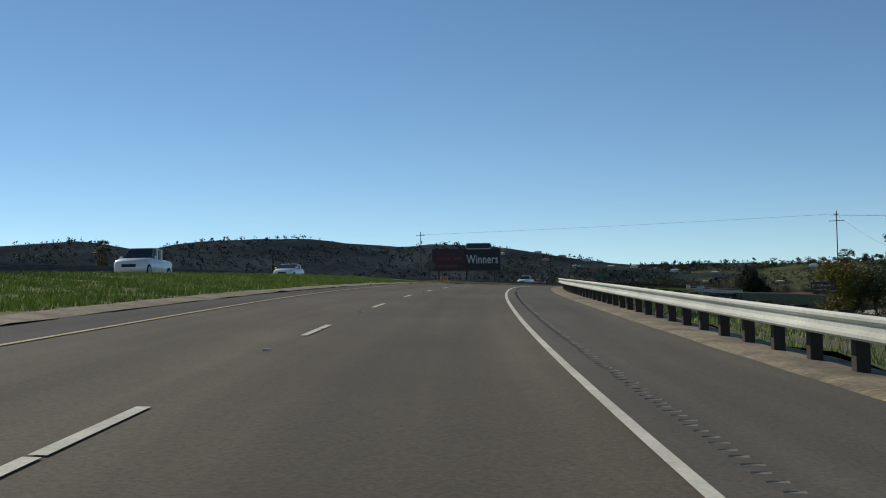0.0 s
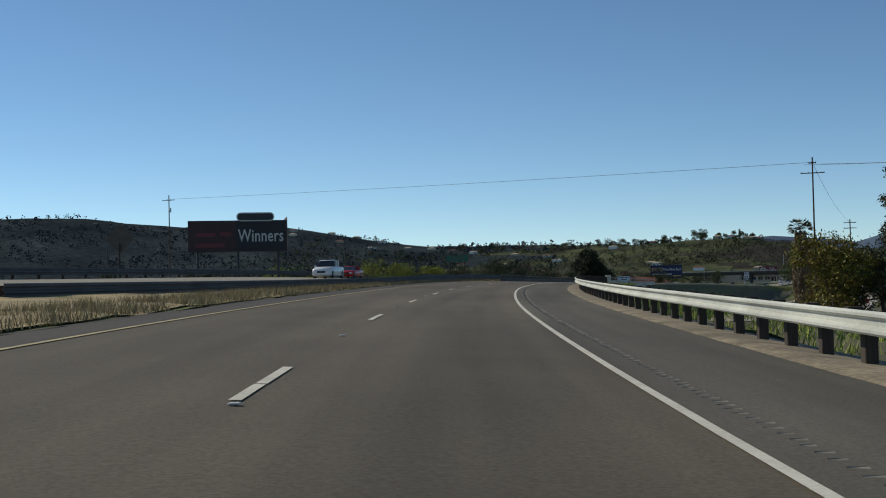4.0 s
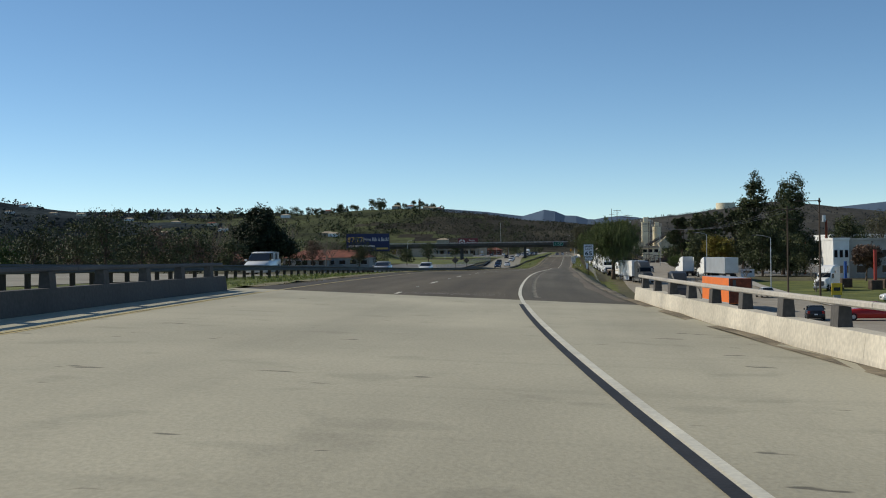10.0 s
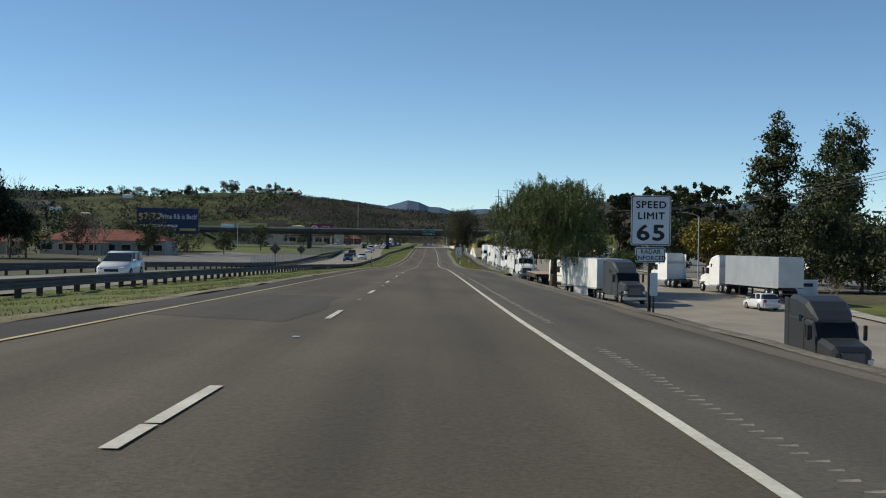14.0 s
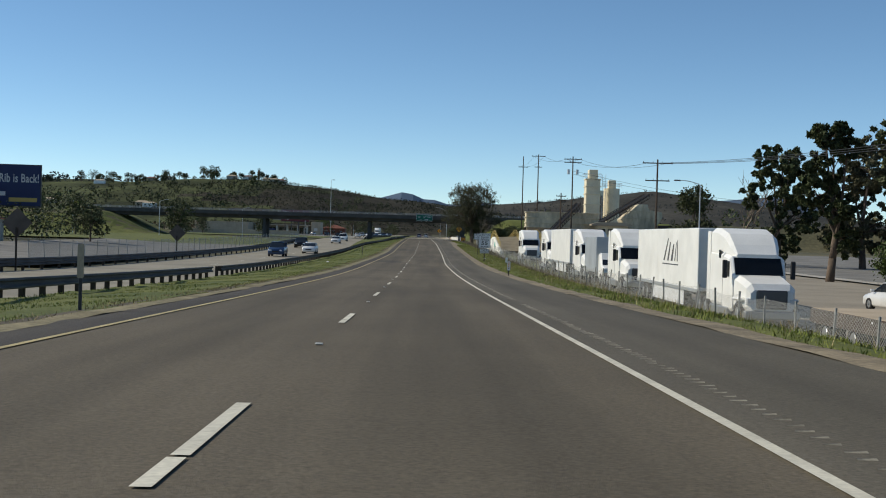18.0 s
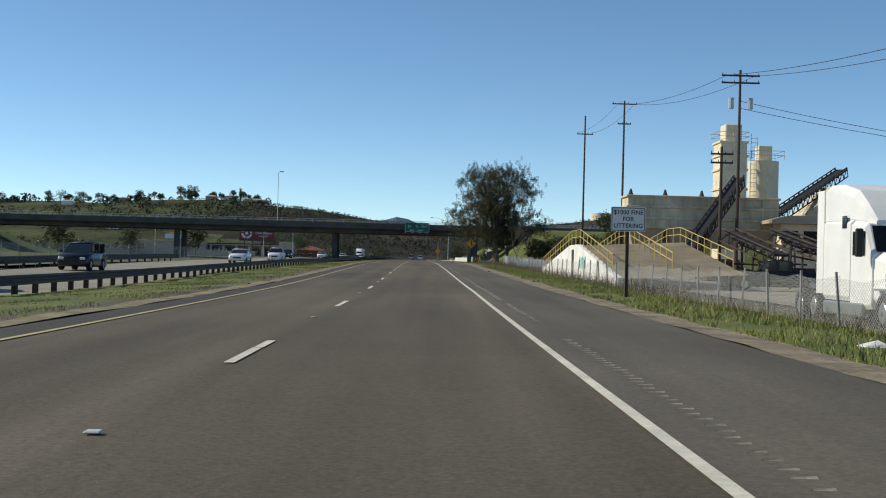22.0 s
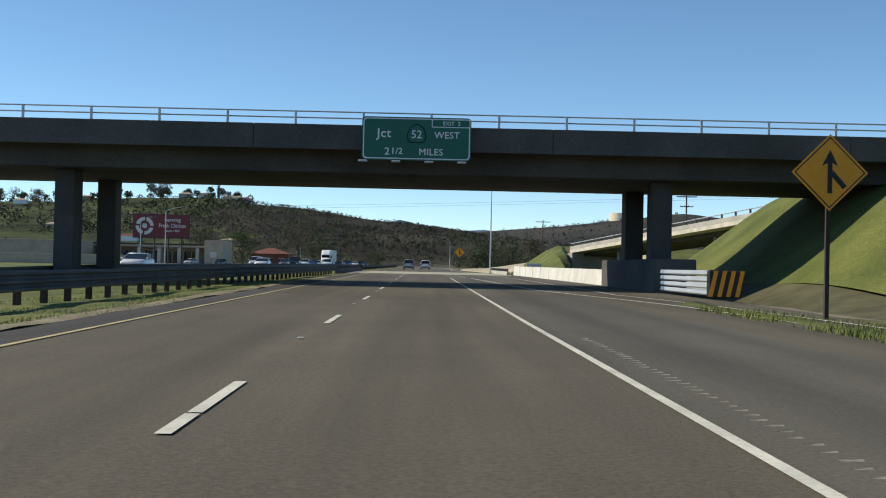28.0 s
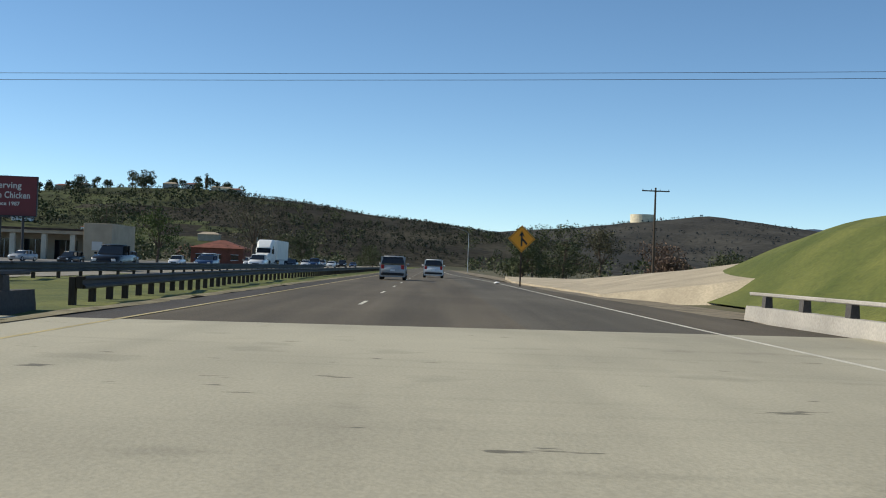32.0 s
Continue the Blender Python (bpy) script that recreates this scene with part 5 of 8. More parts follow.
# ---- ramp bridge past the overpass ----
def ramp_bridge():
    a, b = Vector((16.6, 626, 4.75)), Vector((31, 545, 8.3))
    d = b - a
    yaw, pit, ln = math.degrees(math.atan2(-d.x, d.y)), math.degrees(math.atan2(d.z, math.hypot(d.x, d.y))), d.length
    root = thing("ramp_bridge", pose(*a), "pale concrete ramp bridge on round columns", "bridge")
    m = pose(*a, pit, 0, yaw)

    def add(name, dims, mt, bevel=0.0):
        ob = part(name, box(new_bm(), *dims, bevel), mt, root)
        ob.matrix_world = m
        return ob

    # y runs from the low end towards the overpass, so the far side lies to its left
    add("deck", (-9, 0, 0, ln, -0.55, -0.15), M_CONC_WHITE)
    add("girder", (-7.6, -1.6, 0.8, ln, -0.95, -0.551), M_CONC_DARK)
    for x in (-9.0, -0.3):
        add("parapet", (x, x + 0.3, 0, ln, -0.15, 0.28), M_CONC, 0.02)
        bm = new_bm()
        tube(bm, (x + 0.15, 0, 0.66), (x + 0.15, ln, 0.66), 0.05, n=6)
        part("rail", bm, M_GALV, root).matrix_world = m
        for y in np.arange(2, ln, 3.0):
            add("rail_post", (x + 0.08, x + 0.22, y - 0.08, y + 0.08, 0.27, 0.68), M_CONC_DARK)
    add("abutment", (-9, 0, -1.2, 1.0, -3.0, -0.551), M_CONC, 0.03)
    for y in (13, 27, 41, 55, 69):
        for x in (-7.0, -2.2):
            p = m @ Vector((x, y, -0.97))
            g = land(p.x, p.y) - 0.5
            part("column", tube(new_bm(), (p.x, p.y, g), (p.x, p.y, p.z + 0.05), 0.27, n=12), M_CONC, root, smooth=True).matrix_parent_inverse = root.matrix_world.inverted()
    return root


ramp_bridge()

# the crash cushion before the pier
root = thing("crash_cushion", at(513.5, 8.9), "stacked steel crash cushion with black and amber striped nose", "crash cushion")
for k, z in enumerate((0.12, 0.36, 0.60, 0.84)):
    part("beam", prism(new_bm(), [(-0.55, z), (-0.6, z + 0.05), (-0.55, z + 0.19), (-0.5, z + 0.1)], -1.5, 7.5), M_GALV, root)
    part("beam", prism(new_bm(), [(0.55, z), (0.6, z + 0.05), (0.55, z + 0.19), (0.5, z + 0.1)], -1.5, 7.5), M_GALV, root)
part("nose", box(new_bm(), -0.62, 0.62, -1.75, -1.5, 0.05, 1.05, 0.06), M_SIGN_BLACK, root)
for k in range(4):
    part("stripe", prism(new_bm(), [(-0.6 + k * 0.32, 0.08), (-0.45 + k * 0.32, 0.08), (-0.25 + k * 0.32, 1.02), (-0.40 + k * 0.32, 1.02)], -1.768, -1.755), M_AMBER, root)

# creek sign on the wall
cs = thing("creek_sign", at(605, 10.3, 0.0), "small white creek name sign behind the wall", "sign")
part("panel", rounded(new_bm(), 1.6, 0.55, 0.04, 0.0, 0, 1.0, 0.02), M_SIGN_WHITE, cs)
legend("LOS COCHES CREEK", 0.20, 0.0, 1.08, -0.025, M_NAVY, cs, 0.80)
part("print_bar", box(new_bm(), -0.62, 0.62, -0.026, -0.022, 0.82, 0.90), M_SIGN_BACK, cs)
post(cs, -0.6, -0.8, 1.2, 0.01, 0.04), post(cs, 0.6, -0.8, 1.2, 0.01, 0.04)


# ---- marker posts and litter on the verge ----
def marker(s, lat, h, w, mt, label, tilt=0, base=-0.5, z=0.0):
    root = thing("marker_post", at(s, lat, z) @ pose(0, 0, 0, 0, tilt, 0), label, "marker post")
    part("stake", box(new_bm(), -0.03, 0.03, -0.02, 0.02, base, h * 0.75, 0.004), M_STEEL, root)
    part("plate", rounded(new_bm(), w, h * 0.5, 0.03, -0.02, 0, h * 0.72, 0.01), mt, root)


marker(273.8, 6.0, 1.0, 0.22, M_SIGN_WHITE, "leaning white marker post in the grass", 6, z=-0.35)
mk = thing("marker_post", at(229.4, 3.3), "white marker plate with amber spots on a dark stake", "marker post")
part("stake", box(new_bm(), -0.035, 0.035, 0.0, 0.03, -0.4, 0.75, 0.004), M_BLACK, mk)
part("plate", rounded(new_bm(), 0.19, 0.56, 0.05, -0.015, 0, 0.62, 0.012), M_SIGN_WHITE, mk, "white plate with rounded ends")
M_AMBER_SPOT = plain("amber_reflector", (0.62, 0.27, 0.03), 0.4)
for z0 in (0.74, 0.64, 0.54):
    part("spot", box(new_bm(), -0.035, 0.04, -0.034, -0.0155, z0 + 0.02, z0 + 0.09, 0.003), M_AMBER_SPOT, mk, "amber spot")
for z0 in (0.475, 0.43):
    part("bar", box(new_bm(), -0.045, 0.04, -0.033, -0.0155, z0, z0 + 0.032, 0.003), M_BLACK, mk, "small black bar")
marker(66, 4.85, 1.35, 0.22, M_SIGN_WHITE, "narrow white milepost plate beside the speed sign", z=-0.5)
marker(174.6, -8.4, 1.25, 0.12, M_TAN, "weathered brown stake in the median grass")
marker(300, -9.6, 1.1, 0.16, M_TAN, "thin brown stake in the median")
marker(470, -9.6, 1.1, 0.16, M_TAN, "thin brown stake in the median")
M_LITTER = plain("white_litter", (0.7, 0.7, 0.68), 0.6)
rng = random.Random(5)
for k, (s, la, w) in enumerate(((238, 6.4, 0.5), (294, 4.7, 0.45), (290, 5.6, 0.25), (-79, 2.2, 0.5), (-81, 1.9, 0.35), (260, -10.3, 0.3), (140, -10.6, 0.4), (362, 2.9, 0.22), (684, 2.9, 0.5), (336, 4.4, 0.35))):
    bm = new_bm()
    bmesh.ops.create_icosphere(bm, subdivisions=1, radius=w / 2)
    for v in bm.verts:
        v.co += Vector((rng.uniform(-1, 1), rng.uniform(-1, 1), rng.uniform(-1, 1))) * w * 0.18
        v.co.z = v.co.z * 0.35 + w * 0.1
    ob = part("litter", bm, M_LITTER if k % 3 and s != 362 else M_RUST, label="crumpled scrap of litter lying on the verge", category="litter", group="litter along the road")
    ob.matrix_world = at(s, la, mix_dz(la)(s) if la > 5 else 0.0, 40 * k)

# ---- chain-link fences ----
def chain_material():
    m = bpy.data.materials.new("chain_link")
    m.use_nodes = True
    n, l = m.node_tree.nodes, m.node_tree.links
    b = n["Principled BSDF"]
    b.inputs["Base Color"].default_value, b.inputs["Roughness"].default_value, b.inputs["Metallic"].default_value = (0.36, 0.36, 0.34, 1), 0.7, 0.2
    geo = n.new("ShaderNodeTexCoord")
    waves = []
    for turn in (45, -45):
        mp, wv, gt = n.new("ShaderNodeMapping"), n.new("ShaderNodeTexWave"), n.new("ShaderNodeMath")
        mp.inputs["Rotation"].default_value = (radians(turn), 0, 0)
        wv.bands_direction, wv.inputs["Scale"].default_value = "Y", 4.4
        gt.operation, gt.inputs[1].default_value = "GREATER_THAN", 0.93
        l.new(geo.outputs["Object"], mp.inputs[0]), l.new(mp.outputs[0], wv.inputs[0]), l.new(wv.outputs[0], gt.inputs[0])
        waves.append(gt)
    mx = n.new("ShaderNodeMath")
    mx.operation = "MAXIMUM"
    l.new(waves[0].outputs[0], mx.inputs[0]), l.new(waves[1].outputs[0], mx.inputs[1])
    l.new(mx.outputs[0], b.inputs["Alpha"])
    return m


M_CHAIN = chain_material()
M_FENCE = mat("grey_fence_pipe", (0.33, 0.33, 0.31), 0.6, 0.25, fine=20, coarse=1, amount=0.2)


def fence(s0, s1, lat, h, label, dz, step=3.0, seed=1):
    rng = random.Random(seed)
    root = thing("chain_link_fence", at(s0, lat(s0), dz(s0)), label, "fence")
    me_p = bpy.data.meshes.new("post")
    bm = tube(new_bm(), (0, 0, -0.6), (0, 0, h + 0.08), 0.035, n=6)
    bm.to_mesh(me_p), bm.free()
    me_p.materials.append(M_FENCE)
    ss = np.arange(s0, s1, step)
    for k, s in enumerate(ss):
        ob = new("post", me_p)
        ob.parent = root
        ob.matrix_world = at(s, lat(s), dz(s)) @ pose(0, 0, 0, rng.uniform(-7, 7), rng.uniform(-6, 6), 0)
        if k + 1 < len(ss):
            p, q = at(s, lat(s), dz(s)).translation, at(ss[k + 1], lat(ss[k + 1]), dz(ss[k + 1])).translation
            bm = new_bm()
            sag = rng.uniform(-0.15, 0.0)
            vs = [bm.verts.new(v) for v in ((p.x, p.y, p.z), (q.x, q.y, q.z), (q.x, q.y, q.z + h + sag * 0.5), ((p.x + q.x) / 2, (p.y + q.y) / 2, (p.z + q.z) / 2 + h + sag), (p.x, p.y, p.z + h))]
            bm.faces.new(vs)
            part("mesh_panel", bm, M_CHAIN, root).matrix_parent_inverse = root.matrix_world.inverted()
    return root


fence(128, 345, lambda s: 7.9, 1.22, "sagging grey chain-link fence on leaning posts", mix_dz(7.9), seed=2)
fence(345, 462, lambda s: float(np.interp(s, (345, 400, 462), (7.9, 8.2, 10.6))), 1.3, "weathered chain-link fence below the loading ramp", mix_dz(8.2), seed=3)
fence(250, 480, lambda s: -33.0, 1.7, "far chain-link fence beside the opposite carriageway", lambda s: -0.45, 4.0, 4)


# ---- vehicles ----
M_TYRE = mat("tyre_rubber", (0.018, 0.018, 0.019), 0.85, fine=40, coarse=4, amount=0.2)
M_RIM = plain("wheel_metal", (0.42, 0.43, 0.44), 0.35, 0.7)
M_LAMP_RED = plain("red_lamp_lens", (0.30, 0.012, 0.012), 0.25)
M_LAMP_CLEAR = plain("clear_lamp_lens", (0.65, 0.66, 0.66), 0.12)
PAINT = {k: plain("car_paint_" + k, c, 0.25, 0.15) for k, c in dict(white=(0.74, 0.74, 0.73), silver=(0.42, 0.43, 0.44), black=(0.015, 0.016, 0.018), blue=(0.03, 0.06, 0.13), red=(0.42, 0.022, 0.018), grey=(0.10, 0.105, 0.11)).items()}


def wheel(root, x, y, r, w=0.24, double=False):
    """A wheel on the axle line x; its rim looks outwards."""
    s = 1 if x > 0 else -1
    ww = w * (2 if double else 1)
    bm = new_bm()
    n = 20
    prof = [(-ww / 2, r * 0.62), (-ww / 2, r * 0.93), (-ww / 2 + 0.04, r), (ww / 2 - 0.04, r), (ww / 2, r * 0.93), (ww / 2, r * 0.62)]
    rings = [[bm.verts.new((x + px_, y + pr * math.cos(2 * math.pi * k / n), r + pr * math.sin(2 * math.pi * k / n))) for k in range(n)] for px_, pr in prof]
    for a, b in zip(rings, rings[1:]):
        for k in range(n):
            bm.faces.new((a[k], a[(k + 1) % n], b[(k + 1) % n], b[k]))
    ty = part("tyre", bm, M_TYRE, None, smooth=True)
    wh = ty
    wh.name, wh.data.name, wh.parent = "wheel", "wheel", root
    bm = new_bm()
    tube(bm, (x + s * (ww / 2 - 0.05), y, r), (x + s * (ww / 2 - 0.005), y, r), r * 0.62, r * 0.5, n=14)
    tube(bm, (x + s * (ww / 2 - 0.005), y, r), (x + s * (ww / 2 + 0.05), y, r), r * 0.16, r * 0.12, n=8)
    part("rim", bm, M_RIM, wh)


def loft(bm, sections):
    """Closes rings of equal length into one skin."""
    rings = [[bm.verts.new(p) for p in ring] for ring in sections]
    k = len(rings[0])
    for a, b in zip(rings, rings[1:]):
        for i in range(k):
            bm.faces.new((a[i], a[(i + 1) % k], b[(i + 1) % k], b[i]))
    bm.faces.new(rings[0][::-1]), bm.faces.new(rings[-1])
    bmesh.ops.recalc_face_normals(bm, faces=bm.faces)
    return bm


def ring_at(y, half, z0, z1, r=0.12):
    """A rounded rectangle across the car at y."""
    return [(-half, y, z0 + r), (-half + r * 0.6, y, z0), (half - r * 0.6, y, z0), (half, y, z0 + r), (half, y, z1 - r), (half - r, y, z1), (-half + r, y, z1), (-half, y, z1 - r)]


CAR = {
    # length, half width, roof height, cabin front base, roof front, roof rear, cabin rear base, bonnet height, boot height
    "sedan": (4.7, 0.90, 1.45, 1.25, 2.05, 3.35, 4.15, 0.98, 1.05), "suv": (4.6, 0.92, 1.70, 1.15, 1.85, 4.15, 4.5, 1.08, 1.15), "pickup": (5.7, 0.98, 1.85, 1.65, 2.25, 3.55, 3.75, 1.18, 1.20), "hatch": (4.2, 0.88, 1.50, 1.1, 1.85, 3.5, 4.05, 0.98, 1.05)}


def car(kind, paint, m, label, category="car", group=""):
    """A car whose nose points to +y of the pose m, standing on z = 0."""
    ln, hw, hr, a, b, c, d, hb, ht = CAR[kind]
    y = lambda v: ln / 2 - v
    root = thing("car" if kind != "pickup" else "pickup_truck", m, label, category, group)
    mp = PAINT[paint]
    bm = new_bm()
    loft(bm, [ring_at(y(0.0), hw * 0.80, 0.30, hb * 0.66), ring_at(y(0.12), hw * 0.94, 0.24, hb * 0.80), ring_at(y(0.8), hw, 0.22, hb * 0.94), ring_at(y(a), hw, 0.22, hb), ring_at(y((a + d) / 2), hw, 0.22, hb + 0.02), ring_at(y(d), hw, 0.22, ht), ring_at(y(ln - 0.15), hw * 0.96, 0.24, ht * 0.97), ring_at(y(ln), hw * 0.86, 0.32, ht * 0.82)])
    part("body", bm, mp, root, smooth=True)
    bm = new_bm()
    loft(bm, [ring_at(y(a), hw * 0.90, hb - 0.12, hb + 0.02, 0.02), ring_at(y(b), hw * 0.76, hb - 0.12, hr - 0.045, 0.05), ring_at(y((b + c) / 2), hw * 0.78, hb - 0.12, hr, 0.05), ring_at(y(c), hw * 0.76, hb - 0.12, hr - 0.03, 0.05), ring_at(y(d), hw * 0.88, hb - 0.12, ht + 0.02, 0.02)])
    part("cabin_glass", bm, M_GLASS_DARK, root, "dark window glass")
    bm = new_bm()
    loft(bm, [ring_at(y(b) + 0.05, hw * 0.74, hr - 0.075, hr - 0.03, 0.015), ring_at(y((b + c) / 2), hw * 0.77, hr - 0.06, hr + 0.02, 0.02), ring_at(y(c) - 0.05, hw * 0.74, hr - 0.075, hr - 0.015, 0.015)])
    part("roof", bm, mp, root, smooth=True)
    for x in (-1, 1):
        for yy, w2 in ((y((b + c) / 2 - 0.15), 0.05), (y(c), 0.10)):
            part("pillar", box(new_bm(), min(x * hw * 0.79, x * hw * 0.92), max(x * hw * 0.79, x * hw * 0.92), yy - w2, yy + w2, hb - 0.05, hr - 0.05), mp, root)
        part("headlight", box(new_bm(), x * hw * 0.66 - 0.16, x * hw * 0.66 + 0.16, ln / 2 - 0.12, ln / 2 + 0.005, hb * 0.56, hb * 0.72, 0.03), M_LAMP_CLEAR, root)
        part("tail_light", box(new_bm(), x * hw * 0.76 - 0.12, x * hw * 0.76 + 0.12, -ln / 2 - 0.012, -ln / 2 + 0.15, ht * 0.66, ht * 0.92, 0.03), M_LAMP_RED, root)
        part("mirror", box(new_bm(), x * (hw + 0.09) - 0.09, x * (hw + 0.09) + 0.09, y(a) - 0.28, y(a) - 0.14, hb - 0.02, hb + 0.13, 0.03), mp, root)
        for yy in (y(0.85), y(ln - 0.9)):
            wheel(root, x * (hw - 0.10), yy, 0.33 if kind in ("sedan", "hatch") else 0.38)
    part("number_plate", box(new_bm(), -0.16, 0.16, -ln / 2 - 0.02, -ln / 2, ht * 0.55, ht * 0.55 + 0.13), M_SIGN_WHITE, root)
    part("grille", box(new_bm(), -hw * 0.45, hw * 0.45, ln / 2 - 0.05, ln / 2 + 0.012, hb * 0.45, hb * 0.62, 0.02), M_BLACK, root)
    part("rear_bumper", box(new_bm(), -hw * 0.88, hw * 0.88, -ln / 2 - 0.05, -ln / 2 + 0.15, 0.34, 0.52, 0.04), M_BLACK if kind == "suv" else mp, root)
    if kind == "pickup":
        part("cargo_bed", box(new_bm(), -hw * 0.82, hw * 0.82, -ln / 2 + 0.12, y(d) - 0.1, ht * 0.99, ht * 1.01), M_BLACK, root)
    return root


OPP = [("pickup", "white", -305, -22.4, 1), ("sedan", "silver", -345, -26.2, 1), ("sedan", "white", -268, -22.4, 1), ("pickup", "white", -140, -22.3, 1), ("sedan", "red", -118, -26.0, 1), ("suv", "white", 4, -22.5, 1), ("sedan", "silver", 60, -22.4, 1), ("hatch", "white", 100, -22.5, 1),
       ("suv", "blue", 298, -24.0, 1), ("sedan", "white", 318, -22.2, 1), ("suv", "black", 352, -26.0, 1), ("sedan", "white", 405, -22.3, 1), ("pickup", "white", 452, -22.3, 1), ("suv", "black", 520, -26.0, 1), ("sedan", "white", 565, -22.4, 1)]
OPP += [(("sedan", "suv", "pickup", "hatch")[k % 4], ("white", "silver", "black", "grey", "blue", "white")[k % 6], 640 + k * 19 + (k * k) % 7, (-22.3, -25.9)[k % 2], 1) for k in range(17)]
NAMES = {"pickup": "pickup truck", "suv": "sport utility car", "sedan": "sedan", "hatch": "hatchback"}
for kind, paint, s, la, _ in OPP:
    car(kind, paint, at(s, la + opp_off(s), opp_dz(s), 180, level=False), f"{paint} {NAMES[kind]} on the opposite carriageway", group="cars on the opposite carriageway")
car("suv", "silver", at(684, -4.6, 0.0, 0, level=False), "silver sport utility car driving ahead on the freeway")
car("suv", "white", at(711, -1.7, 0.0, 0, level=False), "pale sport utility car driving farther ahead on the freeway")
for k, (x, y, tn, kind, paint, lb) in enumerate(((28.5, 143, 12, "hatch", "white", "white hatchback parked by the semi trailer"), (27.3, 41.4, -8, "sedan", "black", "dark sedan on the frontage street"), (32.6, 40, 90, "pickup", "red", "bright red pickup truck on the frontage street"), (31, 98, 8, "hatch", "white", "white hatchback driving on the frontage street"),
                                                   (46, 80, 90, "pickup", "white", "white pickup truck parked on the lawn side"), (24, 82, 0, "pickup", "white", "white pickup truck parked below the bank"), (20, 240, 5, "sedan", "black", "dark sedan on the frontage street"), (21.6, 214.0, 8, "hatch", "white", "white hatchback driving along the frontage street"), (20, 352, 80, "pickup", "black", "dark pickup truck in the plant yard"),
                                                   (-50, 760, 170, "suv", "black", "dark sport utility car at the forecourt"), (-57, 762, 165, "sedan", "silver", "silver sedan at the forecourt"), (-44, 800, 180, "pickup", "white", "white pickup truck at the forecourt"))):
    car(kind, paint, pose(x, y, land(x, y) + (0.35 if x < 0 else 0.13), 0, 0, tn), lb)


def tractor(m, paint=M_WHITE, label="white semi tractor with a tall roof fairing"):
    """A conventional tractor unit; nose to +y, standing on z = 0."""
    root = thing("semi_tractor", m, label, "truck")
    bm = new_bm()
    loft(bm, [ring_at(3.55, 0.85, 0.75, 1.55, 0.15), ring_at(3.35, 0.98, 0.65, 1.80, 0.2), ring_at(2.2, 1.02, 0.65, 2.02, 0.2), ring_at(1.55, 1.05, 0.65, 2.10, 0.2)])
    part("hood", bm, paint, root, smooth=False)
    part("cab", loft(new_bm(), [ring_at(1.60, 1.10, 0.60, 2.05, 0.1), ring_at(1.15, 1.15, 0.55, 2.85, 0.12), ring_at(0.2, 1.18, 0.55, 2.95, 0.12)]), paint, root)
    part("sleeper", loft(new_bm(), [ring_at(0.2, 1.20, 0.75, 3.0, 0.12), ring_at(-2.0, 1.20, 0.75, 3.05, 0.12)]), paint, root)
    part("roof_fairing", loft(new_bm(), [ring_at(1.2, 0.85, 2.80, 2.95, 0.04), ring_at(0.75, 1.02, 2.80, 3.35, 0.15), ring_at(0.1, 1.12, 2.80, 3.80, 0.2), ring_at(-1.0, 1.16, 2.80, 4.02, 0.2), ring_at(-2.0, 1.18, 2.80, 4.05, 0.2)]), paint, root)
    bm = new_bm()
    vs = [bm.verts.new(p) for p in ((-1.0, 1.63, 2.1), (1.0, 1.63, 2.1), (0.98, 1.19, 2.80), (-0.98, 1.19, 2.80))]
    bm.faces.new(vs)
    bmesh.ops.solidify(bm, geom=bm.faces, thickness=0.03)
    part("windscreen", bm, M_GLASS_DARK, root)
    part("grille", box(new_bm(), -0.62, 0.62, 3.52, 3.60, 0.80, 1.55, 0.05), plain("grille_" + str(len(bpy.data.materials)), (0.10, 0.10, 0.11), 0.3, 0.7), root)
    part("bumper", box(new_bm(), -1.12, 1.12, 3.30, 3.66, 0.38, 0.72, 0.06), M_RIM, root)
    for x in (-1, 1):
        part("headlight", box(new_bm(), x * 0.85 - 0.16, x * 0.85 + 0.16, 3.38, 3.56, 0.95, 1.22, 0.04), M_LAMP_CLEAR, root)
        part("side_window", box(new_bm(), x * 1.175 - 0.02, x * 1.175 + 0.02, 0.35, 1.20, 2.0, 2.65, 0.01), M_GLASS_DARK, root)
        part("sleeper_window", box(new_bm(), x * 1.205 - 0.012, x * 1.205 + 0.012, -0.45, -0.10, 2.75, 3.10, 0.01), M_GLASS_DARK, root)
        part("mirror", box(new_bm(), x * 1.42 - 0.10, x * 1.42 + 0.10, 1.45, 1.55, 1.95, 2.70, 0.03), M_BLACK, root)
        part("step", box(new_bm(), x * 1.12 - 0.12, x * 1.12 + 0.12, -1.9, 1.2, 0.35, 0.72, 0.04), M_RIM, root)
        part("fender", box(new_bm(), x * 1.02 - 0.20, x * 1.02 + 0.20, 1.95, 3.15, 1.08, 1.20, 0.05), paint, root)
        part("side_fairing", box(new_bm(), x * 1.20 - 0.02, x * 1.20 + 0.02, -2.6, -2.0, 0.9, 3.9, 0.015), paint, root)
        wheel(root, x * 1.02, 2.55, 0.51, 0.30)
        for yy in (-2.9, -4.2):
            wheel(root, x * 0.92, yy, 0.51, 0.28, True)
    part("chassis", box(new_bm(), -0.45, 0.45, -4.9, 1.5, 0.55, 0.85), M_BLACK, root)
    part("fifth_wheel", box(new_bm(), -0.5, 0.5, -4.1, -3.1, 0.85, 1.0, 0.03), M_BLACK, root)
    return root


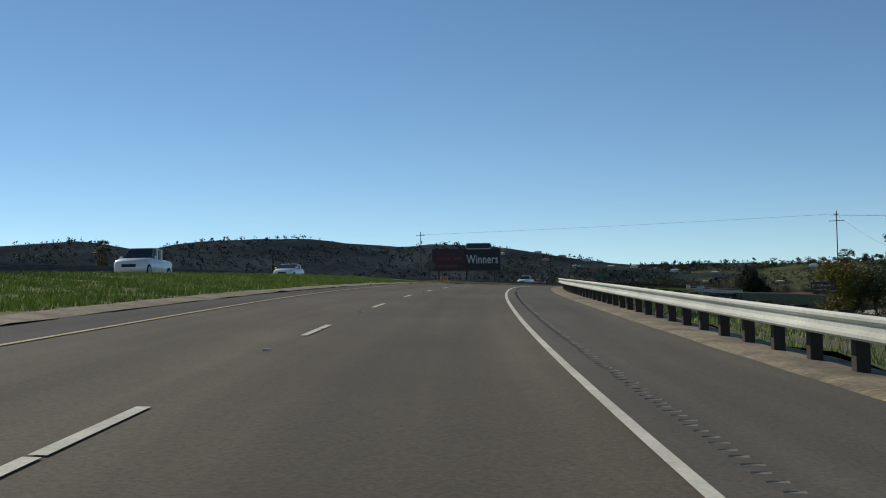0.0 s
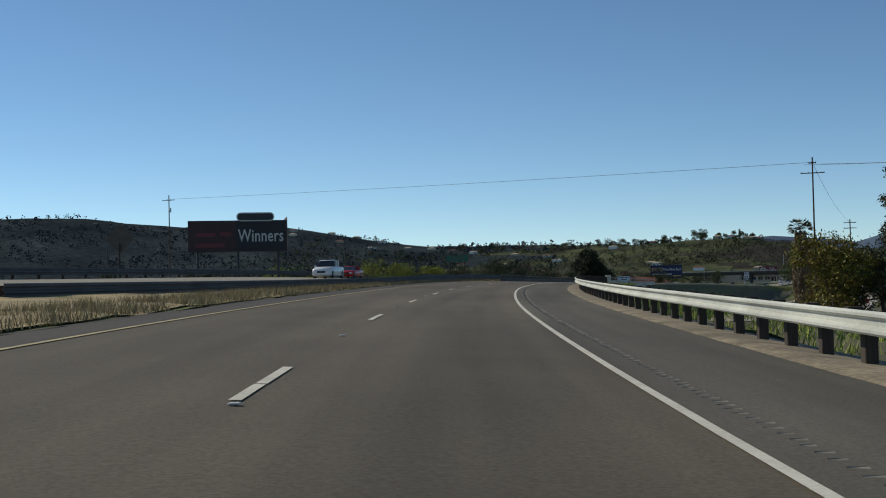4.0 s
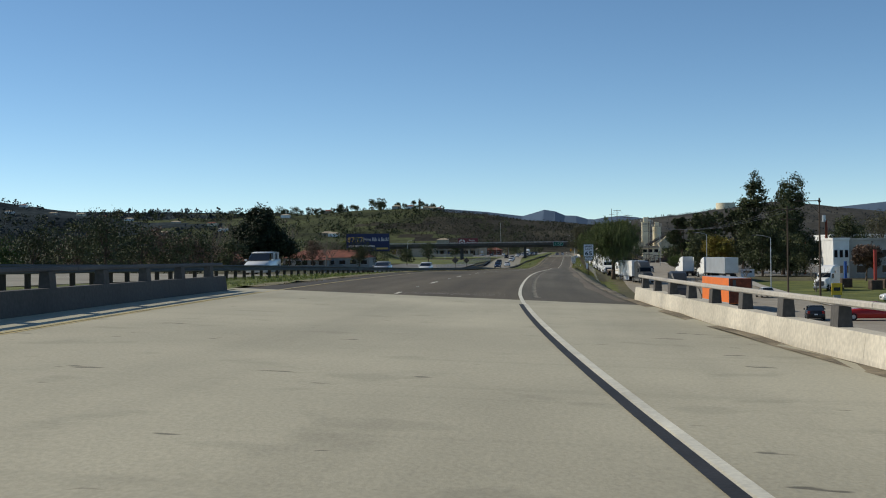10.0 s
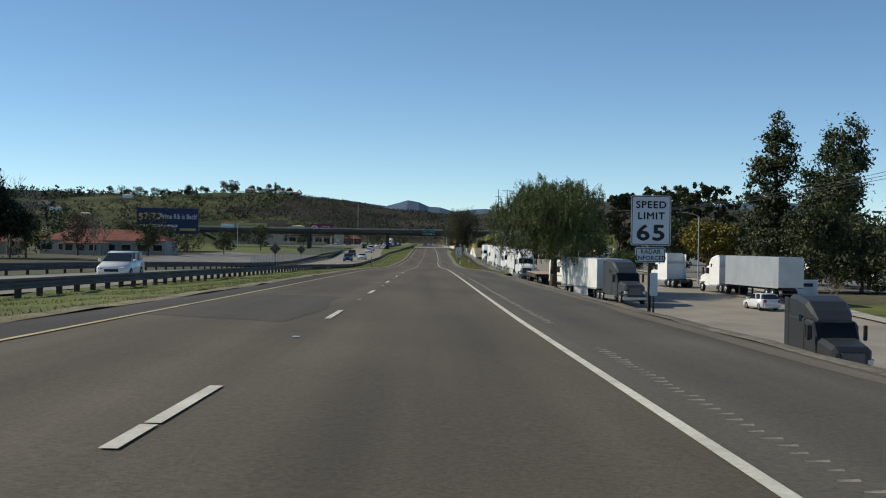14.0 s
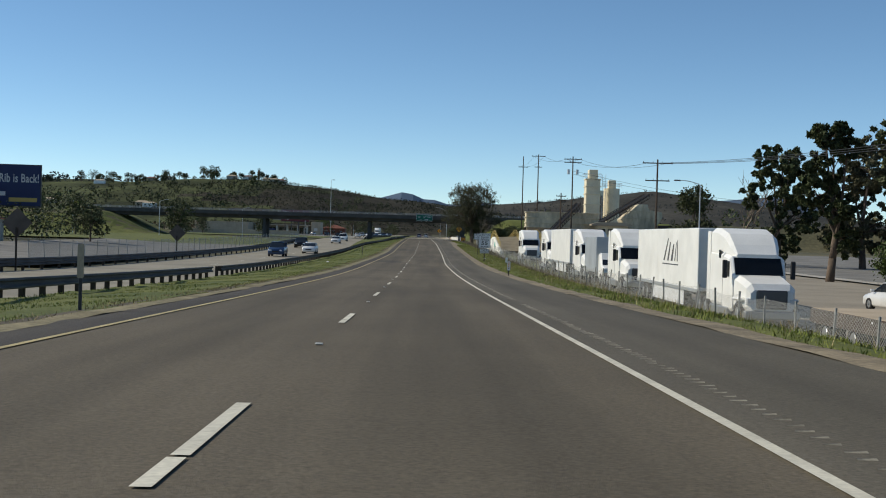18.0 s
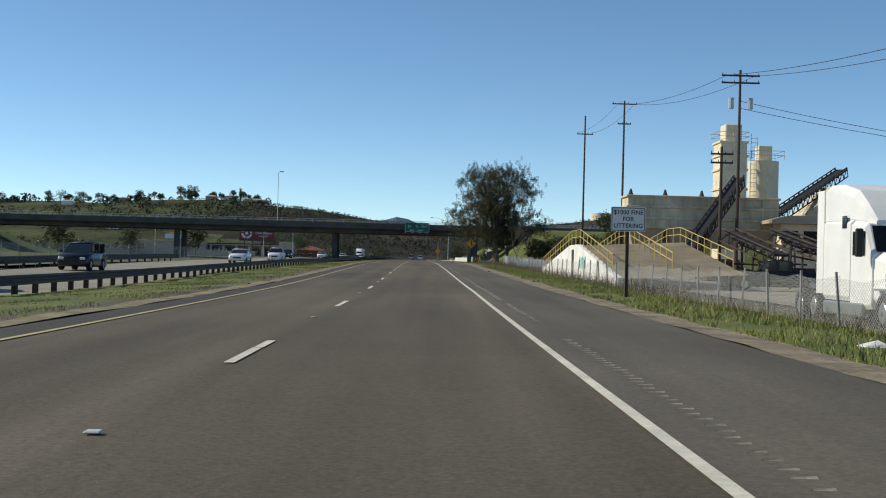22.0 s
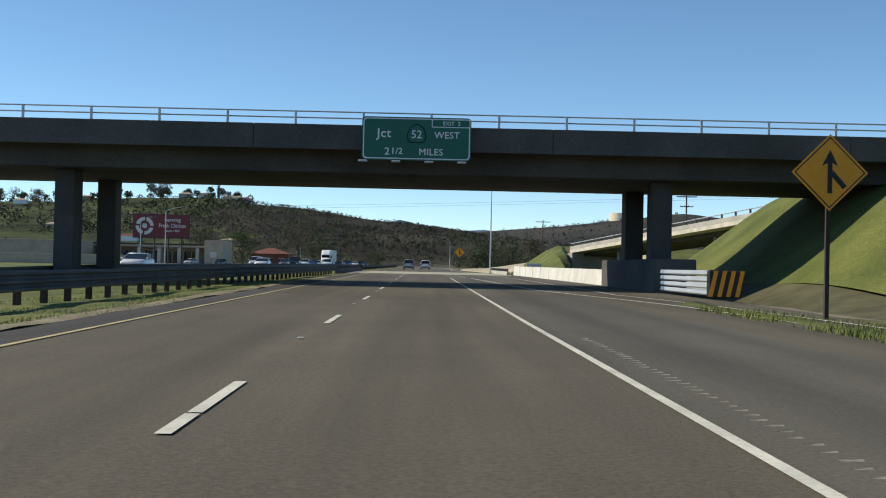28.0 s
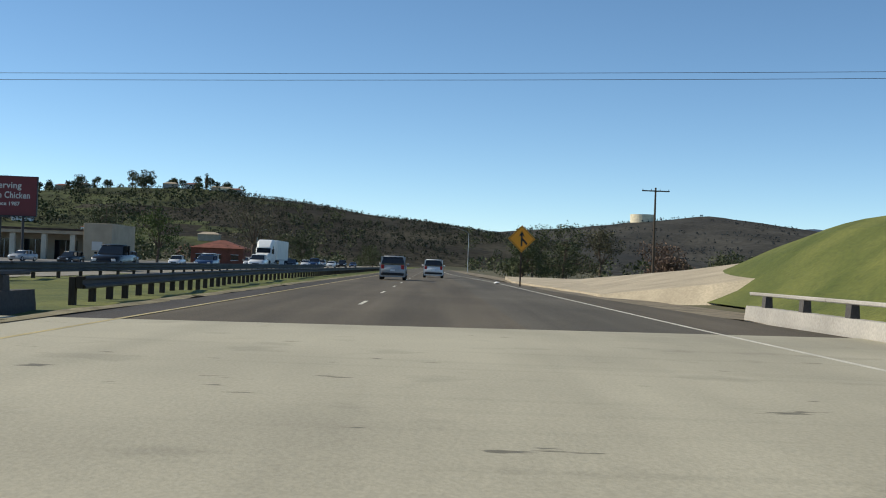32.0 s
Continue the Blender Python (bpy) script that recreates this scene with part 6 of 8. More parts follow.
def trailer(m, length=15.5, paint=M_WHITE, label="long white box trailer", logo=False, h=4.05, skirt=True):
    """A box trailer; front at y = 0, running to -y, standing on z = 0."""
    root = thing("box_trailer", m, label, "trailer")
    part("box", box(new_bm(), -1.29, 1.29, -length, 0, 1.15, h, 0.03), paint, root)
    part("roof_sheet", box(new_bm(), -1.27, 1.27, -length + 0.05, -0.05, h + 0.001, h + 0.02), M_GALV, root)
    for x in (-1, 1):
        part("bottom_rail", box(new_bm(), x * 1.30 - 0.02, x * 1.30 + 0.02, -length, 0, 1.08, 1.24, 0.01), M_GALV, root)
        for yy in np.linspace(-length + 0.4, -0.4, 9):
            part("side_seam", box(new_bm(), x * 1.290 - 0.003, x * 1.290 + 0.003, yy - 0.02, yy + 0.02, 1.25, h - 0.05), paint, root)
        for yy in (-length + 1.6, -length + 2.9):
            wheel(root, x * 0.95, yy, 0.51, 0.28, True)
        part("landing_leg", box(new_bm(), x * 0.7 - 0.07, x * 0.7 + 0.07, -2.6, -2.4, 0.05, 1.12), M_BLACK, root)
        if skirt:
            part("side_skirt", box(new_bm(), x * 1.22 - 0.015, x * 1.22 + 0.015, -length + 4.6, -3.2, 0.35, 1.1, 0.01), M_SIGN_WHITE, root)
    part("underframe", box(new_bm(), -0.6, 0.6, -length + 0.3, -0.3, 0.85, 1.14), M_BLACK, root)
    part("rear_door", box(new_bm(), -1.2, 1.2, -length - 0.03, -length + 0.0, 1.25, h - 0.1, 0.01), paint, root)
    part("rear_guard", box(new_bm(), -1.1, 1.1, -length - 0.05, -length + 0.05, 0.5, 0.62, 0.02), M_GALV_OLD, root)
    if logo:
        for y0, wd, lean, up in ((-8.2, 0.34, 1.05, 1.15), (-7.2, 0.40, 0.55, 0.95), (-6.3, 0.5, 0.45, 0.85), (-5.35, 0.22, 0.30, 0.95), (-4.75, 0.22, -0.05, 1.05)):
            bm = new_bm()
            bm.faces.new([bm.verts.new((1.298, y0 + dy, 2.42 + dz)) for dy, dz in ((0, 0), (wd, 0), (wd * 0.8 + lean, up), (lean + wd * 0.25, up))])
            part("side_graphic", bm, M_GALV_OLD, root, "worn slanted grey graphic")
        part("side_graphic", box(new_bm(), 1.294, 1.299, -8.4, -4.4, 2.22, 2.28), M_GALV_OLD, root)
    return root


def on_land(x, y, turn, dz=0.12):
    return pose(x, y, land(x, y) + dz, 0, 0, turn)


gz = lambda x, y: land(x, y)
row_turn = 180
for x, s0, trail, logo in ((11.6, 204.6, 16.0, True), (11.3, 232.6, 0, False), (11.2, 251.6, 15.5, False), (10.8, 275.2, 0, False), (11.2, 310.7, 0, False)):
    z = float(np.interp(s0, RIGHT_S, RIGHT_Z)) + 0.02
    tractor(pose(x, s0, z, 0, 0, row_turn), label="white semi tractor parked beside the fence")
    if trail:
        trailer(pose(x, s0 + 4.2, z, 0, 0, row_turn), trail, label="long white box trailer with grey side graphic" if logo else "long plain white box trailer", logo=logo)
# delivery box truck between them
z = float(np.interp(242, RIGHT_S, RIGHT_Z)) + 0.02
dv = thing("box_truck", pose(11.2, 241, z, 0, 0, 180), "white delivery box truck parked beside the fence", "truck")
part("cargo_box", box(new_bm(), -1.2, 1.2, -5.6, 0.4, 0.9, 3.45, 0.04), M_GALV, dv)
part("cab", loft(new_bm(), [ring_at(2.6, 0.95, 0.5, 1.25, 0.1), ring_at(1.75, 1.0, 0.45, 1.45, 0.1), ring_at(1.0, 1.0, 0.45, 2.25, 0.15), ring_at(0.35, 1.0, 0.45, 2.3, 0.15)]), M_WHITE, dv)
part("windscreen", loft(new_bm(), [ring_at(1.74, 0.88, 1.42, 1.50, 0.02), ring_at(1.05, 0.86, 1.42, 2.16, 0.05)]), M_GLASS_DARK, dv)
for x in (-0.95, 0.95):
    wheel(dv, x, 1.85, 0.42), wheel(dv, x, -3.6, 0.42, 0.22, True)
# trucks lower down by the frontage street
z = land(16, 150) + 0.12
tractor(pose(16.4, 146.5, z, 0, 0, 189), plain("dark_grey_truck", (0.06, 0.065, 0.07), 0.35), "dark grey semi tractor parked below the bank")
trailer(pose(15.7, 150.6, z, 0, 0, 189), 13.0, label="white box trailer with a pale roof")
tractor(on_land(30.0, 165.5, 9), label="white semi tractor seen from behind")
trailer(on_land(30.7, 161.2, 9), 13.0, M_GALV, "dull grey box trailer beside the street", skirt=False)
tractor(on_land(27.0, 180.0, 12), label="white semi tractor waiting on the street")
tractor(on_land(18.1, 92, 183), plain("charcoal_truck", (0.035, 0.037, 0.04), 0.4), "charcoal semi tractor standing below the shoulder")
tractor(on_land(44, 118, 150), label="white semi tractor across the street")
M_YSIGN = plain("yellow_sign", (0.72, 0.46, 0.02), 0.5)
M_BURNT = mat("burnt_orange_steel", (0.20, 0.045, 0.018), 0.7, fine=9, coarse=0.9, amount=0.45)
ot = trailer(pose(22.2, 58.2, land(21, 66) - 0.1, 0, 0, 186.5), 14.2, M_ORANGE, "bright orange box trailer with a darker end", h=4.05, skirt=False)
part("front_panel", box(new_bm(), -1.27, 1.27, 0.002, 0.03, 1.2, 4.02, 0.01), M_BURNT, ot, "dark orange end panel")
part("document_box", box(new_bm(), 0.55, 0.9, 0.03, 0.08, 3.2, 3.85, 0.01), M_GALV_OLD, ot, "grey plate")
for x in (-1.3, 1.3):
    part("corner_post", box(new_bm(), x - 0.05, x + 0.05, -0.05, 0.05, 1.1, 4.06, 0.01), M_GALV_OLD, ot)
# motorhome under the pepper tree, flatbed trailer
rvz = land(14.4, 172.6) + 0.1
rv = thing("motorhome", pose(14.4, 172.6, rvz, 0, 0, 196), "white motorhome with dark windows parked under a tree", "motorhome")
part("body", box(new_bm(), -1.2, 1.2, -3.8, 2.4, 0.55, 3.1, 0.12), M_WHITE, rv)
part("cab_over", loft(new_bm(), [ring_at(2.3, 1.15, 2.1, 3.05, 0.15), ring_at(3.2, 1.05, 2.15, 2.75, 0.15)]), M_WHITE, rv)
part("cab", loft(new_bm(), [ring_at(2.3, 1.0, 0.5, 2.1, 0.1), ring_at(3.1, 0.98, 0.5, 2.05, 0.1), ring_at(3.7, 0.95, 0.5, 1.3, 0.1), ring_at(4.4, 0.9, 0.5, 1.15, 0.1)]), M_WHITE, rv)
part("windscreen", loft(new_bm(), [ring_at(3.12, 0.9, 1.32, 1.98, 0.03), ring_at(3.66, 0.85, 1.30, 1.36, 0.02)]), M_GLASS_DARK, rv)
for x in (-1, 1):
    for y0 in (-3.0, -1.2, 0.8):
        part("window", box(new_bm(), x * 1.205 - 0.012, x * 1.205 + 0.012, y0, y0 + 0.9, 1.7, 2.4, 0.01), M_GLASS_DARK, rv)
    wheel(rv, x * 1.0, 3.0, 0.38), wheel(rv, x * 1.0, -2.2, 0.38)
    part("stripe", box(new_bm(), x * 1.206 - 0.006, x * 1.206 + 0.006, -3.7, 2.3, 1.25, 1.40), M_TAN, rv)
fz = land(12.2, 186) + 0.02
fb = thing("flatbed_trailer", pose(12.25, 184, fz, 0, 0, 180), "long dark flatbed trailer standing behind the fence", "trailer")
part("bed", box(new_bm(), -1.25, 1.25, -10, 4.5, 1.28, 1.36, 0.02), M_TAN, fb, "weathered plank deck")
part("spine", box(new_bm(), -0.5, 0.5, -9.8, 4.2, 0.9, 1.28), M_BLACK, fb)
for x in (-1, 1):
    for y0 in (-8.7, -6.0):
        wheel(fb, x * 0.95, y0, 0.52, 0.28, True)
    part("side_rail", box(new_bm(), x * 1.26 - 0.04, x * 1.26 + 0.04, -10, 4.5, 0.86, 1.35, 0.01), M_RUST, fb)
    part("mud_flap", box(new_bm(), x * 0.95 - 0.3, x * 0.95 + 0.3, -9.62, -9.58, 0.3, 1.0), M_BLACK, fb)
    part("landing_leg", box(new_bm(), x * 0.8 - 0.07, x * 0.8 + 0.07, 2.0, 2.15, 0.02, 1.0), M_BLACK, fb)
    for y0 in (-4.2, 0.6):
        part("reflector", box(new_bm(), x * 1.302 - 0.004, x * 1.302 + 0.004, y0, y0 + 0.12, 1.2, 1.26), M_SIGN_WHITE, fb)
# big rig across the freeway
tractor(at(775, -26.2, 0, 180), label="white semi tractor on the opposite carriageway")
trailer(at(779.2, -26.2, 0, 180), 14, label="white box trailer on the opposite carriageway")


# ---- aggregate plant ----
def plant():
    root = thing("aggregate_plant", pose(24, 395, 0), "cream steel aggregate plant with a storage bin, silos and conveyors", "industrial plant")
    inv = root.matrix_world.inverted()

    def add(name, bm, mt, label="", par=None):
        ob = part(name, bm, mt, par or root, label)
        if par is None:
            ob.matrix_parent_inverse = inv
        return ob

    g = 0.0
    bn = add("storage_bin", box(new_bm(), 17.1, 31.0, 390.0, 393.2, 4.75, 7.7, 0.06), M_BIN, "long cream steel storage bin")
    for z in (4.77, 5.6, 6.65, 7.62):
        add("rib", box(new_bm(), 16.95, 31.1, 389.78, 393.35, z - 0.10, z + 0.10, 0.03), M_BIN, par=bn)
    for x in (17.6, 20.8, 24.2, 27.6):
        add("vent_cap", tube(new_bm(), (x, 391.5, 7.7), (x, 391.5, 8.35), 0.28, 0.08, n=8), M_STEEL, par=bn)
    for x in (19.5, 24.5, 29.5):
        add("stiffener", box(new_bm(), x - 0.07, x + 0.07, 389.80, 389.99, 4.8, 7.6), M_BIN, par=bn)
    for x in (19.0, 22.6, 26.2, 29.8):
        add("hopper", loft(new_bm(), [[(x - 1.2, 391, 3.0), (x + 1.2, 391, 3.0), (x + 1.2, 392.4, 3.0), (x - 1.2, 392.4, 3.0)], [(x - 1.72, 390.1, 4.745), (x + 1.72, 390.1, 4.745), (x + 1.72, 393.1, 4.745), (x - 1.72, 393.1, 4.745)]]), M_TAN)
        for y in (390.4, 392.9):
            add("leg", box(new_bm(), x - 2.1, x - 1.9, y - 0.1, y + 0.1, g - 1, 4.74), M_RUST)
    tw = add("tower", box(new_bm(), 31.9, 34.9, 416.5, 420, 2.0, 15.6, 0.05), M_CREAM, "tall stepped cream tower")
    for z in (8.3, 10.2, 12.4, 14.0, 15.55):
        add("band", box(new_bm(), 31.75, 35.05, 416.35, 420.15, z - 0.12, z + 0.12, 0.03), M_CREAM, par=tw)
    add("tower_top", box(new_bm(), 32.5, 34.4, 417, 419.5, 15.6, 17.6, 0.1), M_CREAM)
    add("silo", tube(new_bm(), (38.0, 421, 5.2), (38.0, 421, 13.8), 1.75, n=20), M_CREAM, "round cream silo")
    add("silo_cone", tube(new_bm(), (38.0, 421, 3.2), (38.0, 421, 5.2), 0.5, 1.75, n=20), M_CREAM)
    add("silo_cap", box(new_bm(), 37.2, 38.8, 420.2, 421.8, 13.8, 15.6, 0.08), M_CREAM)
    bm = new_bm()
    for x, y, z, w in ((33.3, 418.2, 15.7, 1.75), (38.0, 421, 13.9, 1.9)):
        for zz in (z + 0.5, z + 1.0):
            for a, b in (((-w, -w), (w, -w)), ((w, -w), (w, w)), ((w, w), (-w, w)), ((-w, w), (-w, -w))):
                tube(bm, (x + a[0], y + a[1], zz), (x + b[0], y + b[1], zz), 0.03, n=4)
        for a in ((-w, -w), (w, -w), (w, w), (-w, w), (0, -w)):
            tube(bm, (x + a[0], y + a[1], z), (x + a[0], y + a[1], z + 1.0), 0.03, n=4)
    for x in (35.3, 36.0):
        tube(bm, (x, 416.4, 2.5), (x, 416.4, 16.6), 0.04, n=4)
    for z in np.arange(3, 16.5, 0.5):
        tube(bm, (35.3, 416.4, z), (36.0, 416.4, z), 0.025, n=4)
    add("ladder_and_rails", bm, M_GALV)

    def conveyor(p, q, w, label):
        p, q = Vector(p), Vector(q)
        d = q - p
        m = Matrix.Translation(p) @ d.to_track_quat("Y", "Z").to_matrix().to_4x4()
        cv = add("conveyor", box(new_bm(), -w / 2, w / 2, 0, d.length, -0.10, 0.06, 0, m), M_BLACK, label)
        bm = new_bm()
        for x in (-w / 2, w / 2):
            for z in (-0.75, 0.25):
                tube(bm, m @ Vector((x, 0, z)), m @ Vector((x, d.length, z)), 0.07, n=5)
            n = int(d.length / 1.2)
            for k in range(n):
                a, b = k * d.length / n, (k + 1) * d.length / n
                tube(bm, m @ Vector((x, a, -0.75)), m @ Vector((x, b, 0.25)), 0.05, n=4)
                tube(bm, m @ Vector((x, b, -0.75)), m @ Vector((x, b, 0.25)), 0.05, n=4)
        add("truss", bm, M_RUST, par=cv)
        for k in range(int(d.length / 1.1)):
            add("roller", tube(new_bm(), m @ Vector((-w / 2, k * 1.1 + 0.5, -0.2)), m @ Vector((w / 2, k * 1.1 + 0.5, -0.2)), 0.08, n=6), M_RUST, par=cv)

    conveyor((17.9, 370.4, 1.7), (26.9, 388.6, 9.4), 0.9, "dark inclined conveyor on a rusty truss")
    conveyor((21.7, 371, 4.0), (23.6, 363.5, 2.2), 1.2, "low dark conveyor"), conveyor((25.3, 371, 4.1), (28.2, 359.5, 1.6), 1.2, "low dark conveyor")
    conveyor((32.6, 398.4, 6.3), (44.0, 411.6, 12.3), 1.3, "dark inclined conveyor with a rusty truss")
    house = [(37.3, 6.9), (40.7, 10.0), (42.5, 10.0), (42.9, 8.9), (45.5, 8.5), (45.5, 7.3), (44.0, 5.0), (38.2, 5.0)]
    sh = add("screen_house", prism(new_bm(), house, 402, 408), M_BIN, "angular cream screening house with flared hoppers")
    for x0, x1, z in ((38.0, 44.2, 5.15), (37.5, 45.4, 7.2), (38.6, 42.9, 8.6)):
        add("house_rib", box(new_bm(), x0, x1, 401.85, 401.99, z - 0.10, z + 0.10, 0.02), M_BIN, par=sh)
    for x, z0, z1 in ((39.6, 5.2, 8.5), (41.6, 5.2, 9.9), (43.4, 5.2, 8.7)):
        add("house_stiffener", box(new_bm(), x - 0.08, x + 0.08, 401.86, 401.99, z0, z1), M_BIN, par=sh)
    for x in (38.4, 41.0, 43.7):
        add("leg", box(new_bm(), x - 0.15, x + 0.15, 402.2, 402.5, g - 1, 4.99), M_CREAM)
        add("leg", box(new_bm(), x - 0.15, x + 0.15, 407.2, 407.5, g - 1, 4.99), M_CREAM)
    for x0, x1 in ((38.4, 41.0), (41.0, 43.7)):
        add("brace", tube(new_bm(), (x0, 402.3, 2.2), (x1, 402.3, 4.9), 0.09, n=5), M_CREAM)
        add("brace", tube(new_bm(), (x1, 402.36, 2.2), (x0, 402.36, 4.9), 0.09, n=5), M_CREAM)
    add("catwalk", box(new_bm(), 37.5, 44.6, 400.9, 401.8, 4.0, 4.12), M_RUST)
    add("dark_hopper", loft(new_bm(), [[(44.6, 399.2, 3.0), (46.4, 399.2, 3.0), (46.4, 400.8, 3.0), (44.6, 400.8, 3.0)], [(44.0, 398.6, 5.8), (47.0, 398.6, 5.8), (47.0, 401.4, 5.8), (44.0, 401.4, 5.8)]]), M_BLACK)
    for x in (44.3, 46.7):
        add("leg", box(new_bm(), x - 0.1, x + 0.1, 399.9, 400.1, g - 1, 3.4), M_RUST)
    add("control_shed", box(new_bm(), 30.4, 36.2, 387, 389.6, g - 0.5, 5.3, 0.03), M_CREAM, "tan control shed with a dark overhanging roof")
    add("shed_roof", prism(new_bm(), [(29.2, 5.31), (36.9, 5.31), (36.9, 5.6), (35.2, 6.0), (30.8, 6.0), (29.2, 5.6)], 385.9, 389.75), M_TAN)
    for x in (30.4, 32.4, 34.6):
        add("shed_window", box(new_bm(), x, x + 1.5, 386.96, 386.99, 3.6, 4.7), M_GLASS_DARK)
    for x, y, w, h, mt in ((35, 372, 2.6, 1.6, M_RUST), (43, 368, 5, 3.5, M_CREAM), (37, 374, 3, 3.2, M_RUST), (50, 380, 7, 3.0, M_TAN), (23, 384, 3, 2.0, M_RUST)):
        add("machinery", box(new_bm(), x, x + w, y, y + 3, g - 0.8, h, 0.12), mt, "rusty plant machinery")
    # low rusty racks, chutes and pipes that stand about the yard
    rng = random.Random(14)
    for k in range(30):
        x, y = 19.5 + (k * 7 % 23), 360 + (k * 5 % 14)
        h = 1.2 + rng.random() * 1.9
        add("rack_post", tube(new_bm(), (x, y, g - 0.8), (x + rng.uniform(-0.15, 0.15), y, h), 0.08, n=5), M_RUST)
        add("rack_beam", tube(new_bm(), (x, y, h - 0.1), (x + rng.uniform(1.5, 3.5), y + 0.3, h - rng.uniform(0, 0.8)), 0.07, n=5), M_RUST if k % 3 else M_BLACK)
        if k % 3 == 0:
            add("scrap_bin", box(new_bm(), x - 0.8, x + 1.0, y - 0.5, y + 0.7, g - 0.8, 0.5 + rng.random() * 0.9, 0.05), (M_BLACK, M_RUST, M_STEEL)[k % 9 // 3])
    return root


plant()


# white loading ramp with yellow hand rails
M_RAMP_WHITE = mat("worn_white_wall_paint", (0.80, 0.785, 0.73), 0.8, fine=5, coarse=0.5, amount=0.12, bump=0.15)
M_RAMP_DECK = mat("dusty_ramp_concrete", (0.46, 0.40, 0.29), 0.9, fine=8, coarse=0.5, amount=0.2, bump=0.3)
def loading_ramp():
    root = thing("loading_ramp", at(370, 9.8), "white concrete loading ramp with yellow hand rails", "loading ramp")
    inv = root.matrix_world.inverted()
    P = [(394.0, 0.7), (386, 1.45), (372.6, 2.65), (367.6, 2.65), (352.0, 0.75), (349, 0.45)]
    bm = new_bm()
    lo = -0.9
    outline = [(y, z) for y, z in P] + [(349, lo), (394, lo)]
    a = [bm.verts.new((9.8, y, z)) for y, z in outline]
    b = [bm.verts.new((10.1, y, z)) for y, z in outline]
    k = len(outline)
    for i in range(k):
        bm.faces.new((a[i], a[(i + 1) % k], b[(i + 1) % k], b[i]))
    bm.faces.new(a[::-1]), bm.faces.new(b)
    bmesh.ops.recalc_face_normals(bm, faces=bm.faces)
    part("side_wall", bm, M_RAMP_WHITE, root, "white side wall").matrix_parent_inverse = inv
    part("doorway", box(new_bm(), 9.77, 9.795, 370.0, 371.2, -0.7, 2.3), M_BLACK, root, "dark doorway").matrix_parent_inverse = inv
    bm = new_bm()
    for (y, z), (y2, z2) in zip(P, P[1:]):
        f = [bm.verts.new(v) for v in ((10.1, y, z - 0.06), (10.1, y2, z2 - 0.06), (17.5, y2, z2 + 0.35), (17.5, y, z + 0.35))]
        bm.faces.new(f)
    bmesh.ops.solidify(bm, geom=bm.faces, thickness=0.3)
    part("ramp_deck", bm, M_RAMP_DECK, root).matrix_parent_inverse = inv
    for x, up in ((9.95, 0.0), (13.6, 0.2), (17.3, 0.35)):
        pts = [Vector((x, y, z + up)) for y, z in P[:5]]
        for p, q in zip(pts, pts[1:]):
            m = max(1, int((q - p).length / 1.9))
            for i in range(m + (q == pts[-1])):
                c = p.lerp(q, i / m)
                part("rail_post", tube(new_bm(), c, c + Vector((0, 0, 1.1)), 0.034, n=5), M_YELLOW_RAIL, root).matrix_parent_inverse = inv
            for h in (0.58, 1.1):
                part("hand_rail", tube(new_bm(), p + Vector((0, 0, h)), q + Vector((0, 0, h)), 0.03, n=5), M_YELLOW_RAIL, root).matrix_parent_inverse = inv
    M_TEAL = plain("teal_scrawl", (0.05, 0.42, 0.34), 0.6)
    for i in range(5):
        part("paint_scrawl", box(new_bm(), 9.785, 9.79, 366.2 - i * 0.75, 366.6 - i * 0.75, 0.9, 1.75 - 0.1 * (i % 2)), M_TEAL, root).matrix_parent_inverse = inv
    return root


loading_ramp()
# yard walls, tanks and rubble before the big tree
part("yard_wall", box(new_bm(), 10.5, 10.8, 450.7, 459, -0.5, 2.15, 0.03), M_RAMP_WHITE, label="low white concrete yard wall beside the fence", category="wall")
part("yard_kerb", box(new_bm(), 10.6, 10.9, 424, 450.6, -0.5, 0.55, 0.03), M_CONC_WHITE, label="low pale concrete footing along the yard", category="kerb")
M_PLASTIC = plain("white_plastic_tank", (0.66, 0.68, 0.68), 0.4)
for k, (x, y) in enumerate(((12.2, 446.0), (13.4, 446.5), (14.6, 446.2))):
    root = thing("caged_tank", pose(x, y, land(x, y)), "white plastic tank in a steel cage", "tank", "caged tanks in the yard")
    part("tank", box(new_bm(), -0.5, 0.5, -0.5, 0.5, 0.15, 1.15, 0.08), M_PLASTIC, root)
    part("pallet", box(new_bm(), -0.55, 0.55, -0.55, 0.55, 0, 0.14, 0.02), M_WOOD_DARK, root)
    bm = new_bm()
    for z in (0.3, 0.55, 0.8, 1.05):
        for a, b in (((-.53, -.53), (.53, -.53)), ((.53, -.53), (.53, .53)), ((.53, .53), (-.53, .53)), ((-.53, .53), (-.53, -.53))):
            tube(bm, (*a, z), (*b, z), 0.015, n=4)
    for x_ in np.linspace(-0.53, 0.53, 5):
        tube(bm, (x_, -0.53, 0.15), (x_, -0.53, 1.18), 0.015, n=4)
        tube(bm, (-0.53, x_, 0.15), (-0.53, x_, 1.18), 0.015, n=4)
    part("cage", bm, M_GALV, root)
rng = random.Random(9)
bm = new_bm()
for k in range(260):
    r = rng.uniform(0.08, 0.34)
    c = Vector((rng.uniform(11.6, 18), rng.uniform(448.5, 458), 0))
    c.z = 0.5 + rng.uniform(0, 1.5) * max(0, 1 - abs(c.x - 14) / 4)
    vs = bmesh.ops.create_icosphere(bm, subdivisions=1, radius=r)["verts"]
    for v in vs:
        v.co = v.co * rng.uniform(0.75, 1.25) + c
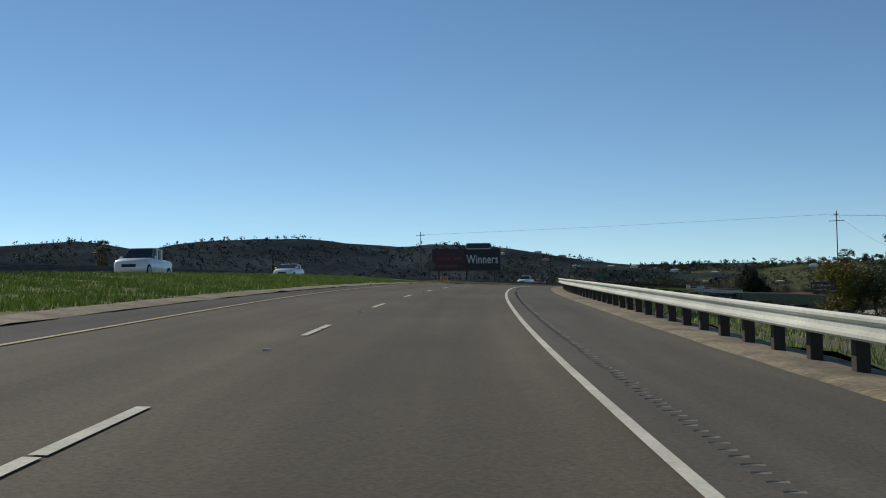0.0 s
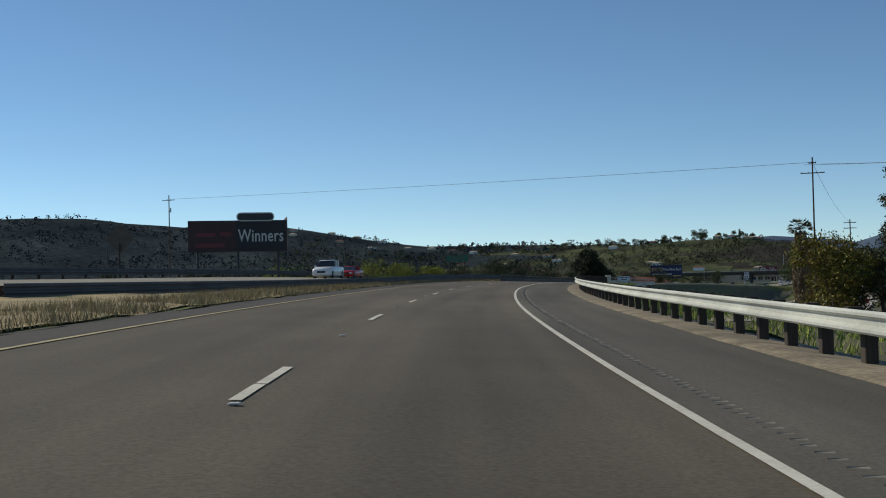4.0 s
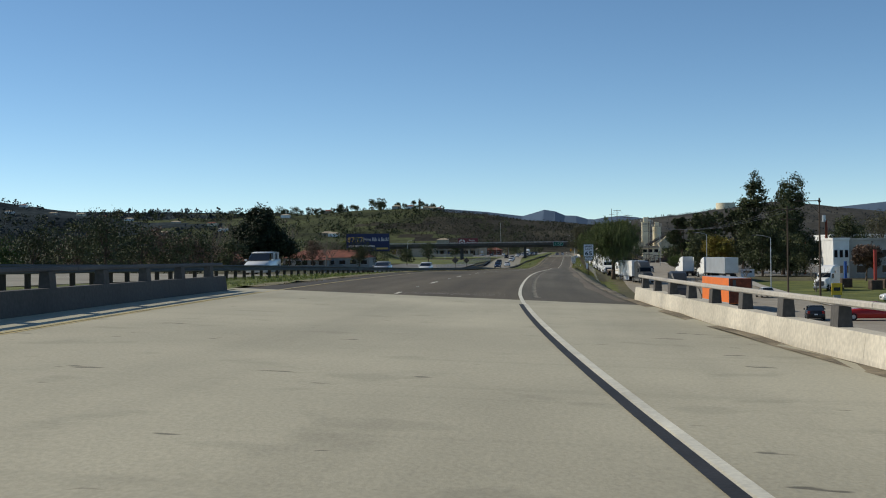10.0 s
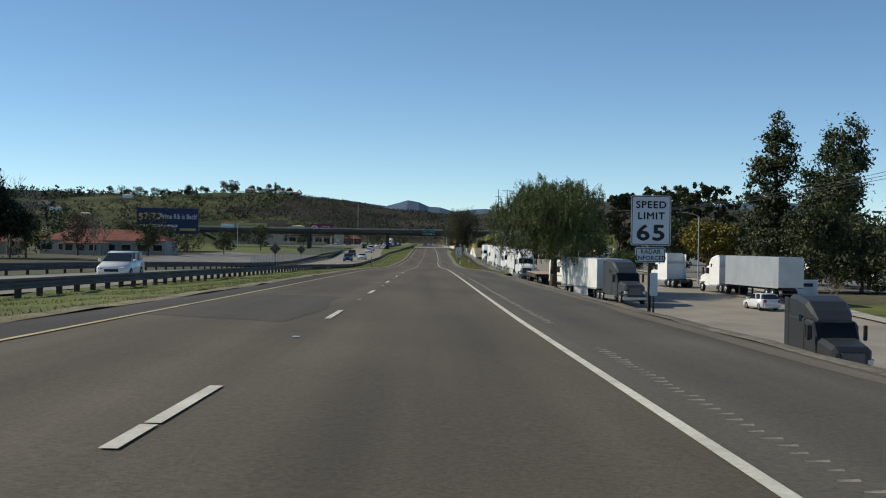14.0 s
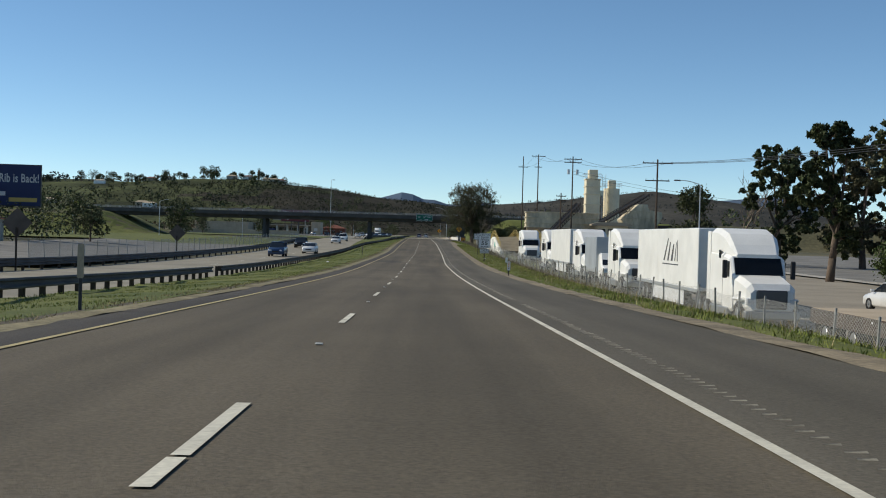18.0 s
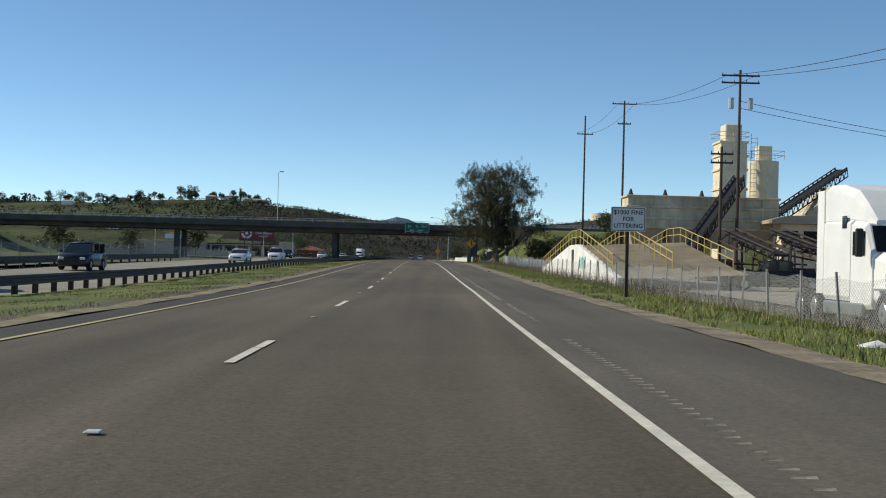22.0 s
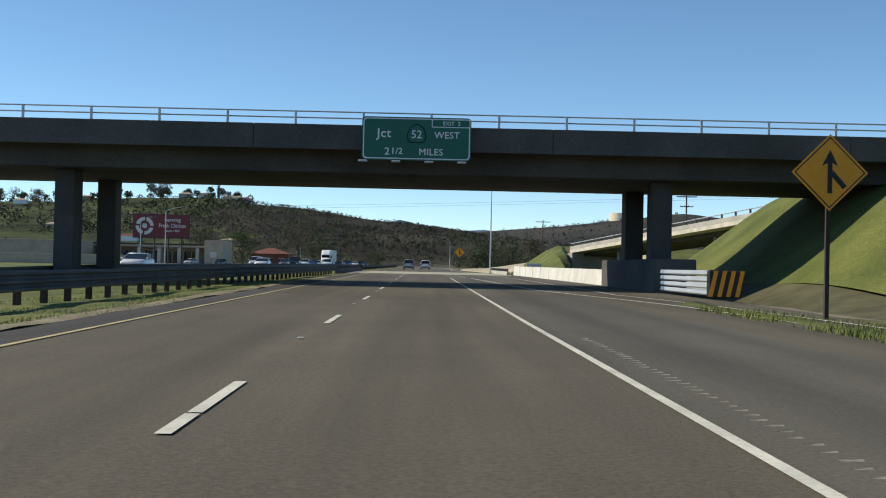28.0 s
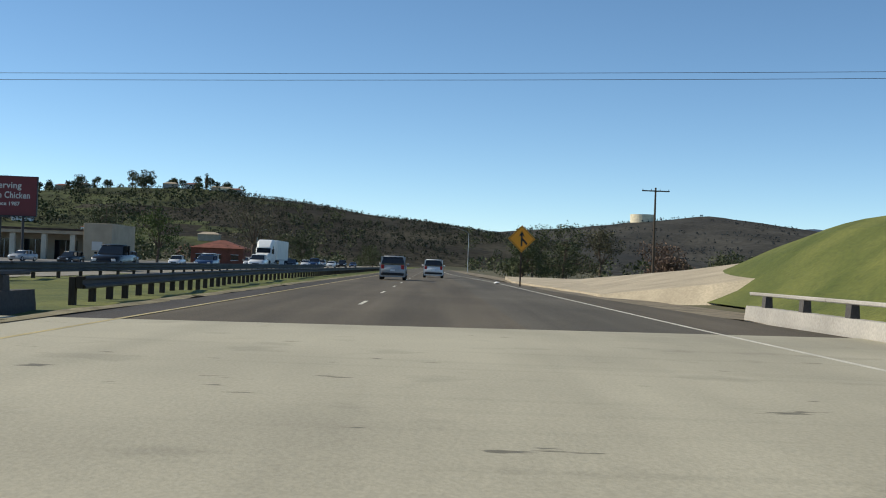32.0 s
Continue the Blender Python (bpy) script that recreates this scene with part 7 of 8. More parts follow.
part("rubble_heap", bm, mat("pale_rubble", (0.42, 0.38, 0.31), 0.95, amount=0.2, island=0.25), label="heap of pale broken concrete rubble", category="rubble", kind="stuff")


# ---- buildings ----
def building(x0, x1, y0, y1, h, wall, label, roof=None, windows=0, base=None, eave=0.5, ridge=1.4, category="building", floors=1, wall_name="wall"):
    g = land((x0 + x1) / 2, (y0 + y1) / 2) if base is None else base
    root = thing("building", pose((x0 + x1) / 2, (y0 + y1) / 2, g), label, category)
    w, d = (x1 - x0) / 2, (y1 - y0) / 2
    part("wall", box(new_bm(), -w, w, -d, d, -1, h, 0.02), wall, root)
    if roof:
        part("roof", loft(new_bm(), [[(-w - eave, -d - eave, h + 0.004), (w + eave, -d - eave, h + 0.004), (w + eave, d + eave, h + 0.004), (-w - eave, d + eave, h + 0.004)], [(-w + d * 0.8, -0.1, h + ridge), (w - d * 0.8, -0.1, h + ridge), (w - d * 0.8, 0.1, h + ridge), (-w + d * 0.8, 0.1, h + ridge)]]), roof, root)
    else:
        part("parapet", box(new_bm(), -w - 0.1, w + 0.1, -d - 0.1, d + 0.1, h - 0.25, h + 0.25, 0.03), wall, root)
    for f in range(floors):
        for k in range(windows):
            xc = -w + (k + 0.5) * 2 * w / windows
            ww = min(1.0, w / windows * 0.6)
            z0 = 0.9 + f * 3.0
            wd = part("window", box(new_bm(), xc - ww, xc + ww, -d - 0.035, -d - 0.005, z0, z0 + 1.4), M_GLASS_DARK, root)
            part("window_frame", box(new_bm(), xc - ww - 0.08, xc + ww + 0.08, -d - 0.06, -d - 0.036, z0 - 0.1, z0, 0.01), M_SIGN_WHITE, wd)
            part("window_head", box(new_bm(), xc - ww - 0.08, xc + ww + 0.08, -d - 0.06, -d - 0.036, z0 + 1.4, z0 + 1.5, 0.01), M_SIGN_WHITE, wd)
    return root


def shop():
    """A flat-roofed shop front with a deep canopy on piers and a tall end wall."""
    root = thing("shop", pose(-78, 812, 1.2), "flat-roofed tan shop with a recessed front and tall end wall", "building")
    part("back_wall", box(new_bm(), -22, 15.5, 3.0, 14, -1, 5.0, 0.02), M_TAN, root)
    part("canopy", box(new_bm(), -22.5, 15.6, -1.6, 14.2, 4.6, 5.5, 0.04), M_TAN, root)
    part("end_wall", box(new_bm(), 15.7, 20.6, -2.4, 14.4, -1, 6.7, 0.04), M_TAN, root)
    part("roof_trim", box(new_bm(), -22.6, 15.65, -1.75, -1.61, 5.2, 5.6, 0.02), M_RUST, root)
    for x in (-19, -13.5, -8, -2.5, 3, 8.5, 13.5):
        part("pier", box(new_bm(), x - 0.45, x + 0.45, -1.3, -0.5, -1, 4.59, 0.03), M_CONC_WHITE, root)
    for x in (-16.2, -10.7, -5.2, 0.3, 5.8, 11.2):
        wd = part("shop_window", box(new_bm(), x - 2.0, x + 2.0, 2.9, 2.99, 0.2, 3.6), M_GLASS_DARK, root)
        part("mullion", box(new_bm(), x - 0.06, x + 0.06, 2.82, 2.89, 0.2, 3.6), M_SIGN_WHITE, wd)
    part("notice", box(new_bm(), 17.2, 19.0, -2.44, -2.41, 2.0, 3.5), M_PALE, root, "pale notice on the end wall")
    part("poster", box(new_bm(), -6.8, -3.4, -1.40, -1.32, 0.6, 3.0), M_NAVY, root, "blue and white window poster")


building(-92, -63, 318, 332, 3.2, M_CONC, "long pale stucco house with red tile roofs", M_ROOF, 8, ridge=2.6)
building(-84, -76, 309, 318, 2.6, M_CONC, "low wing with a red tile roof", M_ROOF, 3, ridge=1.2)
building(-125, -104, 322, 336, 3.2, M_CONC, "pale stucco house with a red tile roof", M_ROOF, 5, ridge=2.4)
building(-112, -94, 300, 312, 2.8, M_TAN, "low tan house with a red tile roof", M_ROOF, 4, ridge=2.0)
shop()
building(-120, -93, 790, 815, 5.5, M_TAN, "windowless tan block-built shop", None, 0, base=1.2)
building(-66, -52, 925, 940, 4.0, M_ROOF, "low house with a brown roof", M_ROOF, 3, base=1.4, ridge=2.2)
building(74, 100, 262, 285, 8.6, M_WHITE, "white flat-roofed warehouse with a blue sign", None, 5, floors=2)
building(72, 86, 236, 250, 5.6, M_WHITE, "white two-storey office building", None, 4, floors=1)
building(60, 90, 120, 140, 6.5, M_CONC_WHITE, "pale warehouse behind the lawn", None, 4, floors=2)
building(53, 56, 157, 168, 7.4, M_WHITE, "white two-storey block at the end of a grey building", None, 3, floors=2)
building(56.1, 80, 157.6, 168, 7.3, M_CONC, "grey two-storey commercial building", None, 5, floors=2)
mast = thing("drill_mast", pose(57, 183, land(57, 183)), "slim drilling mast painted red and yellow", "mast")
part("lower_section", tube(new_bm(), (0, 0, -0.5), (0, 0, 7.5), 0.28, 0.26, n=10), M_YSIGN, mast, "yellow lower section")
part("upper_section", tube(new_bm(), (0, 0, 7.5), (0, 0, 11.5), 0.30, 0.24, n=10), M_BURNT, mast, "red upper section")
part("second_boom", tube(new_bm(), (-4.5, 0, -0.5), (-4.5, 0, 7.0), 0.26, 0.2, n=10), M_BURNT, mast, "red boom")
part("block_wall", box(new_bm(), -110, -58, 702, 702.3, 0.2, 3.0, 0.03), M_TAN, label="long tan block wall behind a grassy field", category="wall")
# petrol station canopy seen past the lamp posts
cn = thing("canopy", pose(66, 176, land(66, 176)), "white flat canopy on two columns", "canopy")
part("roof", box(new_bm(), -5, 5, -4, 4, 4.6, 5.5, 0.05), M_WHITE, cn)
for x in (-3.5, 3.5):
    part("column", box(new_bm(), x - 0.25, x + 0.25, -0.25, 0.25, -0.5, 4.6, 0.03), M_WHITE, cn)
ys = thing("yard_sign", pose(40.6, 94.6, land(40.6, 94.6)), "yellow sign board on the lawn", "sign")
part("panel", box(new_bm(), -0.75, 0.75, -0.06, 0.06, 0.5, 2.2, 0.03), M_YSIGN, ys)
part("base", box(new_bm(), -0.5, 0.5, -0.1, 0.1, -0.3, 0.5), M_CONC, ys)
part("print_bar", box(new_bm(), -0.45, 0.45, -0.075, -0.065, 1.1, 1.6), M_SIGN_BLACK, ys)
wb2 = thing("address_board", pose(37.0, 158, land(37, 158)), "white board on the kerb with dark print", "sign")
part("panel", box(new_bm(), -1.3, 1.3, -0.05, 0.05, 0.4, 1.9, 0.02), M_SIGN_WHITE, wb2)
part("print_bar", box(new_bm(), -0.8, 0.8, -0.062, -0.055, 1.2, 1.55), M_SIGN_BLACK, wb2)
for k, (x, y, h, c) in enumerate(((52, 120, 6.5, (0.45, 0.05, 0.03)), (55, 124, 5.5, (0.03, 0.12, 0.40)), (58, 122, 7.5, (0.62, 0.20, 0.03)), (49, 128, 4.5, (0.03, 0.10, 0.35)))):
    root = thing("rig_mast", pose(x, y, land(x, y)), "brightly painted machine mast in a yard", "machine")
    part("mast", box(new_bm(), -0.22, 0.22, -0.22, 0.22, 0, h, 0.03), plain(f"machine_paint_{k}", c, 0.5), root)
    part("body", box(new_bm(), -0.9, 0.9, -1.2, 1.2, 0, 1.6, 0.1), M_RUST, root)
# water tank and ridge houses
tk = thing("water_tank", pose(330, 2560, float(ridge_z(np.array([330.0]), np.array([2560.0]))[0]) - 1), "round pale water tank on the hill", "water tank")
part("drum", tube(new_bm(), (0, 0, -3), (0, 0, 12), 20, n=28), M_CREAM, tk)

# striped marker at the blunt end of the median rail
om = thing("object_marker", at(-229.5, -14.6), "yellow and black striped marker on the guardrail end", "road marker")
part("board", box(new_bm(), -0.42, 0.42, 0, 0.03, 0.25, 0.80, 0.01), M_AMBER, om)
for k in range(3):
    part("stripe", prism(new_bm(), [(-0.40 + k * 0.28, 0.26), (-0.27 + k * 0.28, 0.26), (-0.10 + k * 0.24, 0.79), (-0.23 + k * 0.24, 0.79)], -0.006, -0.003), M_SIGN_BLACK, om)
post(om, 0, -0.6, 0.7, 0.035, 0.05)

# pale name board on posts past the bridge's end block
nb = thing("name_board", at(-101, 5.2), "pale board with worn lettering beside the bridge", "sign")
part("panel", rounded(new_bm(), 1.6, 0.56, 0.04, 0.0, 0, 0.62, 0.02), M_SIGN_WHITE, nb)
for x0, x1, z in ((-0.70, 0.05, 0.74), (0.15, 0.45, 0.74), (0.52, 0.72, 0.74), (-0.35, 0.40, 0.50)):
    part("print_bar", box(new_bm(), x0, x1, -0.027, -0.022, z - 0.05, z + 0.05), M_SIGN_BACK, nb)
post(nb, -0.6, -1.2, 0.8, 0.01, 0.04), post(nb, 0.6, -1.2, 0.8, 0.01, 0.04)

# ---- trees ----
def foliage(name, color, tint, rough=0.65, island=0.45):
    return mat(name, color, rough, fine=3.0, coarse=0.5, amount=0.30, bump=0.0, tint=tint, island=island, spec=0.25)


F_DARK = foliage("dark_foliage", (0.046, 0.060, 0.024), (0.085, 0.100, 0.038))
F_OLIVE = foliage("olive_foliage", (0.068, 0.082, 0.034), (0.115, 0.130, 0.056))
F_PINE = foliage("dark_pine_needles", (0.026, 0.036, 0.016), (0.046, 0.058, 0.026))
F_BRUSH = foliage("hillside_brush", (0.040, 0.046, 0.030), (0.060, 0.066, 0.042), 0.9, 0.2)
# copy of the brush for far ridges, blued to carry haze
F_FAR_BRUSH = foliage("hazed_hillside_brush", (0.034, 0.046, 0.052), (0.050, 0.064, 0.068), 0.9, 0.2)
F_EUC = foliage("eucalyptus_foliage", (0.075, 0.080, 0.042), (0.135, 0.122, 0.064))
F_PEPPER = foliage("pepper_tree_foliage", (0.085, 0.115, 0.036), (0.155, 0.185, 0.060))
F_GREEN = foliage("green_foliage", (0.055, 0.085, 0.020), (0.090, 0.130, 0.030))
F_YELLOW = foliage("yellow_green_foliage", (0.24, 0.27, 0.030), (0.34, 0.34, 0.045))
F_AMBER = foliage("amber_foliage", (0.26, 0.17, 0.025), (0.20, 0.20, 0.035))
F_BROWN = foliage("bare_brown_twigs", (0.135, 0.085, 0.060), (0.19, 0.125, 0.085))
F_PALM = foliage("palm_fronds", (0.070, 0.080, 0.030), (0.130, 0.115, 0.050))
F_THATCH = foliage("dry_palm_skirt", (0.20, 0.14, 0.075), (0.27, 0.20, 0.11))


def leaf_mesh(name, centres, sizes, material, seed, droop=0.0, slim=0.5):
    """One small folded quad a leaf."""
    r = np.random.RandomState(seed)
    n = len(centres)
    a = r.normal(size=(n, 3))
    a[:, 2] = a[:, 2] * (1 - droop) - droop * 2.2
    a /= np.linalg.norm(a, axis=1)[:, None]
    b = np.cross(a, r.normal(size=(n, 3)))
    b /= np.linalg.norm(b, axis=1)[:, None]
    s = sizes[:, None]
    pts = np.stack([centres - a * s * 0.5, centres + b * s * slim * 0.5, centres + a * s * 0.5, centres - b * s * slim * 0.5], 1).reshape(-1, 3)
    me = bpy.data.meshes.new(name)
    me.vertices.add(4 * n), me.loops.add(4 * n), me.polygons.add(n)
    me.vertices.foreach_set("co", pts.ravel())
    me.loops.foreach_set("vertex_index", np.arange(4 * n))
    me.polygons.foreach_set("loop_start", np.arange(0, 4 * n, 4))
    me.update(calc_edges=True)
    me.materials.append(material)
    return me


def lobes_cloud(lobes, count, seed, clumps=26, spread=0.20, shell=0.62):
    """Leaf places in clumps round the shells of ellipsoid lobes."""
    r = np.random.RandomState(seed)
    vol = np.array([l[3] * l[4] * l[5] for l in lobes]) ** 0.75
    out = []
    for (x, y, z, rx, ry, rz), k in zip(lobes, (count * vol / vol.sum()).astype(int)):
        d = r.normal(size=(clumps, 3))
        d /= np.linalg.norm(d, axis=1)[:, None]
        cc = d * r.uniform(shell, 1.0, (clumps, 1))
        pick = r.randint(0, clumps, k)
        w = r.uniform(0.5, 1.25, clumps)[pick][:, None]
        p = cc[pick] + r.normal(size=(k, 3)) * spread * w
        out.append(p * (rx, ry, rz) + (x, y, z))
    return np.concatenate(out)


def strands(anchors, each, lo, hi, jitter, seed):
    """Leaves strung below each anchor, as on weeping twigs."""
    r = np.random.RandomState(seed)
    n = len(anchors)
    ln = r.uniform(lo, hi, n)[:, None]
    t = np.sort(r.uniform(0, 1, (n, each)), 1)
    sway = r.normal(size=(n, 1, 2)) * 0.12 * t[..., None] * ln[..., None]
    xy = anchors[:, None, :2] + sway + r.normal(size=(n, each, 2)) * jitter
    z = anchors[:, None, 2] - t * ln + r.normal(size=(n, each)) * jitter
    return np.concatenate([xy, z[..., None]], 2).reshape(-1, 3)


def tree(x, y, h, spread, leaf, label, seed, count=5000, size=0.32, trunk_h=0.3, lobes=7, crown_low=0.32, droop=0.0, slim=0.5, shape="round", trunk_r=None, base=None, ox=0.0, clumps=24, gap=0.20, category="tree", name="tree", group="", weep=None):
    """A trunk that forks into limbs, each with a lobe of leaves."""
    rng = random.Random(seed)
    if count < 10000 and -80 < y < 520 and -20 < x < 70:
        count, size, clumps, gap = int(count * 1.8), size * 1.06, clumps + 14, gap * 0.85
    g = land(x, y) if base is None else base
    root = thing(name, pose(x, y, g), label, category, group)
    tr = trunk_r or h * 0.022
    th = h * trunk_h
    lob = []
    for k in range(lobes):
        a = 2 * math.pi * (k + rng.random() * 0.7) / lobes
        if shape == "cone":
            t = (k + 0.5) / lobes
            z = h * (crown_low + (1 - crown_low) * t * 0.93)
            rad = spread * (1.0 - 0.62 * t) * rng.uniform(0.8, 1.15)
            lob.append((rad * 0.25 * math.cos(a), rad * 0.25 * math.sin(a), z, rad * 0.85, rad * 0.85, h * 0.75 / lobes * 1.1))
        else:
            t = rng.random()
            rad = spread * (0.35 + 0.30 * rng.random()) * (1 - 0.35 * t)
            z = h * (crown_low + 0.10 + (0.80 - crown_low) * t)
            q = spread * rng.uniform(0.38, 0.55)
            lob.append((rad * math.cos(a), rad * math.sin(a), min(z, h - q * 0.75), q, q, q * rng.uniform(0.65, 0.95) * (0.8 if shape == "flat" else 1)))
    if shape != "cone":
        q = spread * 0.5
        lob.append((0, 0, h - q * 0.8, q, q, q * 0.8))
    lob = [(a[0] + ox, *a[1:]) for a in lob]
    bm = new_bm()
    lean = Vector((rng.uniform(-0.04, 0.04) * h, rng.uniform(-0.04, 0.04) * h, th))
    tube(bm, (0, 0, -0.5), lean * 0.5, tr * 1.35, tr * 1.05, n=9)
    tube(bm, lean * 0.5, lean, tr * 1.05, tr * 0.9, n=9)
    if shape == "cone":
        tube(bm, lean, (0, 0, h * 0.95), tr * 0.9, tr * 0.12, n=7)
    part("trunk", bm, M_BARK, root, smooth=True)
    if shape != "cone":
        for lx, ly, lz, q, _, _ in lob:
            bm = new_bm()
            m1 = lean.lerp(Vector((lx, ly, lz)), 0.5) + Vector((rng.uniform(-0.3, 0.3), rng.uniform(-0.3, 0.3), 0.25)) * spread * 0.15
            tube(bm, lean, m1, tr * 0.6, tr * 0.38, n=6)
            tube(bm, m1, (lx, ly, lz), tr * 0.38, tr * 0.14, n=6)
            for _ in range(5):
                e = Vector((lx, ly, lz)) + Vector((rng.uniform(-1, 1), rng.uniform(-1, 1), rng.uniform(-0.4, 1))) * q * 0.8
                tube(bm, m1.lerp(Vector((lx, ly, lz)), rng.uniform(0.2, 0.9)), e, tr * 0.14, tr * 0.04, n=4)
            part("limb", bm, M_BARK, root)
    pts = lobes_cloud(lob, count if weep is None else count // weep[0], seed, clumps, gap)
    if weep:
        pts = strands(pts, *weep, seed)
    r = np.random.RandomState(seed)
    ob = new("crown", leaf_mesh("crown", pts, size * r.uniform(0.6, 1.3, len(pts)), leaf, seed, droop, slim))
    ob.parent = root
    return root


def bare_tree(x, y, h, label, seed, base=None, twig=M_TWIG, depth=5, group="", girth=0.016):
    rng = random.Random(seed)
    g = land(x, y) if base is None else base
    root = thing("bare_tree", pose(x, y, g), label, "tree", group)
    tb, bb_ = new_bm(), new_bm()

    def grow(p, d, ln, r, k):
        q = p + d * ln
        tube(tb if k == 0 else bb_, p, q, r, r * 0.7, n=6 if k < 2 else 4, caps=False)
        if k >= depth:
            return
        for _ in range(3 if k < 3 else 2):
            nd = (d + Vector((rng.uniform(-1, 1), rng.uniform(-1, 1), rng.uniform(-0.25, 0.7))) * 0.75).normalized()
            grow(p.lerp(q, rng.uniform(0.6, 1.0)), nd, ln * rng.uniform(0.6, 0.85), r * 0.6, k + 1)

    grow(Vector((0, 0, -0.3)), Vector((0.05, 0, 1)).normalized(), h * 0.30, h * girth, 0)
    part("trunk", tb, twig, root)
    part("branching", bb_, twig, root)
    return root


def palm(x, y, crown_z, label, seed, base=None):
    rng = random.Random(seed)
    g = land(x, y) if base is None else base
    root = thing("palm_tree", pose(x, y, g), label, "palm")
    h = crown_z - g
    bm = new_bm()
    for k in range(10):
        tube(bm, (0, 0, -0.4 + k * h / 10), (0, 0, -0.4 + (k + 1) * h / 10), 0.42 - 0.012 * k, 0.38 - 0.012 * k, n=10, caps=False)
    part("trunk", bm, M_BARK, root)
    r = np.random.RandomState(seed)
    n = 5200
    t = r.uniform(0, 1, n)
    ang = r.uniform(0, 2 * math.pi, n)
    rad = 0.6 + 0.95 * np.sin((0.15 + 0.75 * t) * math.pi) * r.uniform(0.4, 1.0, n)
    pts = np.stack([rad * np.cos(ang), rad * np.sin(ang), h * 0.06 + t * h * 0.90], 1)
    ob = new("dry_skirt", leaf_mesh("dry_skirt", pts, r.uniform(0.5, 0.9, n), F_THATCH, seed, 0.85, 0.16))
    ob.parent = root
    for k in range(46):
        a, up = 2 * math.pi * k / 46 + rng.uniform(-0.1, 0.1), rng.uniform(-0.5, 1.1)
        d = Vector((math.cos(a) * math.cos(up), math.sin(a) * math.cos(up), math.sin(up)))
        c = Vector((0, 0, h)) + d * rng.uniform(1.1, 1.5)
        bm = new_bm()
        tube(bm, (0, 0, h - 0.1), c, 0.03, 0.02, n=4)
        side = d.cross(Vector((0, 0, 1))).normalized()
        for j in range(13):
            f = (j - 6) / 6
            tip = c + (d * (1.15 - 0.35 * abs(f)) + side * f * 1.0 + Vector((0, 0, -0.28 * abs(f) - 0.12))) * 0.95
            w = side.cross(d) * 0.03 + side * 0.04
            bm.faces.new([bm.verts.new(c), bm.verts.new(c.lerp(tip, 0.5) + w), bm.verts.new(tip), bm.verts.new(c.lerp(tip, 0.5) - w)])
        part("frond", bm, F_PALM, root)
    return root


palm(27.1, -32.8, 12.6, "tall fan palm with a dry shaggy skirt", 3)
# right side, from the curve to the overpass
tree(35, -75, 13.0, 7.0, F_AMBER, "broad tree with amber and green leaves", 11, 7000, 0.42, crown_low=0.08, base=-3)
tree(41.5, -70, 13, 7.5, F_OLIVE, "dark olive broad tree behind the guardrail", 12, 6000, 0.42, crown_low=0.08, base=-3)
tree(49, -84, 13, 7, F_DARK, "dark broad tree behind the guardrail", 13, 4500, 0.5, crown_low=0.1, base=-3)
tree(44, -56, 24, 4.0, F_EUC, "tall slender eucalyptus behind the palm", 14, 6000, 0.45, crown_low=0.35, lobes=9)
tree(31, -18, 8, 5, F_AMBER, "low amber-leaved tree by the palm", 15, 3500, 0.4, crown_low=0.1)
bare_tree(20.5, -66, 5.6, "brown leafless shrubby tree", 16, twig=M_BARK)
tree(11.3, 161.5, 11.9, 7.0, F_PEPPER, "large drooping pepper tree beside the fence", 21, 150000, 0.185, ox=-0.5, crown_low=0.44, droop=0.66, slim=0.34, weep=(34, 0.4, 1.4, 0.08), lobes=14, base=-0.85, clumps=34, gap=0.16, trunk_r=0.36)
tree(43.2, 193, 22.4, 5.6, F_DARK, "tall dark conifer with a narrow crown", 22, 15000, 0.5, shape="cone", crown_low=0.14, lobes=9, clumps=18)
tree(50.2, 187, 21.5, 7.6, F_DARK, "tall dark conifer with a broad crown", 23, 17000, 0.5, shape="cone", crown_low=0.22, lobes=8, clumps=18)
tree(47.5, 181, 15.5, 7.0, F_DARK, "dark conifer with an uneven crown", 24, 13000, 0.5, shape="cone", crown_low=0.15, lobes=7, clumps=18)
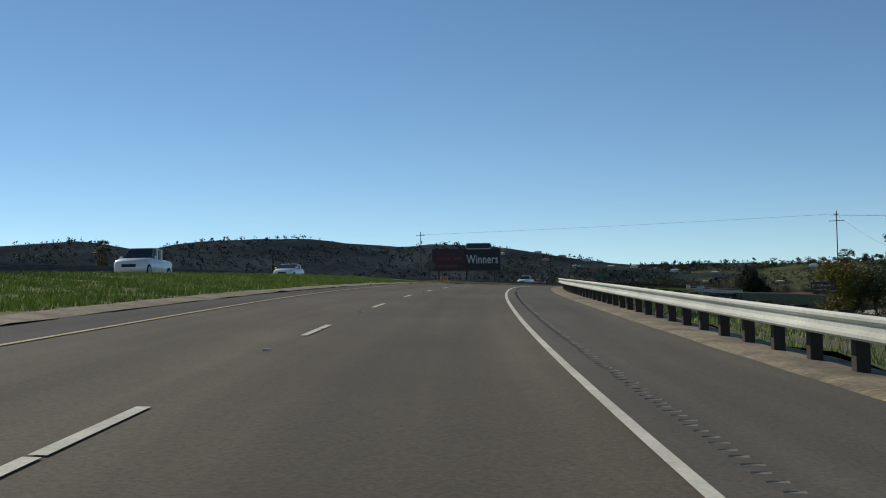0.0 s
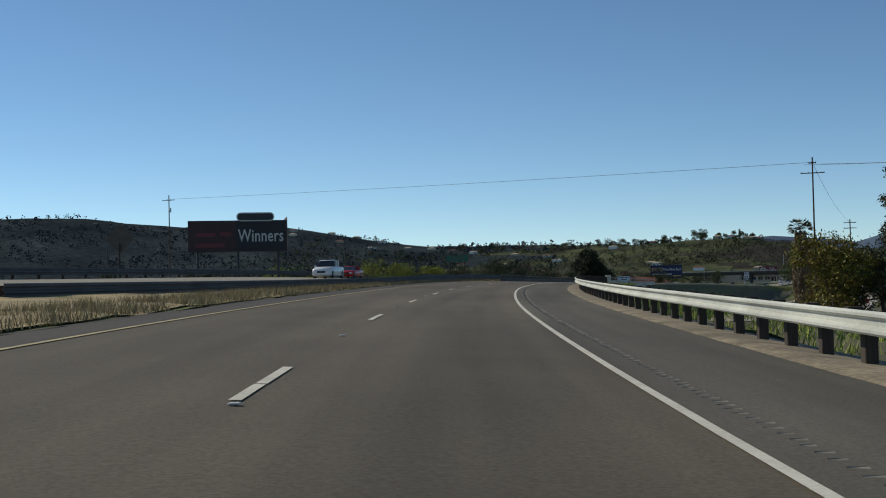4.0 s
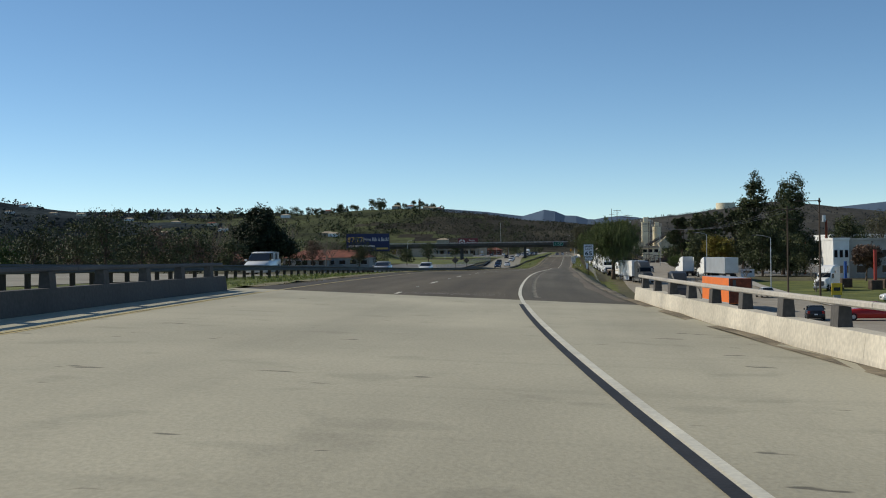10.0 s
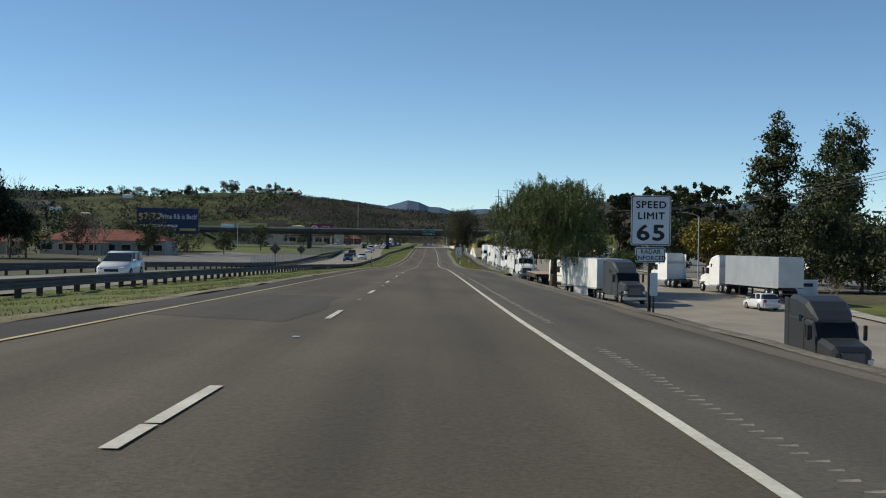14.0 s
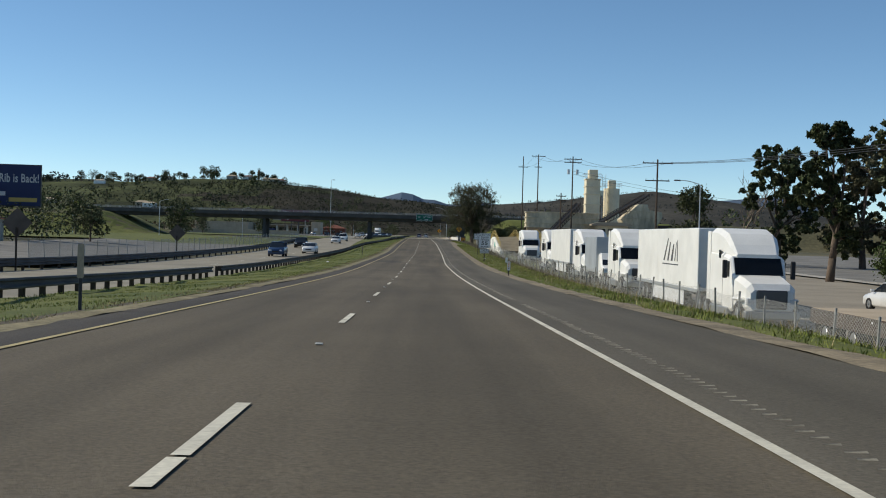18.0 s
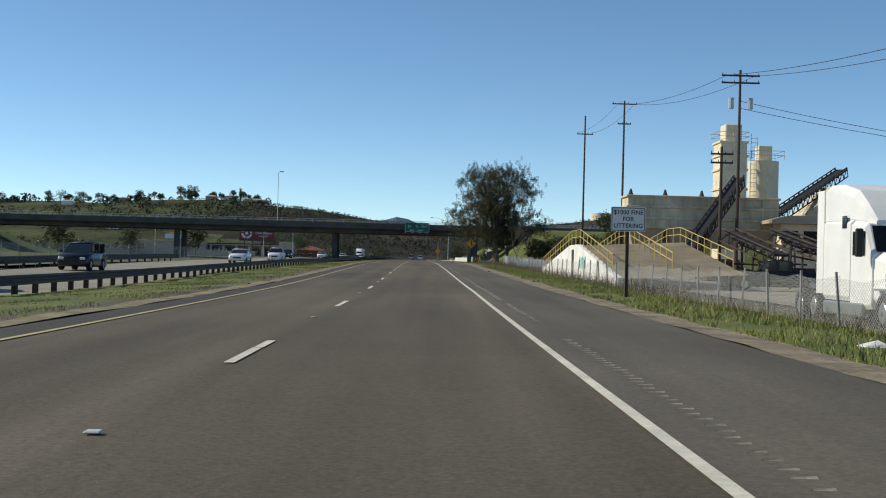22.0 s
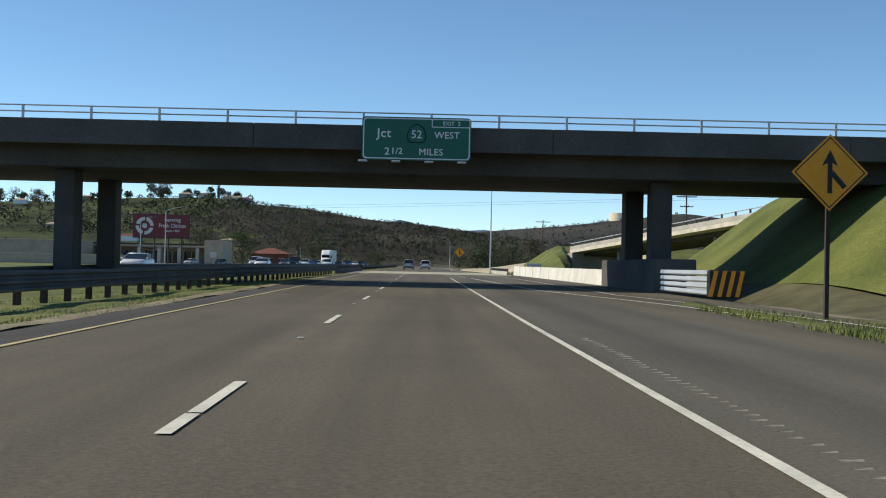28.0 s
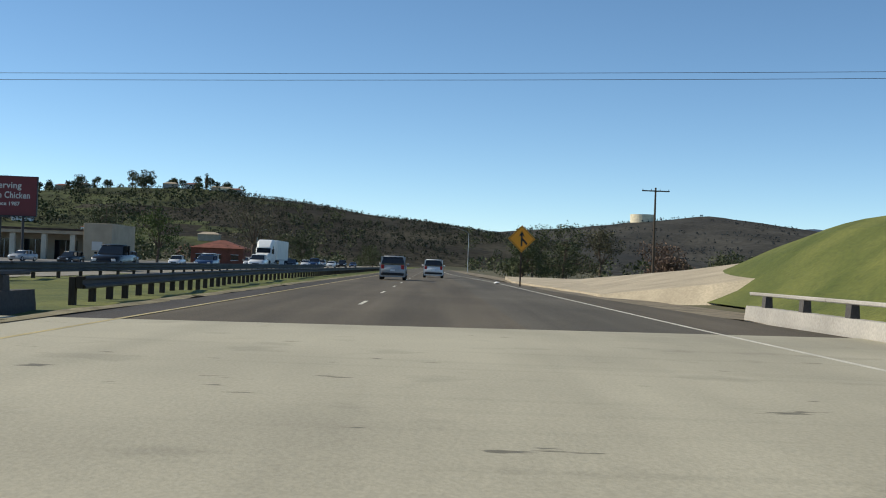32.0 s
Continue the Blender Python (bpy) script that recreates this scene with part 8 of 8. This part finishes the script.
for k, (x, y, h, sp, f, lb) in enumerate(((42, 172, 9.5, 5.0, F_DARK, "dense dark tree under the conifers"), (36.5, 200, 8.5, 4.6, F_AMBER, "olive tree with amber leaves"), (33.5, 214, 8.5, 4.5, F_OLIVE, "round olive-green tree by the street"), (37, 228, 9.5, 5.0, F_DARK, "dark rounded tree beside the street"), (47, 170, 9.0, 5.0, F_OLIVE, "rounded dark green tree by the lawn"), (39, 250, 15, 7.5, F_OLIVE, "large dull green eucalyptus behind the street"), (48, 245, 15.5, 7.5, F_DARK, "large brownish eucalyptus behind the street"),
                                              (46, 320, 16.5, 7.0, F_DARK, "broad eucalyptus behind the yard"), (56, 316, 17.5, 7.5, F_EUC, "broad eucalyptus behind the yard"), (64, 300, 15, 7, F_OLIVE, "broad green tree behind the yard"), (38, 335, 11, 4.5, F_DARK, "dark leafy tree beside the plant"), (57, 148, 6.5, 3.2, F_BROWN, "thin brownish tree before the white building"), (66, 205, 13, 6, F_DARK, "dark leafy tree behind the office"), (80, 230, 14, 7, F_EUC, "large eucalyptus behind the yards"), (33.2, 260, 14.2, 3.6, F_DARK, "tall dark tree by the street"),
                                              (92, 190, 13, 7, F_EUC, "large eucalyptus behind the yards"), (86, 150, 9, 5, F_OLIVE, "round tree by the grey building"))):
    tree(x, y, h, sp, f, lb, 40 + k, 9800 if 240 < y < 262 or 310 < y < 325 else 4600 if y < 300 else 3600, 0.56 if 240 < y < 262 else 0.66 if 310 < y < 325 else 0.42, gap=0.06 if 240 < y < 325 else 0.20, crown_low=0.06 if 232 < y < 340 else 0.16)
bare_tree(43, 330, 15, "tall pale leafless tree", 70)
bare_tree(34, 140, 5, "small leafless street tree", 71)
bare_tree(41, 112, 6, "small leafless street tree", 72)
bare_tree(20.0, 80, 5.5, "thin bare sapling below the bank", 73)
tree(9.4, 458.5, 15.2, 7.9, F_EUC, "large eucalyptus with open drooping foliage", 31, 130000, 0.18, ox=0.0, crown_low=0.26, droop=0.5, slim=0.32, weep=(30, 0.25, 0.8, 0.12), lobes=16, base=0.35, clumps=30, gap=0.15, trunk_r=0.42)
tree(10.9, 459.5, 9.0, 3.2, F_OLIVE, "dense olive lower growth beside the eucalyptus", 32, 26000, 0.17, crown_low=0.36, base=0.35)
bare_tree(11.8, 452, 8.0, "pale leafless tree beside the fence", 33, base=0.3, depth=7, girth=0.010)
for k, (x, y, h, sp, f) in enumerate(((31, 492, 9.5, 4.2, F_OLIVE), (36.5, 496, 8, 4.2, F_DARK), (20, 478, 5, 4.0, F_OLIVE), (26, 484, 5.5, 4.4, F_GREEN), (17, 470, 4.2, 3.0, F_OLIVE), (42, 488, 7, 5, F_OLIVE), (14, 790, 8.5, 5.0, F_DARK), (20, 800, 9.0, 5.5, F_DARK), (11, 770, 6.0, 3.6, F_OLIVE), (28, 815, 9.5, 5.0, F_EUC), (36, 800, 7, 4.5, F_BROWN), (45, 790, 5.5, 4.5, F_OLIVE), (30, 760, 4, 3.5, F_BROWN), (55, 800, 5, 5, F_OLIVE), (27, 860, 8, 4.5, F_OLIVE), (24, 900, 9, 5, F_EUC))):
    tree(x, y, h, sp, f, "scrubby roadside tree past the overpass" if y > 700 else "bushy green tree by the overpass bank", 80 + k, 3200, 0.36, crown_low=0.06)
# left side
bare_tree(-80, 262, 20, "tall leafless tree behind the pine", 330, depth=6)
bare_tree(-72, 290, 11.5, "broad brown leafless tree beside the houses", 331, depth=7)
tree(30.1, 232.9, 3.6, 3.4, F_GREEN, "rounded green shrub across the street", 332, 9000, 0.22, trunk_h=0.1, lobes=8, crown_low=0.02)
palm(-123, -144.5, 17.6 - land(-123, -144.5), "fan palm rising above the far guardrail", 5)
for k, (x, y, top) in enumerate(((-123.4, -70.6, 16.6), (-127.5, -73.0, 17.8))):
    tree(x, y, top - land(x, y), 0.8, F_DARK, "slender dark cypress beyond the far guardrail", 300 + k, 2200, 0.34, shape="cone", crown_low=0.04, lobes=9, clumps=12)
tree(-182.9, -68, 16.4 - land(-182.9, -68), 2.4, F_DARK, "small round tree beyond the far guardrail", 303, 1800, 0.4, crown_low=0.5)
tree(-83, 252, 17.6, 8.0, F_PINE, "dark dense pine with a domed crown beside the houses", 101, 44000, 0.64, crown_low=0.16, lobes=13, trunk_r=0.4)
LEFT = ((-102, 268, 9, F_BROWN), (-78, 300, 9, F_BROWN), (-64, 305, 7, F_DARK), (-80, 345, 9, F_OLIVE), (-96, 350, 8, F_DARK), (-54, 345, 6.5, F_OLIVE), (-55, 420, 8.5, F_DARK), (-80, 430, 9.5, F_DARK), (-92, 440, 10, F_OLIVE), (-60, 600, 8, F_DARK), (-84, 560, 8, F_OLIVE), (-100, 700, 9, F_OLIVE), (-57.5, 846, 10.8, F_GREEN), (-69, 850, 14, F_DARK), (-46, 900, 18.5, F_EUC), (-43, 985, 10, F_DARK), (-50, 1000, 11, F_OLIVE), (-75, 870, 12, F_OLIVE), (-25, 1080, 9, F_OLIVE), (-30, 1120, 10, F_DARK))
for k, (x, y, h, f) in enumerate(LEFT):
    tree(x, y, h, h * 0.5, f, "leafless brown tree beside the houses" if f is F_BROWN else "roadside tree beyond the opposite carriageway", 120 + k, 2800, 0.42, crown_low=0.12)
for k, (x, y, h) in enumerate(((-100, 262, 17), (-96, 265, 18), (-90, 290, 14), (-72, 296, 10))):
    bare_tree(x, y, h, "tall pale leafless tree", 150 + k)
WILLOW = ((-113, 100, 13.5, F_YELLOW), (-106, 104, 11.5, F_YELLOW), (-97, 108, 10, F_YELLOW), (-93, 112, 8.5, F_GREEN), (-111, 44, 10.4, F_GREEN), (-104, 40, 8, F_YELLOW), (-118, 48, 9, F_YELLOW), (-92, 160, 14.0, F_DARK), (-86, 163, 12, F_DARK), (-80, 168, 10, F_OLIVE), (-97, 157, 12, F_OLIVE), (-85, 190, 9, F_BROWN), (-90, 205, 9.5, F_DARK), (-84, 222, 9, F_OLIVE), (-93, 228, 11, F_DARK), (-88, 240, 8, F_BROWN), (-100, 215, 12, F_BROWN), (-104, 190, 12, F_OLIVE), (-112, 170, 11, F_DARK), (-120, 150, 11, F_OLIVE), (-130, 130, 10, F_BROWN), (-128, 70, 9, F_OLIVE), (-120, 20, 8, F_DARK), (-135, 30, 9, F_OLIVE), (-77, 262, 8, F_DARK), (-140, 0, 9, F_DARK), (-150, 60, 10, F_DARK), (-145, 95, 11, F_YELLOW))
for k, (x, y, h, f) in enumerate(WILLOW):
    tree(x, y, h, h * 0.55, f, "yellow-green spring tree in the valley" if f is F_YELLOW else "dark valley tree beyond the freeway", 160 + k, 2600, 0.5, crown_low=0.08)


# woods of the valley, shrubs and trees of the hills
def woods(name, places, heights, leaf, seed, quads, size, label):
    """Many far trees in one mesh: each a clump of leaf quads."""
    r = np.random.RandomState(seed)
    z = ground_z(places[:, 0].copy(), places[:, 1].copy())
    n = len(places)
    d = r.normal(size=(n, quads, 3))
    d /= np.linalg.norm(d, axis=2)[..., None]
    d *= r.uniform(0.55, 1.0, (n, quads, 1))
    wid = r.uniform(0.38, 0.62, (n, 1, 1))
    p = d * np.concatenate([wid, wid, np.full((n, 1, 1), 0.5)], 2)
    p[..., 2] += 0.48
    p = p * heights[:, None, None] + np.stack([places[:, 0], places[:, 1], z], 1)[:, None]
    s = (heights[:, None] * size * r.uniform(0.6, 1.3, (n, quads))).ravel()
    return tagged(new(name, leaf_mesh(name, p.reshape(-1, 3), s, leaf, seed, 0.0, 0.8)), label, "trees", kind="stuff")


rs_ = np.random.RandomState(77)


def scatter(n, x0, x1, y0, y1, keep):
    p = np.stack([rs_.uniform(x0, x1, n), rs_.uniform(y0, y1, n)], 1)
    s, lat = road_coords(p[:, 0].copy(), p[:, 1].copy())
    return p[keep(p, s, lat)]


left_keep = lambda p, s, lat: (lat < -110) & ~((p[:, 0] > -130) & (p[:, 1] > 295) & (p[:, 1] < 520))
for k, (cnt, leaf, nm) in enumerate(((420, F_DARK, "dark"), (420, F_OLIVE, "olive"), (110, F_YELLOW, "yellow-green"), (160, F_BROWN, "leafless brown"))):
    p = scatter(cnt, -900, -60, 60, 1350, left_keep)
    woods("valley_woods", p, rs_.uniform(4, 9, len(p)), leaf, 200 + k, 100, 0.15, f"{nm} trees scattered over the valley")
for k, (cnt, leaf, nm) in enumerate(((200, F_DARK, "dark"), (200, F_OLIVE, "olive"))):
    p = scatter(cnt, 60, 700, -100, 1500, lambda p, s, lat: (lat > 95) | (p[:, 1] > 830))
    woods("valley_woods", p, rs_.uniform(4, 9, len(p)), leaf, 210 + k, 100, 0.15, f"{nm} trees beyond the yards")
p = scatter(260, -120, 60, 1000, 1650, lambda p, s, lat: (np.abs(lat + 12) > 30))
woods("valley_woods", p, rs_.uniform(4, 8, len(p)), F_OLIVE, 215, 90, 0.15, "trees along the freeway in the distance")
for k, (cnt, leaf, nm, x0, x1, y0, y1) in enumerate(((26, F_DARK, "dark", -165, -108, 235, 296), (20, F_OLIVE, "olive", -165, -108, 235, 296), (16, F_BROWN, "leafless brown", -170, -108, 240, 330), (22, F_DARK, "dark", -150, -66, 322, 372), (16, F_OLIVE, "olive", -150, -62, 322, 380))):
    p = scatter(cnt, x0, x1, y0, y1, lambda p, s, lat: lat < -50)
    woods("valley_woods", p, rs_.uniform(6, 12, len(p)), leaf, 240 + k, 520, 0.055, f"{nm} trees standing round the houses")
hill_keep = lambda p, s, lat: ridge_z(p[:, 0], p[:, 1]) > 9
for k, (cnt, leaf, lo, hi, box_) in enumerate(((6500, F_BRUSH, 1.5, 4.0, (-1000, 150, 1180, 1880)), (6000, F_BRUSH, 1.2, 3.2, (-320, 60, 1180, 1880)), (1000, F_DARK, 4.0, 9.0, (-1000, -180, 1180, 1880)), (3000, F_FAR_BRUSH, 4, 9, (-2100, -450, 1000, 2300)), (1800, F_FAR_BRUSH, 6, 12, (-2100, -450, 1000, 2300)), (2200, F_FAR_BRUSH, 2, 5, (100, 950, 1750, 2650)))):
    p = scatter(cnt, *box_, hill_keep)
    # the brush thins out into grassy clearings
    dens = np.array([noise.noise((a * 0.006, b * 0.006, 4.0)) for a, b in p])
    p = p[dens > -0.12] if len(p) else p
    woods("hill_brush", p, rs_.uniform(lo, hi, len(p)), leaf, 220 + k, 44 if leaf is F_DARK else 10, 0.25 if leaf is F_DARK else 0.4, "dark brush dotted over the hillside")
# single trees and houses on the ridge
RIDGE_TREES = ((-399, 1878, 13, 5), (-390, 1876, 11, 4), (-345, 1850, 9, 3), (-303, 1836, 13, 6), (-292, 1838, 15, 5), (-285, 1838, 14, 5), (-262, 1832, 8, 5), (-236, 1825, 9, 5), (-222, 1815, 9, 6), (-205, 1815, 8, 5), (-330, 1845, 8, 5), (-450, 1860, 9, 4), (-520, 1870, 8, 5), (-560, 1880, 10, 5), (-640, 1930, 9, 5), (-700, 1950, 10, 5))
for k, (x, y, h, w) in enumerate(RIDGE_TREES):
    tree(x, y, h * 1.25, w * 1.25, F_DARK, "dark leafy tree standing on the ridge", 250 + k, 1500, 1.1, crown_low=0.05, group="trees on the ridge")
rng = random.Random(41)
for k in range(46):
    x = rng.uniform(-760, -195)
    y = float(np.interp(x, (-900, -560, -390, -234, -159), (2000, 1870, 1835, 1825, 1815))) - rng.uniform(0, 50)
    h = rng.uniform(7, 16)
    tree(x, y, h, h * rng.uniform(0.4, 0.75), (F_DARK, F_OLIVE, F_PINE)[k % 3], "dark rounded tree near the ridge's top", 500 + k, 700, 1.1, crown_low=0.03, lobes=5, group="trees on the ridge")
palm(-225, 1812, land(-225, 1812) + 14, "slender palm on the ridge", 9)
M_HOUSE = (M_WHITE, M_TAN, M_CREAM, M_CONC)
HOUSES = ((-430, 1790), (-372, 1835), (-350, 1830), (-262, 1822), (-240, 1818), (-212, 1808), (-205, 1806), (-196, 1806), (-300, 1500), (-310, 1510), (-520, 1700), (-600, 1780), (-700, 1850), (-760, 1900), (-820, 1950), (-860, 1930), (-940, 1990), (-1000, 2000), (-1060, 2010), (-1120, 1960), (-480, 1620), (-560, 1600), (-650, 1650), (-420, 1540), (-900, 1850), (-980, 1880), (-1090, 1900), (-1160, 1930), (-230, 1430), (-150, 1420))
for k, (x, y) in enumerate(HOUSES):
    building(x - 7, x + 7, y - 4, y + 4, 3.4, M_HOUSE[k % 4], "small pale house on the hillside", M_ROOF if k % 3 == 1 else M_TAN, 0, ridge=1.6, category="house")


# ---- grass blades near the camera ----
def blades(name, spots, hmin, hmax, material, seed, label, width=0.03):
    """Upright blades; spots: x, y, z."""
    r = np.random.RandomState(seed)
    n = len(spots)
    h = r.uniform(hmin, hmax, n)
    a = r.uniform(0, 2 * math.pi, n)
    lean = r.normal(size=(n, 2)) * 0.35
    side = np.stack([np.cos(a), np.sin(a), np.zeros(n)], 1) * (width * r.uniform(0.6, 1.4, n))[:, None]
    tip = spots + np.stack([lean[:, 0] * h, lean[:, 1] * h, h], 1)
    pts = np.stack([spots - side, spots + side, tip], 1).reshape(-1, 3)
    me = bpy.data.meshes.new(name)
    me.vertices.add(3 * n), me.loops.add(3 * n), me.polygons.add(n)
    me.vertices.foreach_set("co", pts.ravel())
    me.loops.foreach_set("vertex_index", np.arange(3 * n))
    me.polygons.foreach_set("loop_start", np.arange(0, 3 * n, 3))
    me.update(calc_edges=True)
    me.materials.append(material)
    return tagged(new(name, me), label, "grass", kind="stuff")


F_BLADE = foliage("grass_blades", (0.15, 0.205, 0.035), (0.27, 0.29, 0.065))
F_LUSH = foliage("lush_grass_blades", (0.23, 0.34, 0.035), (0.38, 0.42, 0.06))
F_STRAW = foliage("straw_blades", (0.34, 0.26, 0.12), (0.42, 0.34, 0.18))


def spots_along(n, s0, s1, l0, l1, dz, seed):
    r = np.random.RandomState(seed)
    s, la = r.uniform(s0, s1, n), r.uniform(l0, l1, n)
    clump = np.array([noise.noise((a * 0.35, b * 0.8, 9.0)) for a, b in zip(s, la)])
    ok = clump > -0.25
    s, la = s[ok], la[ok]
    x, y, _ = road_xy(s, la)
    return np.stack([x, y, road_z(s, la) + dz(s, la)], 1)


right_slope = lambda s, la: bank_k(s, la) * (np.interp(s, RIGHT_S, RIGHT_Z) - road_z(s, la)) - 0.02
verge_top = lambda s, la: right_slope(s, la) + np.interp(la, (3.6, 4.1, 6.4, 8.0), (-0.06, 0.02, 0.06, 0.03))
blades("grass", spots_along(130000, 128, 345, 3.7, 9.0, verge_top, 1), 0.03, 0.15, F_BLADE, 1, "long green grass on the verge", 0.013)
blades("grass", spots_along(9000, 128, 395, 3.7, 8.8, verge_top, 11), 0.12, 0.34, F_STRAW, 11, "tall straw stalks among the verge grass", 0.009)
blades("grass", spots_along(26000, 345, 395, 3.9, 8.6, verge_top, 2), 0.04, 0.20, F_BLADE, 2, "long green grass on the verge", 0.012)
blades("grass", spots_along(40000, 395, 500, 5.2, 9.0, verge_top, 12), 0.04, 0.20, F_BLADE, 12, "long green grass on the verge", 0.012)
blades("grass", spots_along(30000, -55, 135, 4.4, 8.0, right_slope, 3), 0.03, 0.13, F_STRAW, 3, "dry weeds on the bank", 0.010)
blades("grass", spots_along(30000, -55, 135, 5.2, 9.0, right_slope, 13), 0.03, 0.14, F_BLADE, 13, "green weeds on the bank", 0.010)
blades("grass", spots_along(140000, -10, 570, -12.8, -8.1, lambda s, la: np.maximum(median_dz(s, la), -0.2), 4), 0.015, 0.06, F_BLADE, 4, "short green grass in the median", 0.012)
blades("grass", spots_along(14000, -48, 20, -14.3, -9.0, median_dz, 31), 0.03, 0.14, F_BLADE, 31, "short green grass in the median", 0.012)
blades("grass", spots_along(30000, -48, 570, -8.7, -7.9, lambda s, la: -0.01 + 0 * s, 5), 0.02, 0.09, F_STRAW, 5, "dry straw at the edge of the median", 0.010)
blades("grass", spots_along(60000, -262, -112, -10.9, -8.5, lambda s, la: median_dz(s, la) + 0.04, 6), 0.05, 0.32, F_STRAW, 6, "straw-coloured weeds below the median rail", 0.010)
blades("grass", spots_along(130000, -395, -262, -18.5, -9.4, median_dz, 7), 0.05, 0.20, F_LUSH, 7, "green grass on the median slope", 0.018)
blades("grass", spots_along(30000, -440, -110, 4.3, 7.5, lambda s, la: -0.15 + 0 * s, 8), 0.06, 0.30, F_LUSH, 8, "green grass behind the guardrail", 0.013)
F_WEED = foliage("grey_dry_weeds", (0.16, 0.13, 0.095), (0.22, 0.18, 0.13))
blades("grass", spots_along(9000, 318, 470, 6.9, 8.3, verge_top, 21), 0.25, 0.85, F_WEED, 21, "dry grey weeds along the fence", 0.008)
blades("grass", spots_along(6000, 200, 318, 7.2, 8.6, verge_top, 22), 0.2, 0.6, F_WEED, 22, "dry grey weeds along the fence", 0.008)
